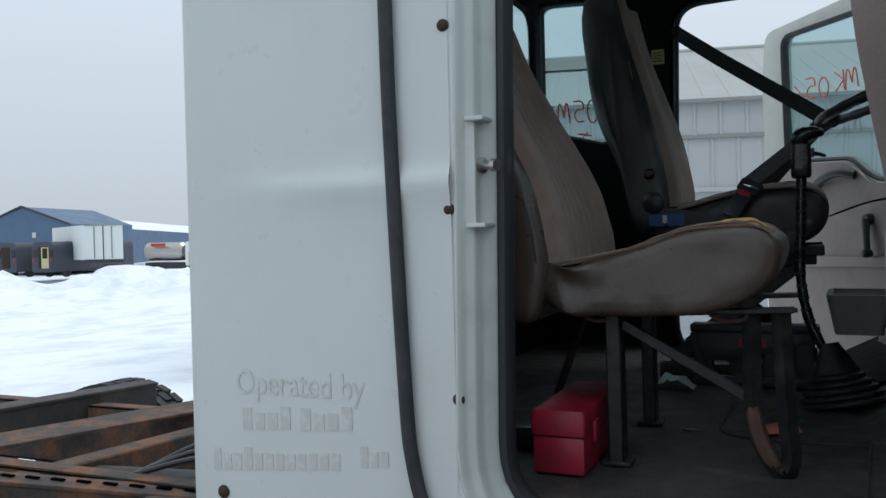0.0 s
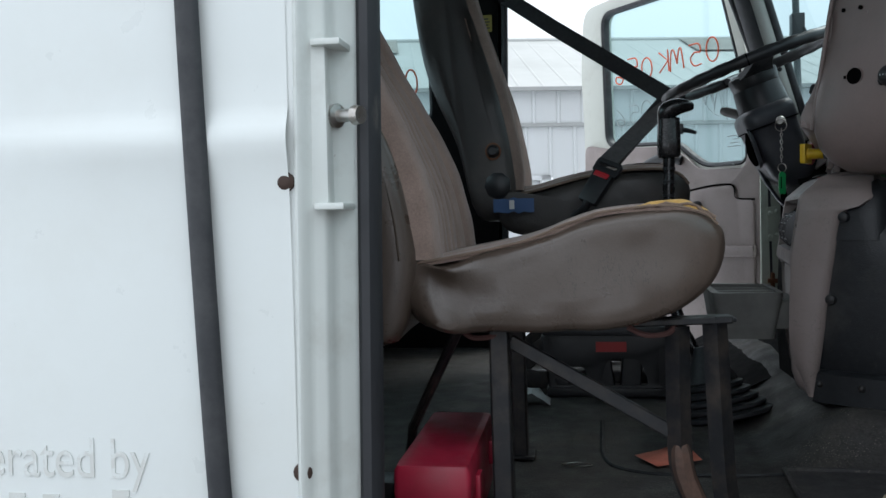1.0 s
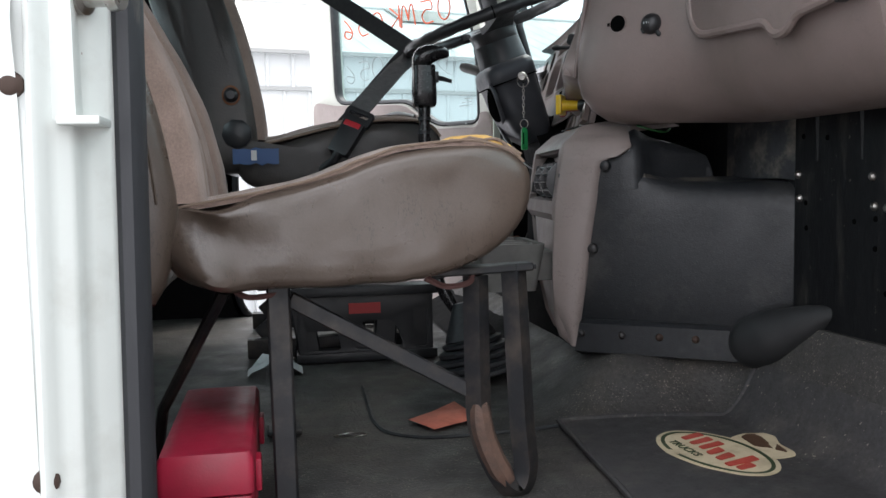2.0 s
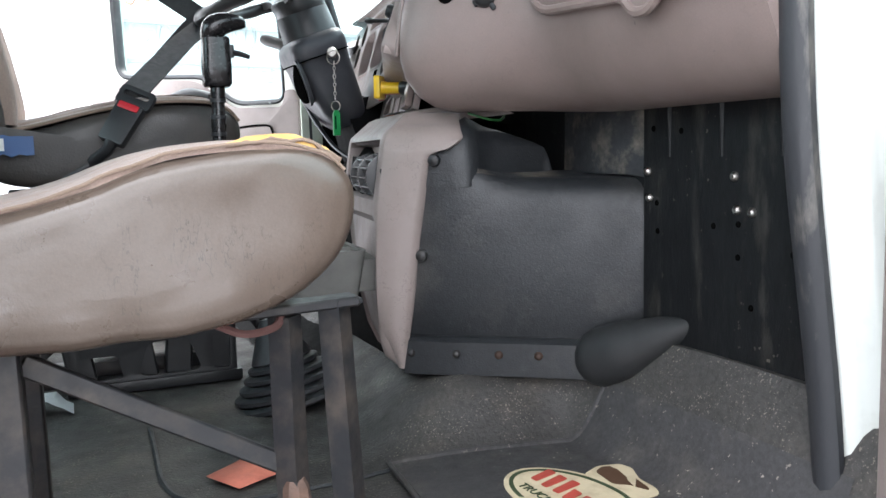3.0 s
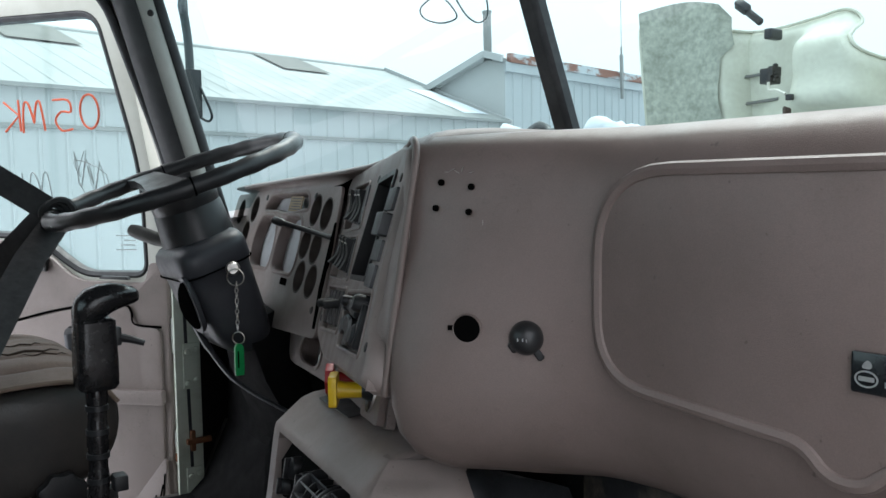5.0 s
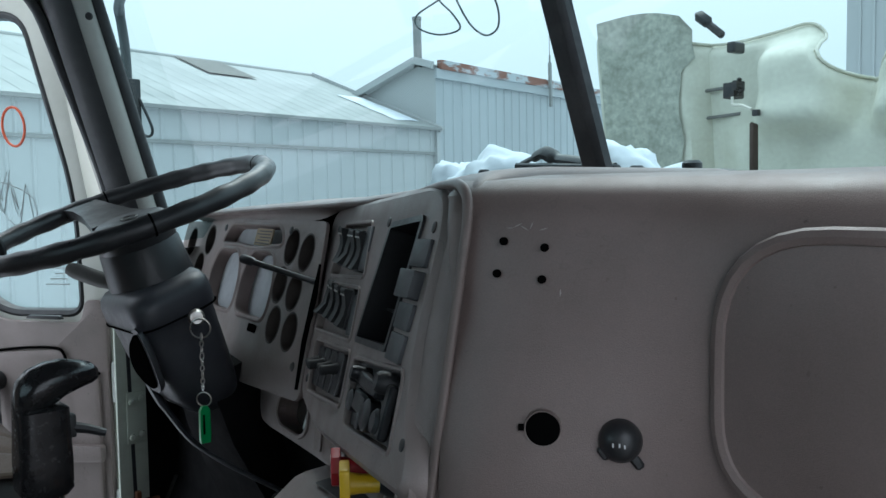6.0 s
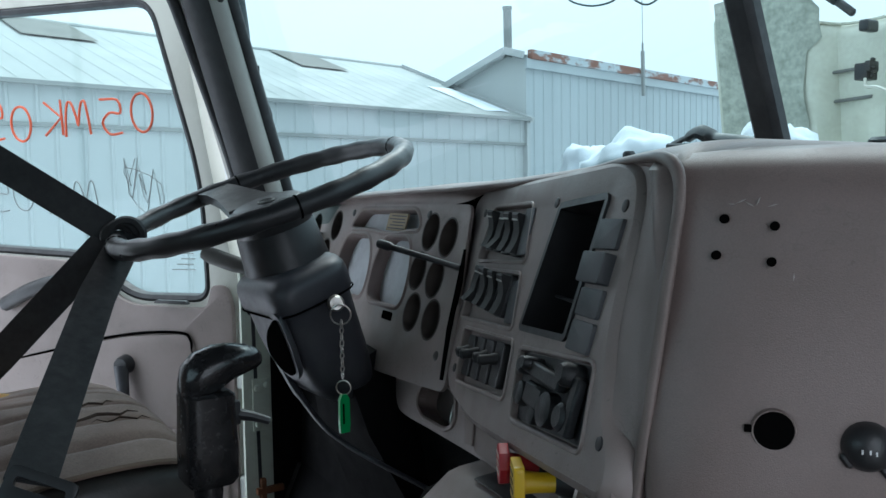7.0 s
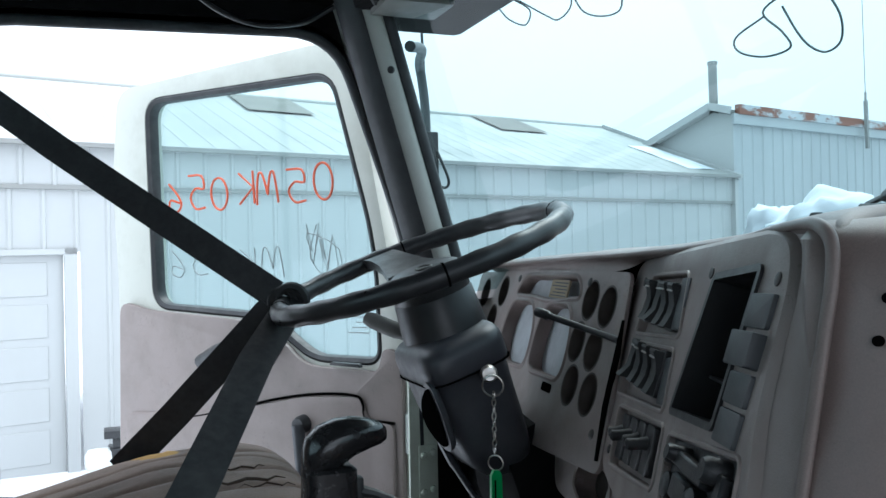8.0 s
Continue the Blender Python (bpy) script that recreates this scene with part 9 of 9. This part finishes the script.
def school_bus(x, open_door):
    bus = thing("school_bus", "dark-painted old school bus seen from behind", "bus", "buses", at=(x, 52, far_g))
    put("body", loft([[(x + a, y, far_g + z) for a, z in rounded([(-1.2, 0.45), (1.2, 0.45), (1.2, 2.6), (0.95, 2.95), (-0.95, 2.95), (-1.2, 2.6)], 0.2, 3)] for y in (52, 61)]), BUS_D, bus)
    put("side", box((x - 1.25, 52.2, far_g + 0.9), (x - 1.21, 60.5, far_g + 2.75), 0.01), BUS_Y, bus, "yellow side")
    for k in range(7):
        put("window", box((x - 1.29, 52.6 + k * 1.1, far_g + 1.7), (x - 1.26, 53.4 + k * 1.1, far_g + 2.4), 0.01), LABEL, bus)
    put("doorway", box((x - 0.45, 51.95, far_g + 0.8), (x + 0.45, 52.02, far_g + 2.55), 0.02), material("bus_inside", (0.03, 0.02, 0.012), 0.9), bus)
    for s in (-0.85, 0.85):
        put("window", box((x + s - 0.28, 51.96, far_g + 1.7), (x + s + 0.28, 52.01, far_g + 2.35), 0.02), DARK_METAL, bus)
        put("lamp", lathe((x + s * 1.15, 52.0, far_g + 1.45), (x + s * 1.15, 51.93, far_g + 1.45), [(0, 0.11), (1, 0.1)], 12), RED_KNOB, bus)
        put("wheel", lathe((x + s, 53.5, far_g + 0.45), (x + s * 1.25, 53.5, far_g + 0.45), [(0, 0.45), (1, 0.45)], 16), TYRE, bus)
    if open_door:
        put("rear_door", join(box((x + 0.6, 51.3, far_g + 0.8), (x + 1.35, 51.36, far_g + 1.6), 0.02), box((x + 0.6, 51.3, far_g + 1.6), (x + 0.68, 51.36, far_g + 2.5), 0.01), box((x + 1.27, 51.3, far_g + 1.6), (x + 1.35, 51.36, far_g + 2.5), 0.01), box((x + 0.6, 51.3, far_g + 2.42), (x + 1.35, 51.36, far_g + 2.5), 0.01)), material("cream_door", (0.5, 0.45, 0.25), 0.5), bus, "open cream rear door")
    return bus


school_bus(-56.75, True)
school_bus(-60.9, False)
van = thing("box_trailer", "white box trailer with double rear doors", "trailer", at=(-50, 52, far_g))
VL, VR, VD = Vector((-52.2, 52, 0)), Vector((-48.3, 52, 0)), Vector((-10.1, 6.2, 0))
put("box", loft([[Vector((p.x, p.y, z)) + VD * f for p, z in ((VL, -1.35), (VR, -1.35), (VR, 1.45), (VL, 1.45))] for f in (0, 1)]), WHITE, van)
put("rear_frame", box((-52.2, 51.93, -1.55), (-48.3, 52.0, -1.3), 0.02), DARK_METAL, van)
put("roof_rail", box((-52.2, 51.93, 1.36), (-48.3, 51.99, 1.47), 0.02), GREY_TRIM, van)
put("seam", box((-50.3, 51.95, -1.3), (-50.24, 51.99, 1.36), 0), DARK_METAL, van)
for x in (-51.2, -49.4):
    put("wheel", lathe((x - 0.3, 53.5, far_g + 0.5), (x + 0.3, 53.5, far_g + 0.5), [(0, 0.5), (1, 0.5)], 18), TYRE, van)
    put("hinge_bar", box((x - 0.03, 51.94, -1.2), (x + 0.03, 51.99, 1.3), 0), GREY_TRIM, van)
put("bumper", box((-51.9, 52.0, -2.2), (-48.6, 52.1, -1.95), 0.02), DARK_METAL, van)
tanker = thing("tank_lorry", "silver and white lorries parked behind the snow bank", "lorry", at=(-45, 54, far_g))
put("tank", lathe((-47.6, 54, far_g + 1.95), (-43.9, 54, far_g + 1.95), [(0, 0.5), (0.05, 0.72), (0.95, 0.72), (1, 0.5)], 20), CHROME, tanker)
put("cab", box((-43.6, 53.5, far_g + 0.8), (-41.8, 55.5, far_g + 2.7), 0.15), WHITE, tanker)
put("chassis", box((-47.6, 53.6, far_g + 0.6), (-41.8, 54.6, far_g + 1.1), 0.03), DARK_METAL, tanker)
put("stripe", box((-46.6, 53.17, far_g + 2.35), (-45.2, 53.22, far_g + 2.6), 0), RED_KNOB, tanker)
put("hatch", box((-43.2, 53.46, far_g + 1.1), (-42.2, 53.5, far_g + 1.9), 0), BUS_Y, tanker)
for x in (-46.8, -42.8):
    put("wheel", lathe((x, 53.4, far_g + 0.5), (x, 54.6, far_g + 0.5), [(0, 0.5), (1, 0.5)], 18), TYRE, tanker)
tender = thing("hose_tender", "black spring rod standing behind the cab window", "hose tender", at=(-1.25, 3.8, GROUND))
put("rod", tube([(-1.25, 3.8, 1.9), (-1.22, 3.78, 0.95), (-1.2, 3.76, GROUND)], 0.016, 10), DARK_METAL, tender)
put("eye", ring((-1.25, 3.8, 1.92), 0.03, (1, 0, 0), 0.006), DARK_METAL, tender)

# the far row of vehicles lies a little further round the yard
turn = Matrix.Translation(EYE_0 + Vector((0, 0, 0.45))) @ Matrix.Rotation(radians(0.85), 4, "Z") @ Matrix.Translation(-EYE_0)
for ob in [o for o in scene.objects if o.parent is None and o.name.split(".")[0] in ("blue_barn", "school_bus", "box_trailer", "tank_lorry")]:
    ob.matrix_basis = turn @ ob.matrix_basis
